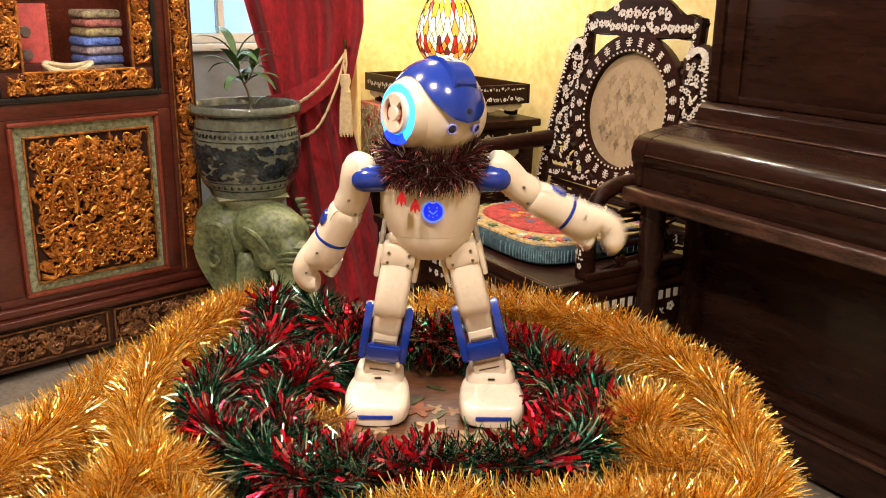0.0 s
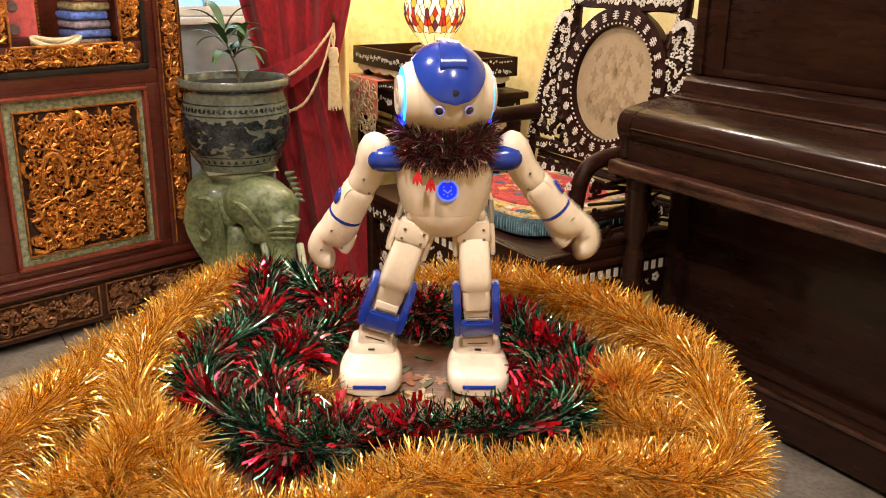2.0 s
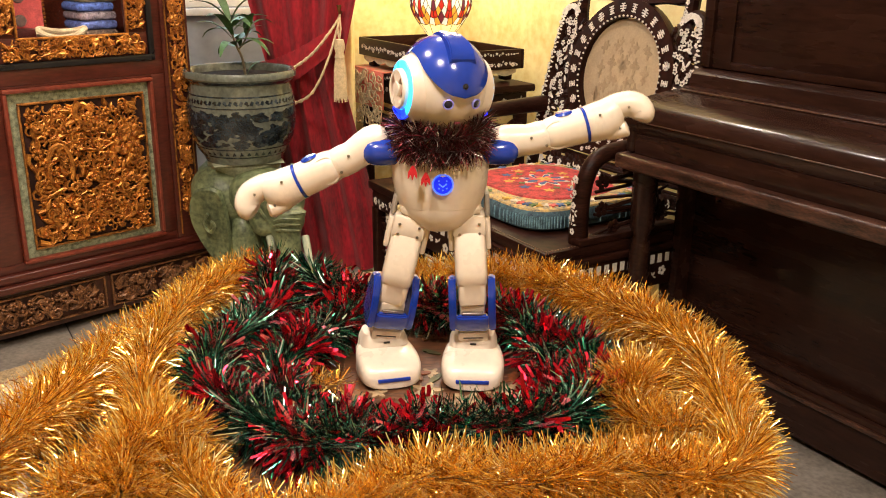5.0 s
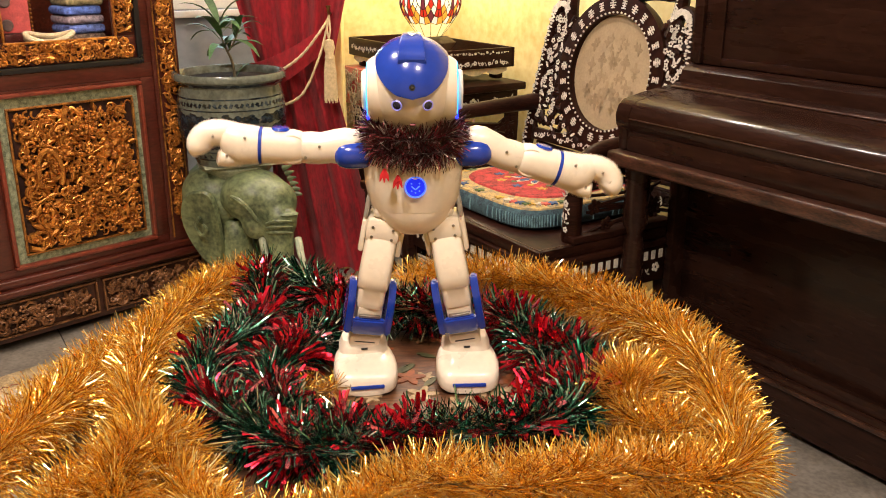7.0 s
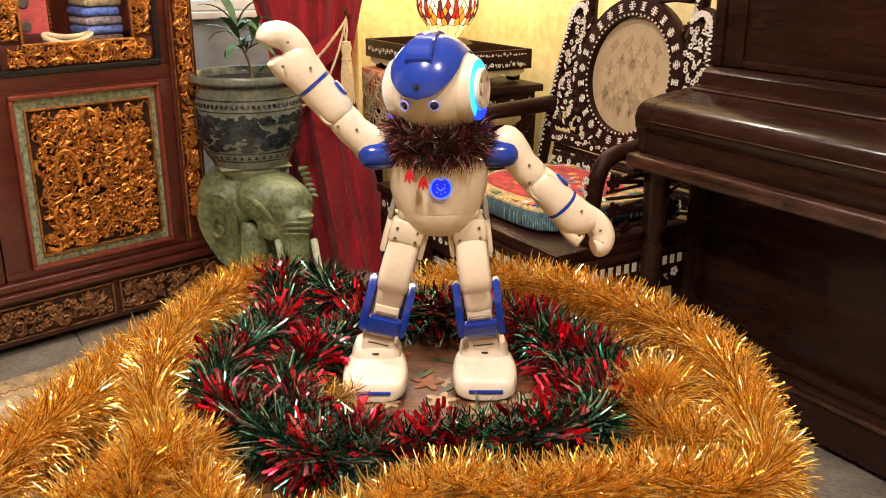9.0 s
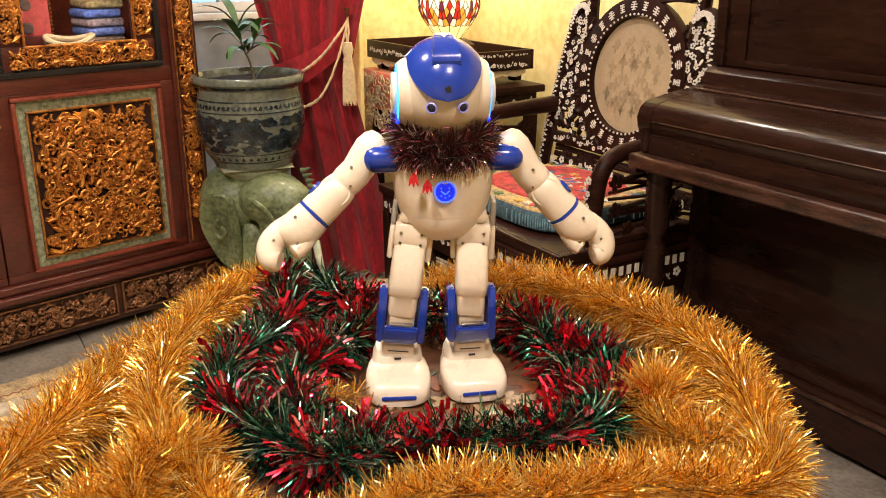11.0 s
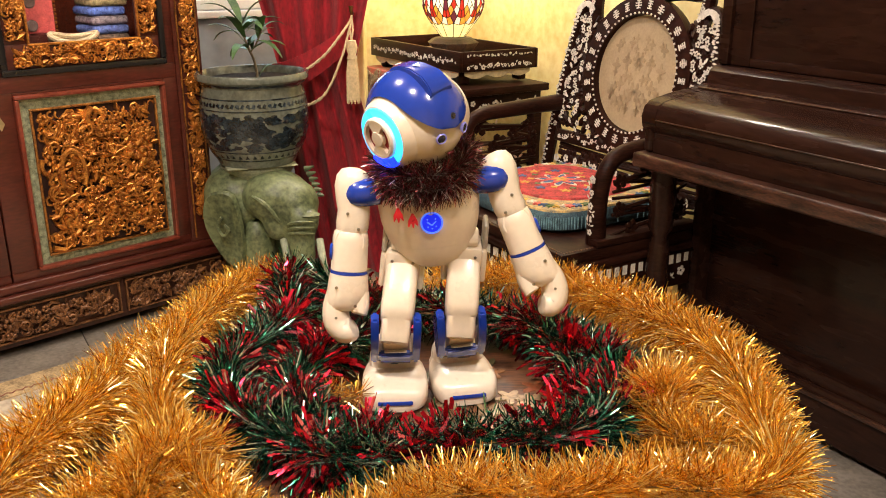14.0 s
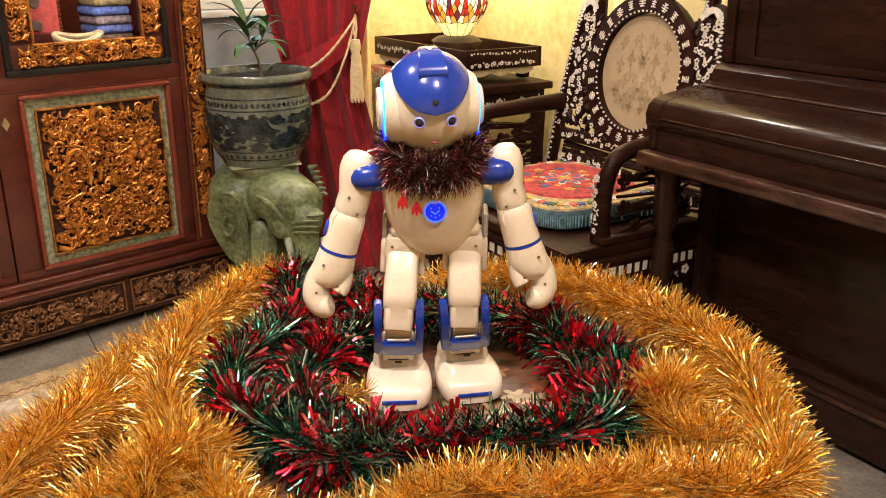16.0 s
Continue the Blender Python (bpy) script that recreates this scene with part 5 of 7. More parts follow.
def cushion():
    at = pose(*CHAIR, 0, 0, RZ) @ pose(-0.03, 0.315, 0.4815) @ Matrix.Diagonal((1.13, 1.13, 1.35, 1))
    c = thing("seat_cushion", at, "embroidered red and blue floral seat cushion on the armchair", "cushion")
    w, d = 0.25, 0.225
    red = mat("red_embroidered_cloth", (0.42, 0.045, 0.045), 0.85, var=0.5, scale=45, bump=0.4, bscale=260)
    teal = mat("teal_brocade", (0.05, 0.10, 0.12), 0.85, var=0.7, scale=60, bump=0.4, bscale=260, dark=(0.02, 0.03, 0.05))
    part("pad", loft([oval(0, 0, z, w * f, d * f, 48, 5) for z, f in ((0, 0.93), (0.006, 0.98), (0.02, 1.0), (0.036, 0.99), (0.046, 0.96))]), teal, c, "dark teal brocade side")
    part("cover", loft([oval(0, 0, z, w * f, d * f, 48, 5) for z, f in ((0.044, 0.965), (0.049, 0.955), (0.054, 0.8), (0.057, 0.5))]), mat("gold_border_cloth", (0.36, 0.24, 0.08), 0.85, var=0.9, scale=70, bump=0.4, bscale=260, dark=(0.06, 0.10, 0.12)), c)
    part("centre_field", loft([oval(0, 0, z, w * f, d * f, 40, 3.0) for z, f in ((0.0535, 0.76), (0.0585, 0.74), (0.0595, 0.4), (0.060, 0.1))]), red, c)
    stitch = bmesh.new()
    for k in range(120):
        a = 6.283 * k / 120
        ca, sa = math.cos(a), math.sin(a)
        x, y = 1.004 * w * math.copysign(abs(ca) ** 0.4, ca), 1.004 * d * math.copysign(abs(sa) ** 0.4, sa)
        sweep([(x, y, 0.010), (x * 1.003, y * 1.003, 0.022), (x * 0.995, y * 0.995, 0.036)], 0.0022, 5, stitch)
    part("side_stitch_band", stitch, mat("pale_blue_thread", (0.16, 0.30, 0.36), 0.8, var=0.5, scale=60), c)
    rnd = random.Random(12)
    tones = [mat("thread_" + n, q, 0.8, var=0.3, scale=80) for n, q in (("white", (0.62, 0.55, 0.45)), ("blue", (0.06, 0.11, 0.25)), ("gold", (0.55, 0.33, 0.06)), ("pink", (0.62, 0.12, 0.10)), ("green", (0.10, 0.16, 0.06)))]

    def bloom(x, y, z, r, petals, tone, h, turn=0.0):
        ring = [Vector((x + r * (0.72 + 0.28 * math.cos(petals * a)) * math.cos(a + turn), y + r * (0.72 + 0.28 * math.cos(petals * a)) * math.sin(a + turn), z)) for a in (6.283 * i / (petals * 6) for i in range(petals * 6))]
        part("embroidered_flower", loft([ring, [p + Vector((0, 0, h)) for p in ring]]), tone, c, smooth=False)
    z = 0.0595
    bloom(0, 0, z, 0.075, 8, tones[0], 0.001), bloom(0, 0, z, 0.062, 8, tones[1], 0.0018), bloom(0, 0, z, 0.046, 6, tones[3], 0.0026), bloom(0, 0, z, 0.025, 6, tones[2], 0.0034)
    for k in range(10):
        a = 6.283 * k / 10
        bloom(0.125 * math.cos(a), 0.102 * math.sin(a), 0.0565, 0.026, 5, tones[0], 0.0025), bloom(0.125 * math.cos(a), 0.102 * math.sin(a), 0.0565, 0.018, 5, tones[1 + k % 2], 0.0035)
        bloom(0.095 * math.cos(a + 0.3), 0.078 * math.sin(a + 0.3), 0.0575, 0.012, 4, tones[4 if k % 2 else 2], 0.003)
    for k in range(44):
        a = 6.283 * k / 44
        ca, sa = math.cos(a), math.sin(a)
        x, y = 0.86 * w * math.copysign(abs(ca) ** 0.45, ca), 0.86 * d * math.copysign(abs(sa) ** 0.45, sa)
        bloom(x, y, 0.0505, 0.016, 5, tones[(k * 3) % 5], 0.0035, k)
    for k in range(4):
        a = 0.785 + 1.571 * k
        bloom(0.17 * math.cos(a), 0.145 * math.sin(a), 0.0535, 0.03, 6, tones[1], 0.003), bloom(0.17 * math.cos(a), 0.145 * math.sin(a), 0.0535, 0.02, 6, tones[3], 0.004)


def pearl_stool():
    # Added stand fills in for dark pearl fretwork at the armchair's left end.
    s = thing("pearl_stool", pose(-0.01, 3.09, 0, 0, 0, RZ), "low dark rosewood stand with pierced pearl inlaid sides, filling in for armchair fretwork", "stool")
    w, h = 0.17, 0.47
    part("top", box(-w, w, -w, w, h - 0.03, h, 0.006), ROSE, s)
    part("apron", box(-w + 0.012, w - 0.012, -w + 0.012, w - 0.012, h - 0.10, h - 0.031, 0.004), ROSE, s)
    part("apron_inlay", sprigs(2 * w - 0.05, 0.05, 10, 71, 0.015), PEARL, s, m=pose(-w + 0.025, -w + 0.0115, h - 0.092))
    part("side_inlay", sprigs(2 * w - 0.05, 0.05, 10, 72, 0.015), PEARL, s, m=pose(w - 0.0115, -w + 0.025, h - 0.092, 0, 0, 90))
    for x in (-w + 0.03, w - 0.03):
        for y in (-w + 0.03, w - 0.03):
            part("leg", loft([oval(x, y, z, q, q, 12, 4) for z, q in ((0, 0.026), (0.04, 0.026), (0.08, 0.02), (h - 0.10, 0.022))]), ROSE, s)
    for m in (pose(-w + 0.05, -w + 0.03, 0.08), pose(w - 0.03, -w + 0.05, 0.08, 0, 0, 90)):
        part("side_fretwork", fretwork(2 * w - 0.10, 0.28, 11, 73, 0.034), ROSE, s, m=m)
        part("fret_inlay", sprigs(2 * w - 0.12, 0.28, 11, 74, 0.018), PEARL, s, m=m @ pose(0.01, -0.014, 0))
    part("lower_shelf", box(-w + 0.02, w - 0.02, -w + 0.02, w - 0.02, 0.06, 0.075, 0.003), ROSE, s)


# ---- side table, tray, lamp ----


def side_table():
    tm = pose(0.02, 3.86, 0, 0, 0, RZ)
    W, D, H = 0.42, 0.20, 0.765
    t = thing("pearl_side_table", tm, "dark rosewood side table inlaid with mother-of-pearl", "side table")
    part("tabletop", box(-W, W, -D, D, H - 0.03, H, 0.006), ROSE, t)
    part("apron", box(-W + 0.03, W - 0.03, -D + 0.02, D - 0.02, H - 0.12, H - 0.031, 0.004), ROSE, t)
    part("apron_inlay", sprigs(2 * W - 0.1, 0.06, 22, 21, 0.016), PEARL, t, m=pose(-W + 0.05, -D + 0.0195, H - 0.105))
    part("side_inlay", sprigs(2 * D - 0.08, 0.06, 12, 22, 0.016), PEARL, t, m=pose(W - 0.0295, -D + 0.04, H - 0.105, 0, 0, 90))
    part("edge_inlay", sprigs(2 * W - 0.04, 0.02, 40, 23, 0.007), PEARL, t, m=pose(-W + 0.02, -D - 0.0003, H - 0.025))
    for x in (-W + 0.045, W - 0.045):
        for y in (-D + 0.04, D - 0.04):
            part("leg", loft([oval(x, y, z, r, r, 12, 4) for z, r in ((0, 0.03), (0.04, 0.03), (0.08, 0.022), (0.5, 0.022), (H - 0.12, 0.026))]), ROSE, t)
    part("side_fretwork", fretwork(2 * D - 0.10, 0.42, 16, 24, 0.05), ROSE, t, m=pose(W - 0.04, -D + 0.05, H - 0.56, 0, 0, 90))
    part("side_fret_inlay", sprigs(2 * D - 0.12, 0.42, 12, 25, 0.024), mat("pink_pearl", (0.5, 0.33, 0.24), 0.3, var=0.3), t, m=pose(W - 0.02, -D + 0.06, H - 0.56, 0, 0, 90))
    part("front_fretwork", fretwork(2 * W - 0.16, 0.14, 18, 26, 0.04), ROSE, t, m=pose(-W + 0.08, -D + 0.04, H - 0.26))
    part("lower_shelf", box(-W + 0.03, W - 0.03, -D + 0.03, D - 0.03, 0.20, 0.22, 0.004), ROSE, t)
    cloth = thing("table_runner", tm @ pose(0, 0, H + 0.001), "red and cream embroidered table runner with a looped fringe", "table runner")
    part("cloth", box(-W - 0.012, -W + 0.30, -D - 0.012, D - 0.05, 0, 0.004, 0.001), mat("runner_cloth", (0.5, 0.08, 0.06), 0.85, var=0.6, scale=30, dark=(0.5, 0.38, 0.18)), cloth)
    part("front_drop", box(-W - 0.012, -W + 0.30, -D - 0.016, -D - 0.0125, -0.16, 0.004, 0.001), mat("runner_cloth", (0.5, 0.08, 0.06)), cloth)
    rnd = random.Random(2)
    bm = bmesh.new()
    for k in range(90):
        x, z, r = rnd.uniform(-W, -W + 0.29), rnd.uniform(-0.24, -0.01), rnd.uniform(0.010, 0.02)
        sweep([(x + r * math.cos(a), -D - 0.019 - rnd.uniform(0, 0.008), z + r * math.sin(a)) for a in (6.283 * i / 9 for i in range(9))], 0.003, 5, bm, closed=True)
    part("looped_fringe", bm, mat("cream_lace", (0.62, 0.50, 0.28), 0.8, var=0.2), cloth)
    W, D = 0.385, 0.185
    tray = thing("pearl_tray", tm @ pose(-0.03, 0, H + 0.0055), "rectangular rosewood tray stand inlaid with pearl", "tray")
    h0, h1 = 0.06, 0.128
    part("tray_floor", box(-W + 0.01, W - 0.01, -D + 0.015, D - 0.015, h0, h0 + 0.015), mat("tray_wood", (0.30, 0.18, 0.09), 0.35, var=0.3, scale=12, coat=0.3), tray, "pale patterned tray floor", smooth=False)
    for x0, x1, y0, y1 in ((-W, W, -D, -D + 0.014), (-W, W, D - 0.014, D), (-W, -W + 0.014, -D + 0.014, D - 0.014), (W - 0.014, W, -D + 0.014, D - 0.014)):
        part("tray_side", box(x0, x1, y0, y1, h0 - 0.01, h1, 0.003), ROSE, tray)
    part("tray_inlay", sprigs(2 * W - 0.06, 0.03, 40, 27, 0.010), PEARL, tray, m=pose(-W + 0.03, -D - 0.0003, h0 + 0.012))
    part("tray_inlay", sprigs(2 * D - 0.06, 0.02, 18, 28, 0.010), PEARL, tray, m=pose(W + 0.0003, -D + 0.03, h0 + 0.0, 0, 0, 90))
    part("tray_inlay", sprigs(2 * D - 0.06, 0.012, 22, 29, 0.006), PEARL, tray, m=pose(W + 0.0003, -D + 0.03, h0 + 0.045, 0, 0, 90))
    for x in (-W + 0.06, W - 0.06):
        for y in (-D + 0.05, D - 0.05):
            part("foot", box(x - 0.025, x + 0.025, y - 0.02, y + 0.02, 0, h0 - 0.01, 0.008), ROSE, tray)
    for y, n in ((-D + 0.01, 7),):
        pts = [(-W + 0.03 + (2 * W - 0.06) * i / 60, -0.014 - 0.014 * abs(math.sin(i / 60 * 3.1416 * n))) for i in range(61)]
        part("scalloped_skirt", plate([(-W + 0.03, 0.0)] + pts + [(W - 0.03, 0.0)], 0.004), mat("cream_bone", (0.6, 0.5, 0.33), 0.5, var=0.2), tray, m=pose(0, y, h0 - 0.0105))
    out = [(-D + 0.03 + (2 * D - 0.06) * i / 40, -0.014 - 0.014 * abs(math.sin(i / 40 * 3.1416 * 3))) for i in range(41)]
    part("scalloped_skirt", plate([(-D + 0.03, 0.0)] + out + [(D - 0.03, 0.0)], 0.004), mat("cream_bone", (0.6, 0.5, 0.33)), tray, m=pose(W - 0.012, 0, h0 - 0.0105, 0, 0, 90))
    return tm @ pose(0.0, 0.0, H + 0.0055 + h0 + 0.0155)


def stained_lamp(m):
    lamp_at = thing("stained_glass_lamp", m, "stained glass table lamp with red and amber petals, lit", "table lamp")
    bm = lathe([(0, 0.0), (0.09, 0.0), (0.095, 0.012), (0.08, 0.02), (0.095, 0.04), (0.105, 0.055), (0.085, 0.07), (0.075, 0.075), (0, 0.075)], 24)
    for v in bm.verts:
        a = math.atan2(v.co.y, v.co.x)
        k = 1 + 0.07 * math.sin(8 * a + 30 * v.co.z)
        v.co.x, v.co.y = v.co.x * k, v.co.y * k
    part("carved_base", bm, mat("dark_carved_wood", (0.05, 0.025, 0.015), 0.45, var=0.4, scale=30, bump=0.5, bscale=120), lamp_at)
    prof = [(0.050, 0.078), (0.072, 0.112), (0.106, 0.150), (0.124, 0.185), (0.130, 0.215), (0.126, 0.255), (0.115, 0.300), (0.098, 0.345), (0.076, 0.385), (0.045, 0.412)]
    seg = 48
    tones = {n: mat("glass_" + n, c, 0.25, emit=e, strength=s, var=0.25, scale=40) for n, c, e, s in (("cream", (0.8, 0.7, 0.4), (1.0, 0.80, 0.30), 1.25), ("yellow", (0.7, 0.5, 0.05), (1.0, 0.66, 0.03), 1.1), ("amber", (0.7, 0.35, 0.05), (1.0, 0.42, 0.05), 0.9), ("red", (0.5, 0.03, 0.02), (0.85, 0.05, 0.02), 0.6), ("clear", (0.8, 0.75, 0.6), (1.0, 0.90, 0.66), 0.95), ("plum", (0.15, 0.03, 0.05), (0.3, 0.04, 0.06), 0.5))}

    def spot(u, h):
        k = min(len(prof) - 2, int(h))
        f = h - k
        r, z = prof[k][0] * (1 - f) + prof[k + 1][0] * f, prof[k][1] * (1 - f) + prof[k + 1][1] * f
        a = 6.283 * u / seg
        return Vector((r * math.cos(a), r * math.sin(a), z))
    lead = mat("lead_came", (0.03, 0.025, 0.02), 0.5, 0.6)
    cames = bmesh.new()

    def pane(pts, tone):
        vs = [spot(*p) for p in pts]
        bm = bmesh.new()
        bm.faces.new([bm.verts.new(v) for v in vs])
        bmesh.ops.triangulate(bm, faces=bm.faces)
        part("glass_pane", bm, tones[tone], lamp_at, smooth=False)
        for a, b in zip(vs, vs[1:] + vs[:1]):
            sweep([a * 1.003, b * 1.003], 0.0016, 4, cames)
    for k in range(0, seg, 4):      # the plain narrow foot
        pane([(k, 0), (k + 4, 0), (k + 4, 1.7), (k + 2, 1.5), (k, 1.7)], "cream")
    for k in range(0, seg, 4):      # leaves and blossoms of the belly
        pane([(k, 1.7), (k + 2, 1.5), (k + 2, 2.3), (k + 0.9, 2.5)], "clear"), pane([(k + 2, 1.5), (k + 4, 1.7), (k + 3.1, 2.5), (k + 2, 2.3)], "amber")
        pane([(k, 1.7), (k + 0.9, 2.5), (k, 3.3), (k - 0.9, 2.5)], "plum" if k % 8 else "amber")
        pane([(k + 2, 2.3), (k + 3.1, 2.5), (k + 2.6, 3.4), (k + 2, 3.2)], "red"), pane([(k + 2, 2.3), (k + 2, 3.2), (k + 1.4, 3.4), (k + 0.9, 2.5)], "red")
        pane([(k + 0.9, 2.5), (k + 1.4, 3.4), (k + 0.7, 4.0), (k, 3.3)], "clear"), pane([(k + 3.1, 2.5), (k + 4, 3.3), (k + 3.3, 4.0), (k + 2.6, 3.4)], "amber")
        pane([(k + 2, 3.2), (k + 2.6, 3.4), (k + 2.4, 4.3), (k + 2, 4.6), (k + 1.6, 4.3), (k + 1.4, 3.4)], "red" if k % 8 else "plum")
        pane([(k, 3.3), (k + 0.7, 4.0), (k, 4.7), (k - 0.7, 4.0)], "red" if k % 8 else "clear")
        pane([(k + 0.7, 4.0), (k + 1.4, 3.4), (k + 1.6, 4.3), (k + 1.0, 5.0), (k, 4.7)], "clear"), pane([(k + 3.3, 4.0), (k + 4, 4.7), (k + 3.0, 5.0), (k + 2.4, 4.3), (k + 2.6, 3.4)], "clear")
        # pale lattice with yellow buds above
        pane([(k, 4.7), (k + 1.0, 5.0), (k + 0.6, 6.0), (k, 6.3), (k - 0.6, 6.0), (k - 1.0, 5.0)], "clear")
        pane([(k + 2, 4.6), (k + 2.4, 4.3), (k + 3.0, 5.0), (k + 2, 6.2), (k + 1.0, 5.0), (k + 1.6, 4.3)], "amber" if k % 8 else "cream")
        pane([(k + 1.0, 5.0), (k + 2, 6.2), (k + 1.2, 7.2), (k + 0.6, 6.0)], "clear"), pane([(k + 3.0, 5.0), (k + 3.4, 6.0), (k + 2.8, 7.2), (k + 2, 6.2)], "clear")
        pane([(k, 6.3), (k + 0.6, 6.0), (k + 1.2, 7.2), (k, 8.0), (k - 1.2, 7.2), (k - 0.6, 6.0)], "yellow")
        pane([(k + 2, 6.2), (k + 2.8, 7.2), (k + 2, 8.2), (k + 1.2, 7.2)], "red" if k % 8 else "yellow")
        pane([(k, 8.0), (k + 1.2, 7.2), (k + 2, 8.2), (k + 2, 9), (k, 9)], "clear"), pane([(k + 2, 8.2), (k + 2.8, 7.2), (k + 4, 8.0), (k + 4, 9), (k + 2, 9)], "cream")
    part("lead_came", cames, lead, lamp_at)
    part("cap", lathe([(0.045, 0.408), (0.040, 0.425), (0.012, 0.435), (0.010, 0.46), (0, 0.465)], 16), lead, lamp_at)
    lamp("lamp_glow", "POINT", Matrix.Translation(m @ Vector((0.0, 0.0, 0.62))), 17, (1.0, 0.86, 0.55), 0.05)


def floor_things():
    r = thing("floor_rug", CAB @ pose(0.25, -0.61, 0), "cream rug with a patterned tan border on the stone floor", "rug")
    part("field", box(-1.4, 0.52, -0.95, 0.30, 0.001, 0.010, 0.003), mat("rug_cream", (0.52, 0.46, 0.36), 0.95, var=0.25, scale=6, bump=0.5, bscale=200, dark=(0.30, 0.24, 0.16)), r)
    part("border", box(-1.4, 0.52, 0.303, 0.42, 0.001, 0.011, 0.003), mat("rug_tan", (0.42, 0.31, 0.17), 0.95, var=0.35, scale=22, bump=0.5, bscale=200), r)
    part("border", box(0.523, 0.62, -0.95, 0.42, 0.001, 0.011, 0.003), mat("rug_tan", (0.42, 0.31, 0.17)), r)
    bm = bmesh.new()
    for k in range(50):
        x = -0.88 + 0.028 * k
        sweep([(x, 0.325, 0.0105), (x + 0.014, 0.336, 0.0105), (x + 0.026, 0.325, 0.0105)], 0.003, 4, bm)
    part("border_vine", bm, mat("rug_red", (0.25, 0.08, 0.05), 0.9), r)
    rnd = random.Random(6)
    bm = bmesh.new()
    for k in range(40):
        x, y = rnd.uniform(-0.85, 0.48), rnd.uniform(-0.7, 0.26)
        sweep(smooth_path([(x + rnd.uniform(-0.1, 0.1), y + rnd.uniform(-0.1, 0.1), 0.0095) for q in range(4)], 12), 0.004, 4, bm)
    part("field_scrolls", bm, mat("rug_scroll", (0.33, 0.27, 0.18), 0.95, var=0.3), r)


round_table()
garlands()
cabinet()
cabinet_things()
elephant_stool()
flower_pot()
curtain()
piano()
armchair()
cushion()
pearl_stool()
stained_lamp(side_table())
floor_things()

# ---- the robot ----
BASE = TOP + 0.002
HIP_W, SHO_W, SHO_H, NECK_H = 0.036, 0.0785, 0.092, 0.122
UPPER, FORE, THIGH, SHIN, ANKLE = 0.062, 0.118, 0.086, 0.074, 0.046


def bolts(parent, spots, r=0.0019, turn=(90, 0, 0)):
    for x, y, z in spots:
        part("screw", lathe([(0, 0.001), (r * 0.8, 0.001), (r, 0), (0, -0.001)], 10), SCREW, parent, m=pose(x, y, z, *turn))


def dome(rx, ry, rz, f0, f1, width, n=28, k=16, grow=1.0):
    """A shell strip over an ellipsoid, from f0 to f1 degrees over the top, width(f) degrees to each side."""
    bm = bmesh.new()
    rows = []
    for i in range(n + 1):
        f = f0 + (f1 - f0) * i / n
        w = width(i / n)
        row = []
        for j in range(k + 1):
            lam = radians(w * (2 * j / k - 1))
            fr = radians(f)
            row.append(Vector((rx * math.sin(lam), -ry * math.cos(lam) * math.cos(fr), rz * math.cos(lam) * math.sin(fr))))
        rows.append(row)
    outer = [[bm.verts.new(p * grow) for p in r] for r in rows]
    inner = [[bm.verts.new(p * 0.97) for p in r] for r in rows]
    for g, flip in ((outer, False), (inner, True)):
        for a, b in zip(g, g[1:]):
            for j in range(k):
                q = (a[j], a[j + 1], b[j + 1], b[j])
                bm.faces.new(q[::-1] if flip else q)
    rim = [(0, j) for j in range(k)] + [(i, k) for i in range(n)] + [(n, j) for j in range(k, 0, -1)] + [(i, 0) for i in range(n, 0, -1)]
    for (a, b), (c, d) in zip(rim, rim[1:] + rim[:1]):
        bm.faces.new((outer[a][b], inner[a][b], inner[c][d], outer[c][d]))
    bmesh.ops.recalc_face_normals(bm, faces=bm.faces)
    return bm


def sector(r0, r1, a0, a1, z0, z1, n=14):
    """A block of a ring, between two angles."""
    return loft([[Vector((r * math.cos(a), r * math.sin(a), z)) for r, z in ((r0, z0), (r1, z0), (r1, z1), (r0, z1))] for a in (a0 + (a1 - a0) * i / n for i in range(n + 1))])


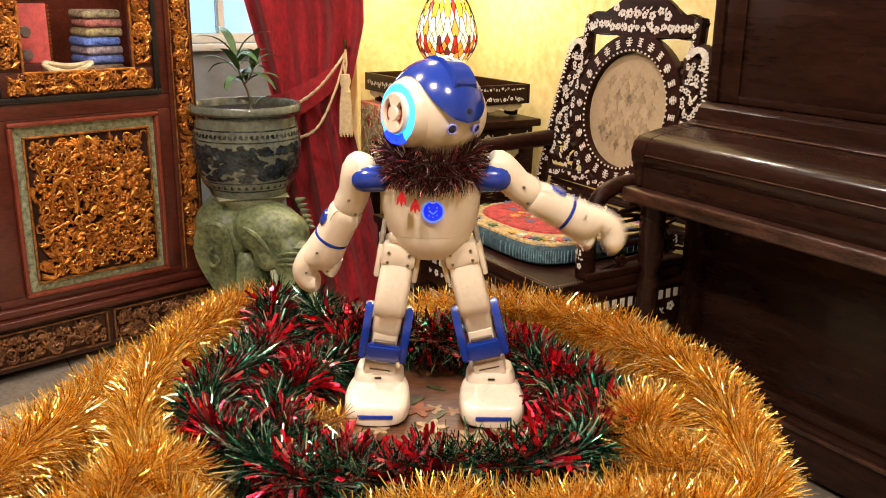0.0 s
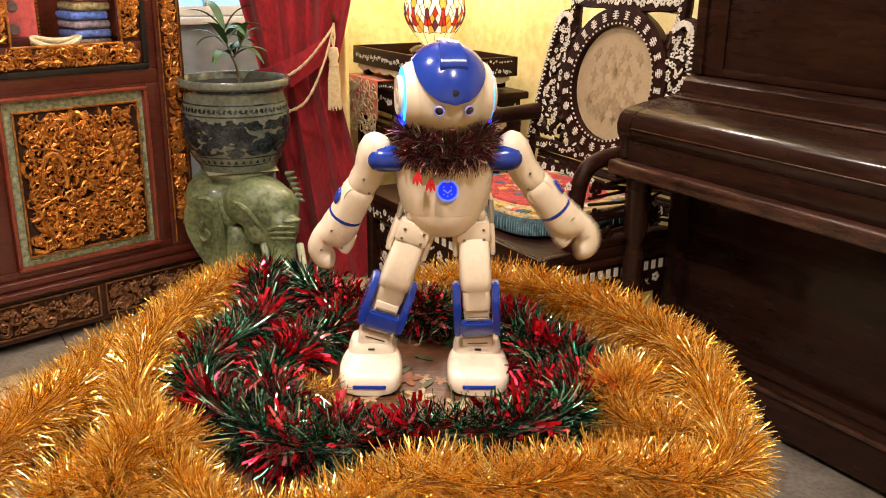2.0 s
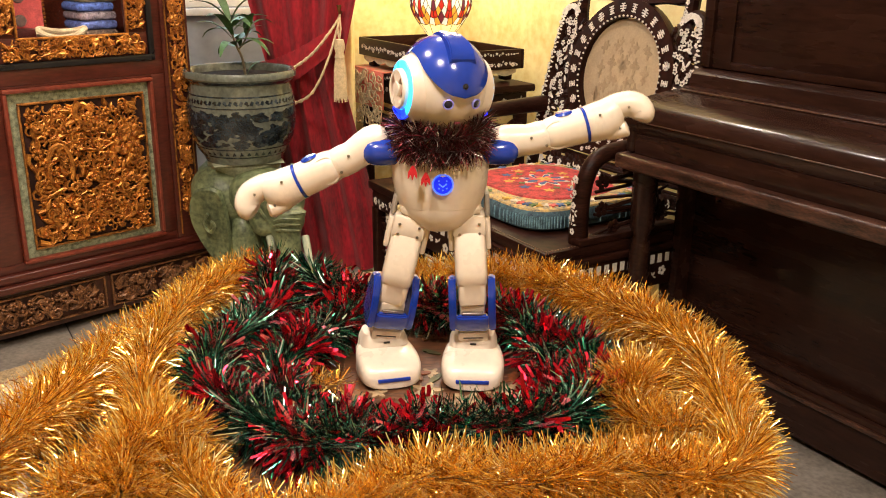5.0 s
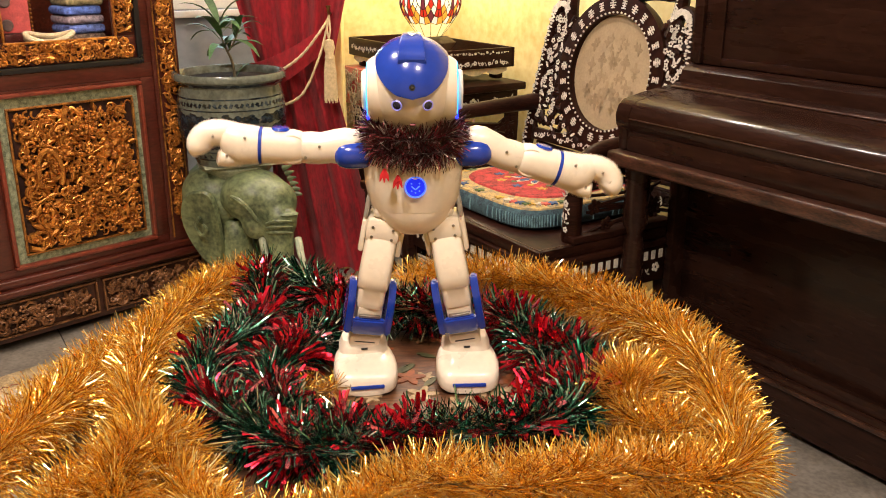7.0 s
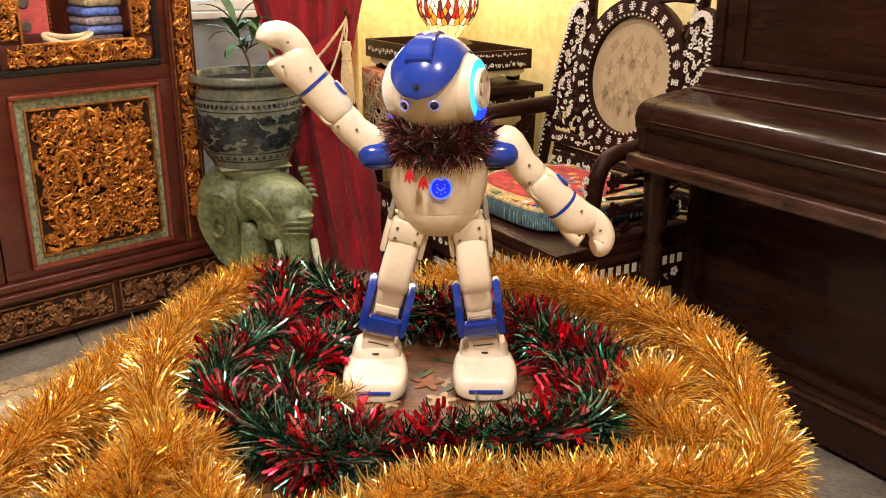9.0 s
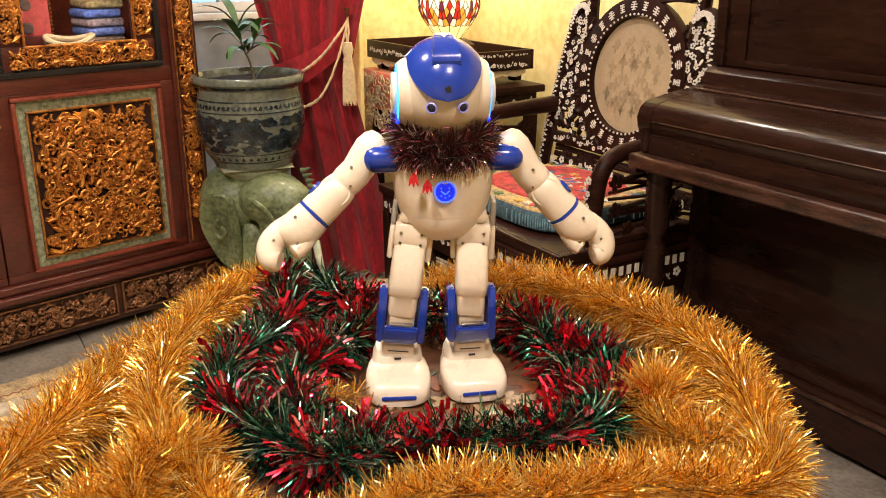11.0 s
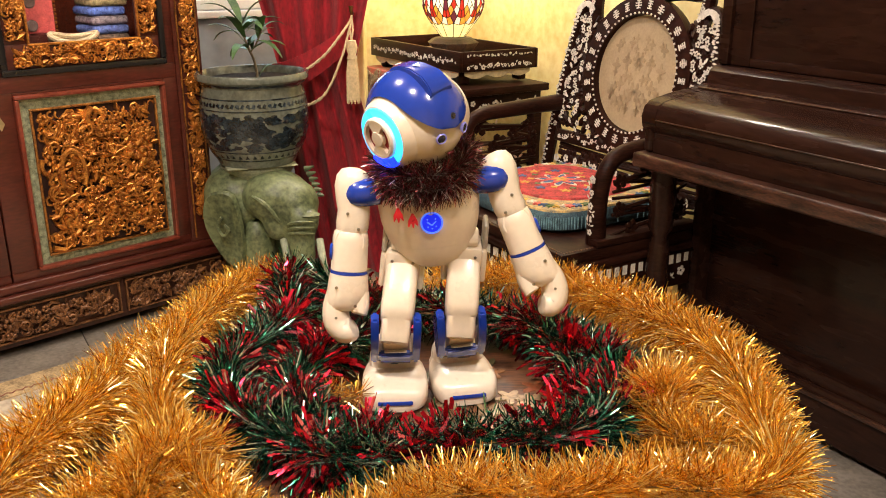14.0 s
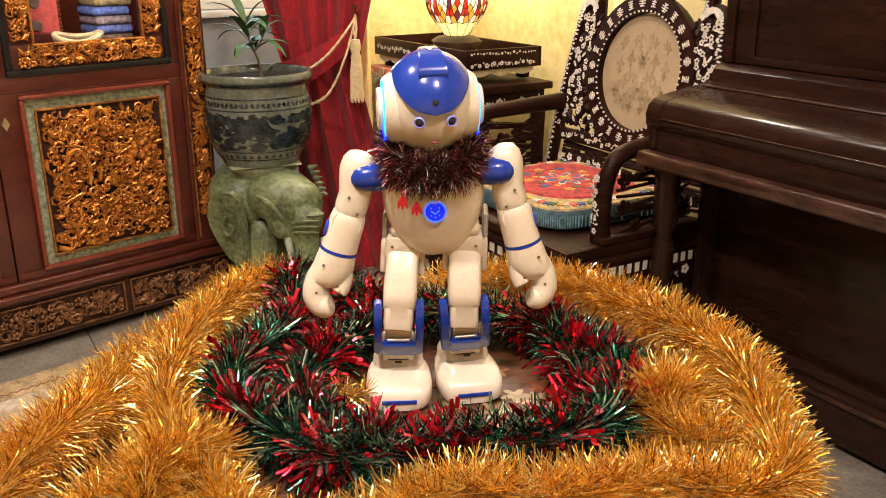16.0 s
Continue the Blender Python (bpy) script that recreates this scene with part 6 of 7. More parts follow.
def robot():
    r = thing("toy_robot", pose(0.0, 1.0, BASE), "white and blue humanoid toy robot with glowing ears and tinsel collar", "robot")
    made = {"root": r}
    # chest and belly
    chest = [(0.024, 0.0500, 0.0425), (0.034, 0.0535, 0.045), (0.050, 0.0570, 0.0475), (0.070, 0.0585, 0.048), (0.088, 0.056, 0.046), (0.102, 0.049, 0.041), (0.112, 0.036, 0.033), (0.116, 0.02, 0.02)]
    t = made["torso"] = part("torso", loft([oval(0, 0, z, a, b, 40, 2.3) for z, a, b in chest]), WHITE, r)
    belly = [(-0.010, 0.012, 0.014), (-0.007, 0.023, 0.024), (0.000, 0.034, 0.033), (0.010, 0.0425, 0.039), (0.020, 0.0482, 0.0418), (0.0238, 0.0495, 0.0423)]
    part("belly_shell", loft([oval(0, 0, z, a, b, 40, 2.3) for z, a, b in belly]), WHITE, t)
    part("pelvis_block", box(-0.046, 0.046, 0.004, 0.036, -0.012, 0.02, 0.006), GREY, t)
    e = pose(0, -0.0470, 0.057, 84, 0, 0)
    part("emblem_ring", lathe([(0.0108, 0.0), (0.0124, 0.0), (0.0124, 0.0022), (0.0108, 0.0022), (0.0108, 0.0)], 36), GLOW_PALE, t, m=e)
    part("emblem_disc", lathe([(0, 0.0018), (0.0107, 0.0018), (0.0107, 0), (0, 0)], 36), GLOW_BLUE, t, m=e)
    for x, y, w, a in ((-0.0024, -0.0008, 0.0062, -40), (0.0024, -0.0008, 0.0062, 40)):
        part("emblem_mark", box(-w / 2, w / 2, -0.0007, 0.0007, 0.0019, 0.0024), GLOW_PALE, t, m=e @ pose(x, y, 0, 0, 0, a), smooth=False)
    for x, y in ((-0.0045, 0.0042), (0.0045, 0.0042), (-0.0045, -0.0045), (0.0045, -0.0045), (0, -0.0065)):
        part("emblem_dot", lathe([(0, 0.0024), (0.0009, 0.0024), (0.0009, 0.0018), (0, 0.0018)], 10), GLOW_PALE, t, m=e @ pose(x, y, 0))
    part("neck", lathe([(0, 0.105), (0.02, 0.105), (0.017, 0.12), (0.017, 0.135), (0, 0.135)], 20), GREY, t)
    for s in (-1, 1):
        sh = [(0.040, 0.012), (0.048, 0.0145), (0.058, 0.0155), (0.070, 0.0160), (0.079, 0.0155), (0.086, 0.0130), (0.0905, 0.008), (0.092, 0.003)]
        part("shoulder", loft([[Vector((s * x, q * math.cos(a) - 0.013, SHO_H - 0.004 + q * math.sin(a))) for a in (6.283 * k / 24 for k in range(24))] for x, q in sh]), BLUE, t, "glossy blue shoulder joint")
    # tinsel collar
    ring = [Vector((0.046 * math.cos(a), 0.040 * math.sin(a) - 0.004, 0.121 - 0.012 * max(0, -math.sin(a)))) for a in (6.283 * k / 40 for k in range(41))]
    v, f = tinsel(ring, 0.025, 16000, 0.0009, 31, droop=0.35, jitter=0.6)
    co = made["collar"] = strips("tinsel_collar", v.tolist(), f.tolist(), SCARF_T, r, "dark red tinsel collar round the neck", "stuff")
    ring = [Vector((0.050 * math.cos(a), 0.045 * math.sin(a) - 0.008, 0.106 - 0.010 * max(0, -math.sin(a)))) for a in (3.3 + 2.85 * k / 30 for k in range(31))]
    v, f = tinsel(ring, 0.021, 16000, 0.0009, 33, droop=0.35, jitter=0.6)
    strips("lower_tinsel", v.tolist(), f.tolist(), SCARF_T, co, kind="stuff")
    red = mat("red_foil", (0.75, 0.03, 0.05), 0.3, 0.5, var=0.2)
    for x, z in ((-0.036, 0.082), (-0.021, 0.074)):
        bm = bmesh.new()
        for k in range(3):
            a = radians(-25 + 25 * k)
            c, q = math.sin(a), -math.cos(a)
            loft([[Vector((x, -0.058, z)), Vector((x + 0.002, -0.058, z)), Vector((x + 0.002, -0.057, z)), Vector((x, -0.057, z))], [Vector((x + 0.006 * c - 0.002, -0.060, z + 0.008 * q)), Vector((x + 0.006 * c + 0.003, -0.060, z + 0.008 * q)), Vector((x + 0.006 * c + 0.003, -0.059, z + 0.008 * q)), Vector((x + 0.006 * c - 0.002, -0.059, z + 0.008 * q))], [Vector((x + 0.012 * c, -0.060, z + 0.016 * q)), Vector((x + 0.012 * c + 0.001, -0.060, z + 0.016 * q)), Vector((x + 0.012 * c + 0.001, -0.0595, z + 0.016 * q)), Vector((x + 0.012 * c, -0.0595, z + 0.016 * q))]], bm)
        part("foil_bow", bm, red, co, "small red foil bow")
    # head, about the neck joint
    rx, ry, rz, hc = 0.0515, 0.056, 0.055, 0.043
    bm = bmesh.new()
    bmesh.ops.create_uvsphere(bm, u_segments=48, v_segments=28, radius=1.0)
    for v in bm.verts:
        v.co.x, v.co.y, v.co.z = v.co.x * rx, v.co.y * ry * (1.0 + 0.05 * v.co.y), v.co.z * rz * (1.02 if v.co.z > 0 else 0.96)
    h = made["head"] = part("head", bm, WHITE, r, m=pose(0, 0, 0))
    h.data.transform(Matrix.Translation((0, 0, hc)))
    cap = dome(rx, ry * 1.05, rz * 1.03, -3, 205, lambda u: 50 * max(0.0, 1 - (1 - min(1, u / 0.30)) ** 2.3) ** 0.5 * (1 if u < 0.4 else 1 - 0.2 * (u - 0.4)) + 0.2, n=64, k=24, grow=1.03)
    c = part("cap", cap, BLUE, h, "glossy blue helmet shell", pose(0, 0, hc))
    bm = loft([[Vector((x * w, y, z)) for x, y, z in ((-1, a, b), (1, a, b), (1.12, a + 0.005, b - 0.010), (-1.12, a + 0.005, b - 0.010))] for w, a, b in ((0.0150, -0.0470, 0.0375), (0.0149, -0.0468, 0.0392), (0.0143, -0.0420, 0.0470), (0.0135, -0.034, 0.0545), (0.0115, -0.014, 0.0605), (0.0100, 0.004, 0.0612), (0.0095, 0.020, 0.0570))])
    bmesh.ops.bevel(bm, geom=list(bm.edges), offset=0.0012, segments=2, affect="EDGES")
    part("crest_ridge", bm, BLUE, h, "raised blue crest along the helmet", pose(0, -0.002, hc))
    part("dot_mark", lathe([(0, 0.0005), (0.0035, 0.0004), (0.0036, 0), (0, 0)], 18), mat("white_mark", (0.85, 0.85, 0.85), 0.4), h, "small white dot mark", pose(0, 0.014, hc + 0.0593, -12))
    part("triangle_mark", plate([(-0.0045, 0.0035), (0.0045, 0.0035), (0, -0.004)], 0.0006), mat("white_mark", (0.85, 0.85, 0.85), 0.4), h, "small white triangle mark", pose(0, -0.0175, hc + 0.0612, -74))
    part("camera_hole", lathe([(0, 0.0010), (0.0034, 0.0009), (0.0042, 0), (0, -0.003)], 20), BLACK, h, m=pose(0, -0.0588, hc + 0.0100, 80))
    part("camera_lens", lathe([(0, 0.0012), (0.0018, 0.0006), (0.002, 0), (0, 0)], 14), mat("dark_lens", (0.02, 0.02, 0.03), 0.1, coat=1.0), h, m=pose(0, -0.0600, hc + 0.0102, 80))
    for s in (-1, 1):
        em = pose(s * 0.0172, -0.0545, hc - 0.0105, 101, 0, s * 19)
        part("eye_socket", lathe([(0.0046, 0.0006), (0.0054, 0.0012), (0.0064, 0.0), (0.0046, -0.003), (0.0046, 0.0006)], 28), EYE_SHADING, h, "pale lilac eye ring, socket shading put in as a faint glow", em)
        part("pupil", lathe([(0, 0.0012), (0.0036, 0.0010), (0.0050, 0.0), (0, -0.002)], 24), mat("dark_pupil", (0.02, 0.022, 0.05), 0.15, coat=0.8), h, m=em)
        om = pose(s * 0.0428, 0.002, hc - 0.004, 0, s * 90, 0)
        part("ear_base", lathe([(0, -0.010), (0.0395, -0.010), (0.0380, 0.001), (0.0335, 0.0078), (0, 0.0078)], 40), WHITE, h, m=om)
        part("ear_light", lathe([(0.0232, 0.0076), (0.0236, 0.0092), (0.0315, 0.0090), (0.0330, 0.0074), (0.0232, 0.0076)], 48), GLOW_CYAN, h, "glowing cyan ear ring", om)
        low = 0.0 if s > 0 else math.pi
        part("ear_light_foot", sector(0.0240, 0.0345, low - 0.65, low + 0.65, 0.0070, 0.0096), GLOW_DEEP, h, "deep blue foot of the ear ring", om)
        part("ear_cup", lathe([(0.0180, 0.0085), (0.0228, 0.008), (0.0232, 0.0125), (0.0215, 0.0150), (0.0185, 0.0150), (0.0178, 0.0120), (0.0180, 0.0085)], 40), WHITE, h, m=om)
        part("ear_recess", lathe([(0, 0.0100), (0.0182, 0.0100), (0.0182, 0.0085), (0, 0.0085)], 32), EARRED, h, "dark red ear recess", om)
        for a in (0.0, math.pi):
            part("ear_bridge", sector(0.0070, 0.0190, a - 0.62, a + 0.62, 0.0098, 0.0148), WHITE, h, m=om)
        part("ear_speaker", lathe([(0, 0.0088), (0.0088, 0.0088), (0.0092, 0.0140), (0.0080, 0.0155), (0, 0.0160)], 32), WHITE, h, m=om)
    part("mouth", box(-0.0035, 0.0035, -0.001, 0.001, -0.0012, 0.0012, 0.0006), mat("dark_mouth", (0.2, 0.02, 0.03), 0.5), h, m=pose(0.0, -0.0445, hc - 0.0345, -38))
    # arms: each hangs along -z from its joint
    for side, s in (("l", -1), ("r", 1)):
        a = part("upper_arm", loft([oval(s * o, 0, z, p, q, 24, 2.2) for z, p, q, o in ((0.020, 0.007, 0.009, 0.006), (0.0175, 0.014, 0.015, 0.006), (0.010, 0.0195, 0.0195, 0.005), (-0.002, 0.0215, 0.0205, 0.004), (-0.016, 0.0195, 0.020, 0.003), (-0.030, 0.0185, 0.0195, 0.0), (-0.042, 0.0188, 0.0192, 0), (-0.050, 0.0180, 0.0182, 0), (-0.058, 0.015, 0.015, 0), (-0.064, 0.008, 0.008, 0))]), WHITE, r)
        part("elbow_joint", sweep([(0, -0.0150, -UPPER), (0, 0.0150, -UPPER)], 0.0166, 24), WHITE, a)
        bolts(a, ((s * 0.006, -0.0198, -0.030), (-s * 0.008, -0.0188, -0.046)))
        made["upper_" + side] = a
        b = part("forearm", loft([oval(s * max(0.0, min(0.007, (-0.062 - z) * 0.35)), 0, z, p, q, 24, 2.2) for z, p, q in ((0.017, 0.008, 0.008), (0.015, 0.0145, 0.0145), (0.010, 0.0188, 0.0188), (0.002, 0.0203, 0.0203), (-0.010, 0.0204, 0.0204), (-0.022, 0.0208, 0.0208), (-0.0335, 0.0210, 0.0210), (-0.0340, 0.0200, 0.0200), (-0.0375, 0.0200, 0.0200), (-0.0380, 0.0215, 0.0213), (-0.050, 0.0230, 0.0222), (-0.060, 0.0238, 0.0222), (-0.070, 0.0228, 0.0212), (-0.078, 0.0190, 0.0180), (-0.082, 0.012, 0.012))]), WHITE, r)
        part("band", lathe([(0.0202, -0.0340), (0.0218, -0.0342), (0.0218, -0.0375), (0.0202, -0.0377)], 32), BLUE, b, "thin blue wrist band")
        part("elbow_disc", lathe([(0, 0.004), (0.009, 0.003), (0.0115, 0.0), (0, -0.002)], 24), BLUE, b, "blue elbow disc", pose(s * 0.0195, 0, -0.014, 0, s * 90, 0))
        finger = smooth_path([(s * 0.0095, -0.001, -0.062), (s * 0.0125, -0.002, -0.080), (s * 0.0100, -0.003, -0.096), (s * 0.000, -0.006, -0.1045), (-s * 0.0095, -0.009, -0.1000)], 20)
        part("finger_hook", sweep(finger, [0.0146 + 0.001 * math.sin(i / 19 * 3.14) - 0.0040 * max(0, (i - 15) / 4) ** 2 for i in range(20)], 16), WHITE, b)
        thumb = smooth_path([(-s * 0.0135, -0.004, -0.060), (-s * 0.0155, -0.007, -0.074), (-s * 0.0140, -0.010, -0.084)], 10)
        part("thumb", sweep(thumb, [0.0112 - 0.0002 * i for i in range(9)] + [0.007], 14), WHITE, b)
        bolts(b, ((s * 0.012, -0.0218, -0.052), (s * 0.011, -0.0170, -0.088), (-s * 0.010, -0.0215, -0.072)))
        made["fore_" + side] = b
        # legs
        th = part("thigh", loft([oval(0, oy, z, p, q, 28, 4.5) for z, p, q, oy in ((0.012, 0.012, 0.012, 0), (0.009, 0.0165, 0.015, 0), (-0.004, 0.0185, 0.018, -0.001), (-0.020, 0.0190, 0.020, -0.003), (-0.045, 0.0195, 0.0215, -0.005), (-0.066, 0.0195, 0.0210, -0.005), (-0.078, 0.0185, 0.0185, -0.003), (-0.080, 0.0172, 0.017, -0.002), (-0.096, 0.0172, 0.015, 0.0), (-0.104, 0.0160, 0.011, 0.001))]), WHITE, r)
        made["thigh_" + side] = th
        hp = part("hip_bracket", box(-0.0205, 0.0205, -0.026, 0.022, -0.016, 0.012, 0.005), WHITE, r)
        part("hip_cap", box(-0.016, 0.016, -0.024, 0.015, 0.0122, 0.026, 0.006), WHITE, hp)
        for q in (-1, 1):
            part("hip_ear", box(q * 0.0225 - 0.0035, q * 0.0225 + 0.0035, -0.018, 0.018, -0.034, 0.006, 0.003), WHITE, hp)
        part("hip_plate", box(s * 0.023 - 0.003, s * 0.023 + 0.003, -0.012, 0.026, 0.0062, 0.036, 0.003), GREY, hp, "grey hip plate")
        bolts(hp, ((-0.012, -0.0266, 0.002), (0.012, -0.0266, 0.002), (-0.012, -0.0266, -0.010), (0.012, -0.0266, -0.010)))
        made["hip_" + side] = hp
        bm = bmesh.new()
        for q in (-1, 1):
            side_pts = [(-0.014, 0.008), (0.0, 0.0205), (0.012, 0.016), (0.018, 0.002), (0.020, -0.020), (0.018, -0.048), (-0.012, -0.052), (-0.026, -0.045), (-0.025, -0.025), (-0.020, -0.006)]
            loft([[Vector((q * x, y, z)) for y, z in side_pts] for x in (0.0195, 0.0285)], bm)
        loft([[Vector((x, y, z)) for y, z in ((-0.0265, -0.022), (-0.0285, -0.034), (-0.0265, -0.046), (-0.018, -0.048), (-0.018, -0.022))] for x in (-0.0194, 0.0194)], bm)
        bmesh.ops.bevel(bm, geom=list(bm.edges), offset=0.0022, segments=2, affect="EDGES")
        sn = part("shin", bm, BLUE, r, "glossy blue shin guard")
        part("shin_core", box(-0.0155, 0.0155, -0.0175, 0.014, -0.070, -0.010, 0.004), WHITE, sn)
        part("knee_pin", box(-0.013, 0.013, -0.0235, -0.019, -0.021, -0.0175, 0.001), SCREW, sn)
        part("ankle_block", box(-0.0195, 0.0195, -0.021, 0.017, -0.078, -0.0535, 0.004), WHITE, sn)
        part("ankle_groove", box(-0.0125, 0.0125, -0.0217, -0.0207, -0.0625, -0.0612), BLACK, sn, smooth=False)
        made["shin_" + side] = sn
        secs = []
        for y, w, z1 in ((-0.060, 0.020, 0.012), (-0.058, 0.029, 0.019), (-0.052, 0.035, 0.026), (-0.040, 0.0385, 0.031), (-0.024, 0.0395, 0.034), (-0.008, 0.0385, 0.036), (0.008, 0.036, 0.037), (0.022, 0.033, 0.034), (0.034, 0.027, 0.026), (0.040, 0.016, 0.016)):
            ring = []
            for k in range(28):
                a = 6.283 * k / 28
                cx, sx = math.cos(a), math.sin(a)
                ring.append(Vector((w * math.copysign(abs(cx) ** 0.55, cx), y, z1 * 0.5 + z1 * 0.5 * math.copysign(abs(sx) ** (0.62 if sx > 0 else 0.35), sx))))
            secs.append(ring)
        ft = part("foot", loft(secs), WHITE, r)
        part("sole", loft([oval(0, -0.010, z, 0.037, 0.049, 32, 3) for z in (0.0, 0.0025)]), GREY, ft, m=pose(0, 0, -0.0005))
        part("toe_stripe", box(-0.0205, 0.0205, -0.0612, -0.0575, 0.0085, 0.0135, 0.0015), BLUE, ft, "blue toe stripe", pose(0, -0.0002, 0))
        part("ankle_collar", loft([oval(0, 0.010, z, a, b, 28, 3.5) for z, a, b in ((0.030, 0.031, 0.026), (0.040, 0.030, 0.025), (0.050, 0.026, 0.021), (0.052, 0.022, 0.018))]), WHITE, ft)
        part("collar_notch", box(-0.004, 0.004, -0.0158, -0.0140, 0.0405, 0.0425), BLACK, ft, smooth=False)
        made["foot_" + side] = ft
    return made


ROBOT = robot()

# ---- how the robot moves ----
# seconds; pelvis x, y, height over the table; forward bow and sideways lean in degrees
BODY = [
    (0, -0.0016, 1.0154, 0.2005, 0, 0),
    (0.5, 0.0182, 1.0156, 0.1987, 0, 0),
    (1, 0.0108, 1.0156, 0.1978, 0, 0),
    (1.5, 0.0085, 1.0145, 0.1972, 0, 0),
    (2, 0.0308, 1.0145, 0.1976, 0, 0),
    (2.5, 0.0144, 1.0199, 0.1969, 0, 0),
    (3, 0.0143, 1.0165, 0.1983, 0, 0),
    (3.5, 0.0169, 1.0182, 0.1983, 0, 0),
    (4, 0.014, 1.0158, 0.1967, 0, 0),
    (6.5, 0.0163, 1.0156, 0.1979, 0, 0),
    (7, -0.0072, 1.013, 0.198, 0, 0),
    (7.5, -0.0201, 1.0128, 0.1995, 0, 0),
    (8, -0.0008, 1.0101, 0.2008, 0, 0),
    (8.5, -0.0225, 1.0092, 0.1985, 0, 0),
    (9, -0.0017, 1.0117, 0.2003, 0, 0),
    (11.5, -0.0004, 1.0058, 0.1986, 0, 0),
    (12, -0.0015, 1.0043, 0.1969, 0, 0),
    (12.5, -0.0132, 0.9999, 0.1946, 0, 0),
    (13, -0.0265, 0.9998, 0.1972, 0, 0),
    (13.5, -0.0204, 1.0038, 0.201, 3, -1.5),
    (14, -0.0154, 0.9908, 0.1727, 5, -5.5),
    (14.5, -0.0214, 0.9938, 0.1844, 7, -3),
    (15, -0.0233, 0.9934, 0.1748, 7, -3),
    (15.5, -0.0218, 0.9925, 0.1794, 7, -3),
    (16, -0.0208, 0.9938, 0.1862, 7, -2),
]
# seconds; turn, nod and tilt of the head
HEAD = [(0, 34, 5, 4), (0.5, 50, 4, 4), (1, 6, 4, 0), (1.5, 0, 6, 0), (2, 6, 4, 0), (2.5, 32, 4, 3), (3, 35, 4, 3), (3.5, 5, 0, 0), (4, 2, 4, 0), (5, 20, 4, 2), (6.5, 40, 4, 3), (7, -3, 3, 0), (7.5, -20, 4, -2), (8, -2, 2, 0), (8.5, 36, 4, 3), (9, -23, 4, -3), (10, 0, 4, 0), (11.5, 3, 2, 0), (12, 4, 2, 0), (12.5, 4, 3, 0), (13, 5, 3, 0), (13.5, 15, 3, -6), (14, 40, 0, -6), (14.5, 8, -6, 2), (15, 9, -5, 2), (15.5, 7, -7, 1), (16, 4, -6, 1)]
# seconds; how far the arm is raised sideways, swung forward, and bent at the elbow
ARM_L = [(0, 22, -20, 4), (0.5, 26, -22, 0), (1, 24, -22, 0), (1.5, 25, -22, 0), (2, 25, -20, 0), (2.5, 36, -12, 4), (3, 44, -8, 4), (3.5, 89, 0, 0), (4, 106, 0, 0), (4.2, 108, 0, 0), (5.2, 60, 0, 0), (6.3, 72, 0, 0), (6.5, 43, 0, 4), (6.7, 42, 0, 4), (7, 94, 0, 0), (7.2, 107, 0, 0), (7.5, 107, 0, 0), (7.8, 91, 0, 0), (8, 90, 0, 0), (8.5, 119, 0, 0), (8.7, 121, 0, 0), (9, 141, 0, 0), (9.2, 141, 0, 0), (10.2, 70, 0, 0), (11.3, 40, 20, 0)]
ARM_L += [(11.5, -2, 62, 2), (12.1, -2, 62, 2), (12.5, 53, 0, 0), (12.75, 91, 0, 0), (12.9, 88, 0, 0), (13, 70, 0, 0), (13.1, 50, -6, 0), (13.5, 33, -14, 0), (14, 14, 14, -4), (14.5, 16, 10, 0), (15, 16, 12, 0), (15.5, 16, 10, 0), (16, 20, 8, 0)]
ARM_R = [(0, 57, -8, 4), (0.2, 10, -20, 0), (0.5, 7, -22, 0), (1, 7, -22, 0), (1.5, 8, -22, 0), (1.8, 8, -20, 0), (2, 39, -12, 0), (2.2, 85, 0, 0), (2.5, 143, 0, 0), (2.8, 122, 0, 0), (3, 117, 0, 0), (3.5, 90, 0, 0), (4, 68, 0, 0), (4.2, 62, 0, 0), (5.2, 110, 0, 0), (6.3, 107, 0, 0), (6.5, 117, 0, 0), (6.7, 117, 0, 0), (7, 74, 0, 0), (7.2, 60, 0, 0), (7.5, 66, 0, 0), (7.8, 90, 0, 0), (8, 95, 0, 0)]
ARM_R += [(8.5, 59, 0, 0), (9, 45, 0, 0), (9.2, 44, 0, 0), (10.2, 60, 0, 0), (11.3, 38, 0, 0), (11.5, 5, 0, 0), (11.8, 5, 10, 0), (12, 11, 60, 0), (12.15, 20, 57, 0), (12.5, 57, 0, 0), (12.75, 95, 0, 0), (12.9, 92, 0, 0), (13, 76, 0, 0), (13.1, 54, -6, 0), (13.5, 24, -18, 0), (14, 17, 14, 0), (14.5, 16, 10, 0), (15, 17, 12, 0), (15.5, 17, 10, 0), (16, 14, 8, 0)]
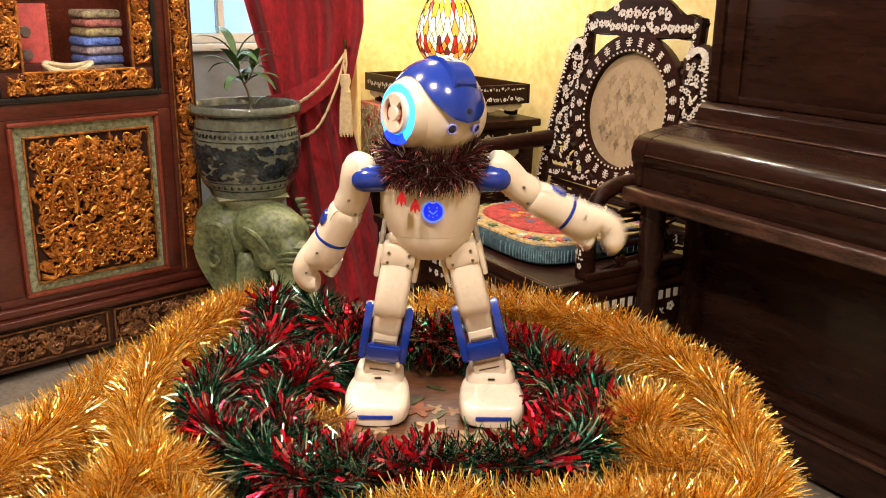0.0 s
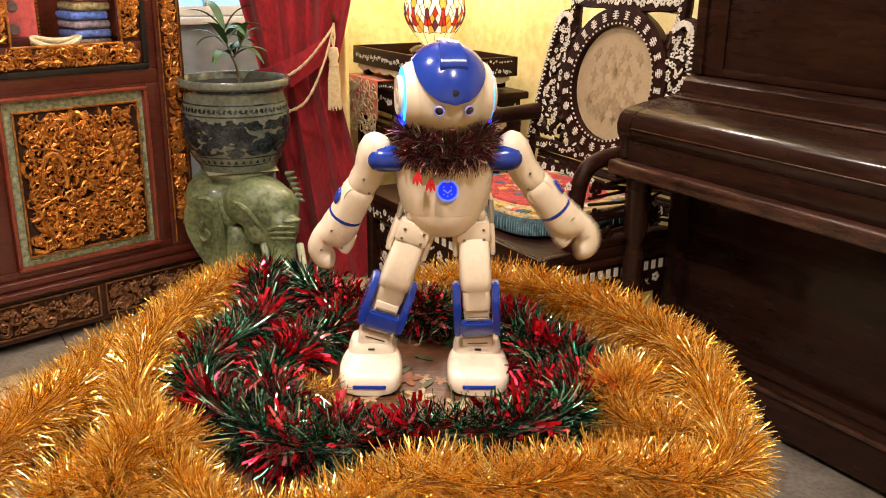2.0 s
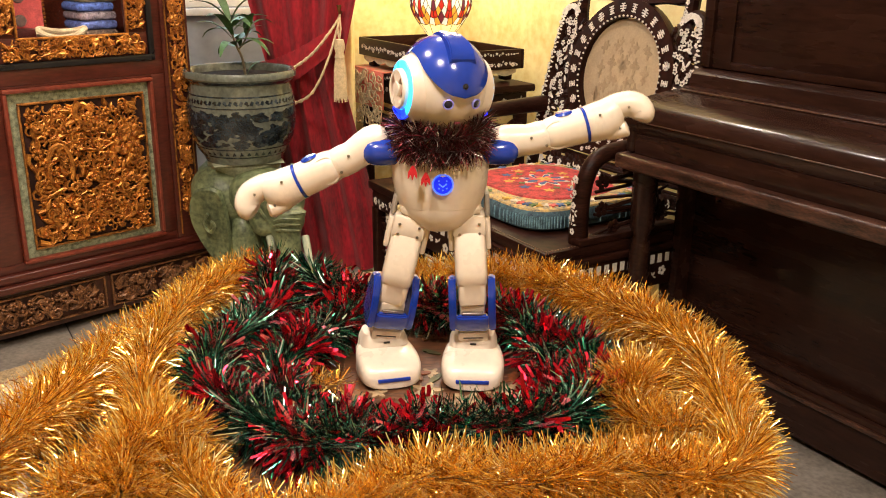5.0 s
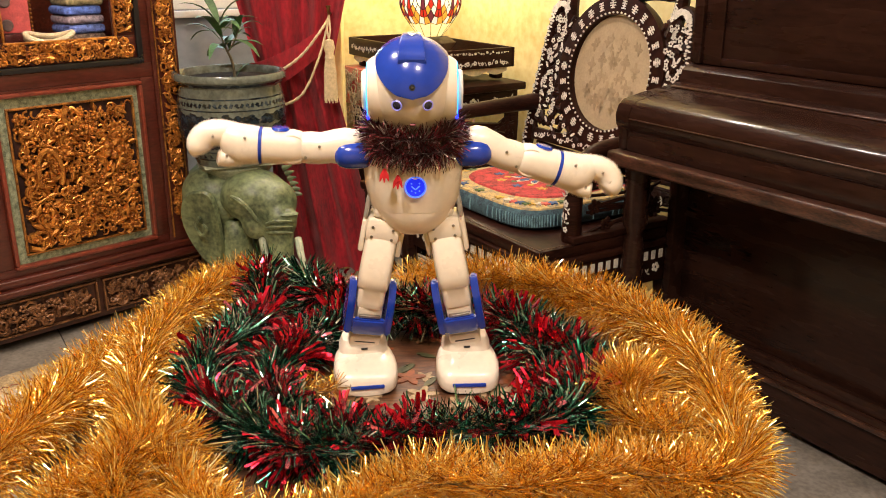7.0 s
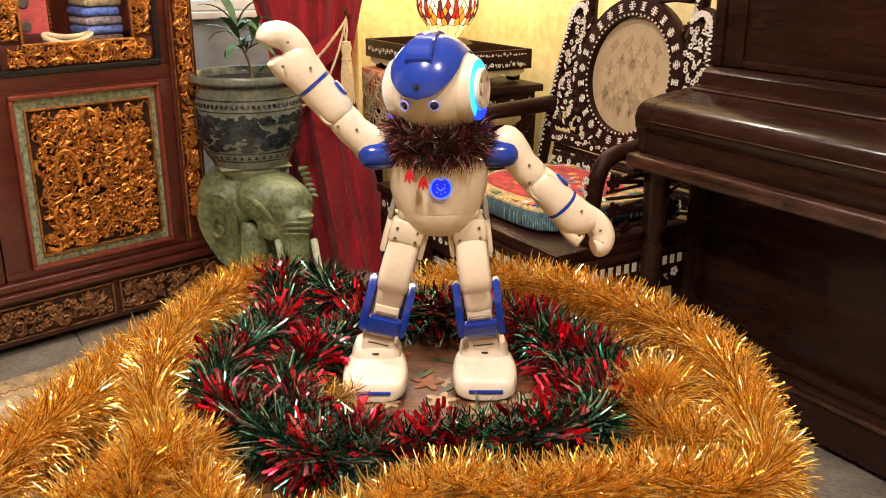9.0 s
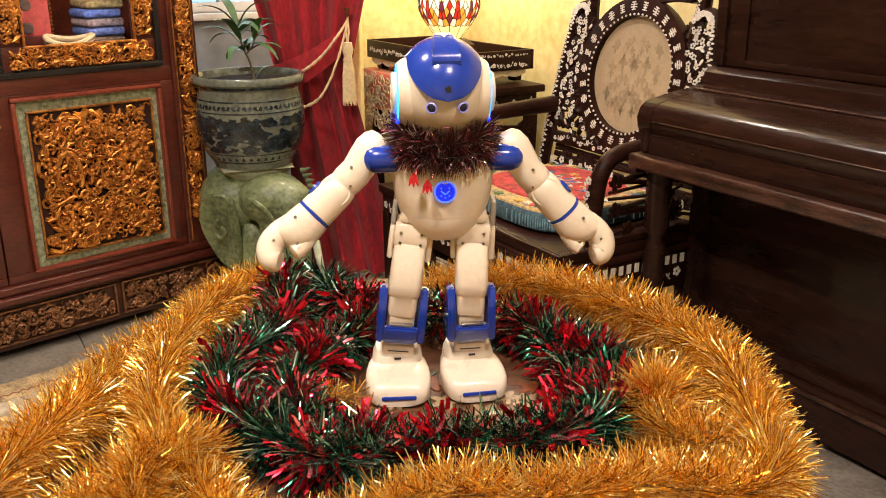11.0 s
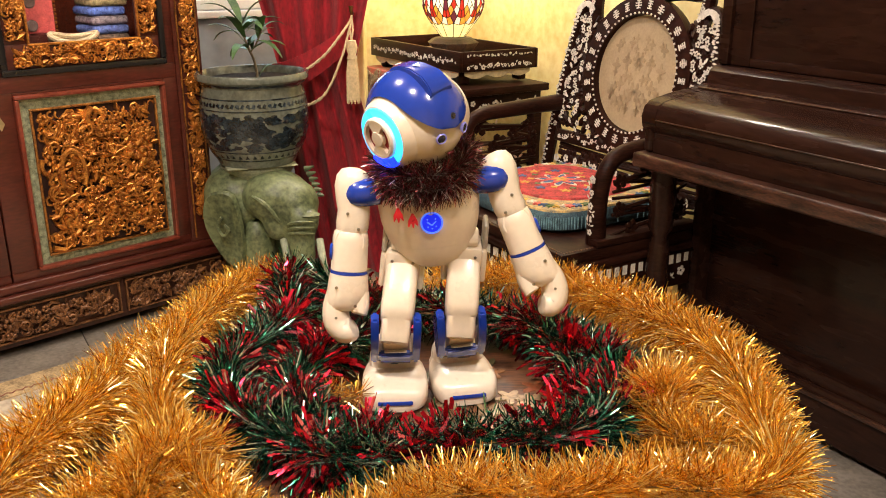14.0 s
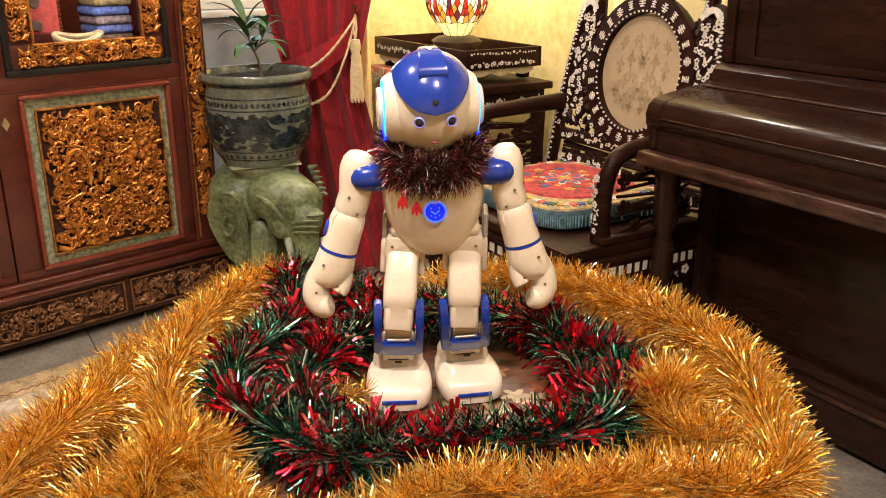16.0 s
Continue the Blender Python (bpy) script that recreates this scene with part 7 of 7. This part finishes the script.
# seconds; a foot's x, y and turn
FOOT_L = [
    (0, -0.0637, 1.0097, 0),
    (0.5, -0.0638, 1.0087, 0),
    (1, -0.0621, 1.009, 0),
    (1.5, -0.0604, 1.0078, 0),
    (2, -0.0588, 1.0078, 0),
    (2.5, -0.0411, 1.006, 4),
    (3, -0.0429, 1.008, 4),
    (3.5, -0.039, 1.0036, 4),
    (4, -0.0498, 1.0112, 10),
    (6.5, -0.0602, 1.0102, 24),
    (7, -0.0717, 1.0048, 8),
    (7.5, -0.077, 1.0047, 8),
    (8, -0.0768, 0.9996, 0),
    (8.5, -0.0776, 0.9999, 0),
    (9, -0.0785, 1.0034, 0),
    (11.5, -0.054, 0.9937, 5),
    (12, -0.0542, 0.9931, 5),
    (12.5, -0.0927, 0.9824, 14),
    (13, -0.1169, 0.9792, 14),
    (13.5, -0.0733, 0.9834, 5),
    (14, -0.0637, 0.9803, 4),
    (14.5, -0.0655, 0.9812, 4),
    (15, -0.0659, 0.981, 4),
    (15.5, -0.0656, 0.9806, 4),
    (16, -0.0658, 0.9807, 4),
]
FOOT_R = [
    (0, 0.0745, 1.009, 0),
    (0.5, 0.0732, 1.0104, 0),
    (1, 0.0717, 1.0103, 0),
    (1.5, 0.0724, 1.0092, 0),
    (2, 0.0754, 1.0092, 0),
    (2.5, 0.0690, 1.0218, -16),
    (3, 0.0655, 1.013, -12),
    (3.5, 0.0715, 1.0207, -16),
    (4, 0.0600, 1.0083, -4),
    (6.5, 0.0591, 1.0089, 0),
    (7, 0.0574, 1.0093, 2),
    (7.5, 0.0539, 1.009, 2),
    (8, 0.0574, 1.0086, 0),
    (8.5, 0.0569, 1.0064, 0),
    (9, 0.0551, 1.0079, 0),
    (11.5, 0.0294, 1.0059, 12),
    (12, 0.0289, 1.0035, 12),
    (12.5, 0.0357, 1.0054, 12),
    (13, 0.0406, 1.0085, 12),
    (13.5, 0.0158, 1.0002, 12),
    (14, 0.014, 0.9973, 12),
    (14.5, 0.0128, 0.9983, 12),
    (15, 0.0112, 0.9979, 12),
    (15.5, 0.0118, 0.9964, 12),
    (16, 0.0142, 0.9989, 12),
]


def between(rows, t):
    """A row of a table at t, eased from key to key."""
    if t <= rows[0][0]:
        return rows[0][1:]
    for a, b in zip(rows, rows[1:]):
        if t <= b[0]:
            f = (t - a[0]) / (b[0] - a[0])
            f = f * f * (3 - 2 * f)
            return [p + (q - p) * f for p, q in zip(a[1:], b[1:])]
    return rows[-1][1:]


def motions():
    steps = [0.1 * k for k in range(161)]
    rows = {k: [] for k in ROBOT}
    for t in steps:
        x, y, z, bow, lean = between(BODY, t)
        root = pose(x, y, BASE)
        inv = root.inverted()
        body = pose(x, y, BASE + z, bow, lean, 4)
        world = {"root": root, "torso": body, "collar": body}
        turn, nod, tilt = between(HEAD, t)
        world["head"] = body @ pose(0, 0, NECK_H) @ pose(0, 0, 0, 0, 0, turn) @ pose(0, 0, 0, nod, 0, 0) @ pose(0, 0, 0, 0, tilt, 0)
        for side, s, arm, foot in (("l", -1, ARM_L, FOOT_L), ("r", 1, ARM_R, FOOT_R)):
            up, swing, bend = between(arm, t)
            sh = body @ pose(s * SHO_W, 0, SHO_H) @ pose(0, 0, 0, -swing, 0, 0) @ pose(0, 0, 0, 0, -s * up, 0)
            world["upper_" + side] = sh
            world["fore_" + side] = sh @ pose(0, 0, -UPPER, -0.62 * max(0.0, swing - 14), -s * bend, 0)
            fx, fy, fturn = between(foot, t)
            fm = pose(fx, fy, BASE + 0.0005, 0, 0, fturn)
            world["foot_" + side] = fm
            hip = body @ Vector((s * HIP_W, 0, 0))
            ank = fm @ Vector((0, 0.010, ANKLE))
            d = ank - hip
            ln = min(d.length, THIGH + SHIN - 0.001)
            ca = (THIGH ** 2 + ln ** 2 - SHIN ** 2) / (2 * THIGH * ln)
            sw = math.degrees(math.acos(max(-1, min(1, ca))))
            down = d.normalized()
            side_x = Vector((1, 0, 0)) - down * down.x
            side_x.normalize()
            zax = -down
            yax = zax.cross(side_x)
            leg = Matrix((side_x, yax, zax)).transposed().to_4x4()
            hipm = Matrix.Translation(hip) @ leg
            world["hip_" + side] = hipm
            th = hipm @ pose(0, 0, 0, -sw, 0, 0)
            world["thigh_" + side] = th
            knee = th @ Vector((0, 0, -THIGH))
            dz = (knee - ank).normalized()
            sx = Vector((1, 0, 0)) - dz * dz.x
            sx.normalize()
            world["shin_" + side] = Matrix.Translation(knee) @ Matrix((sx, dz.cross(sx), dz)).transposed().to_4x4() @ pose(0, 0, 0, 0, 0, fturn * 0.6)
        for k, m in world.items():
            rows[k].append((t, m if k == "root" else inv @ m))
    for k, ob in ROBOT.items():
        walk(ob, rows[k])


motions()
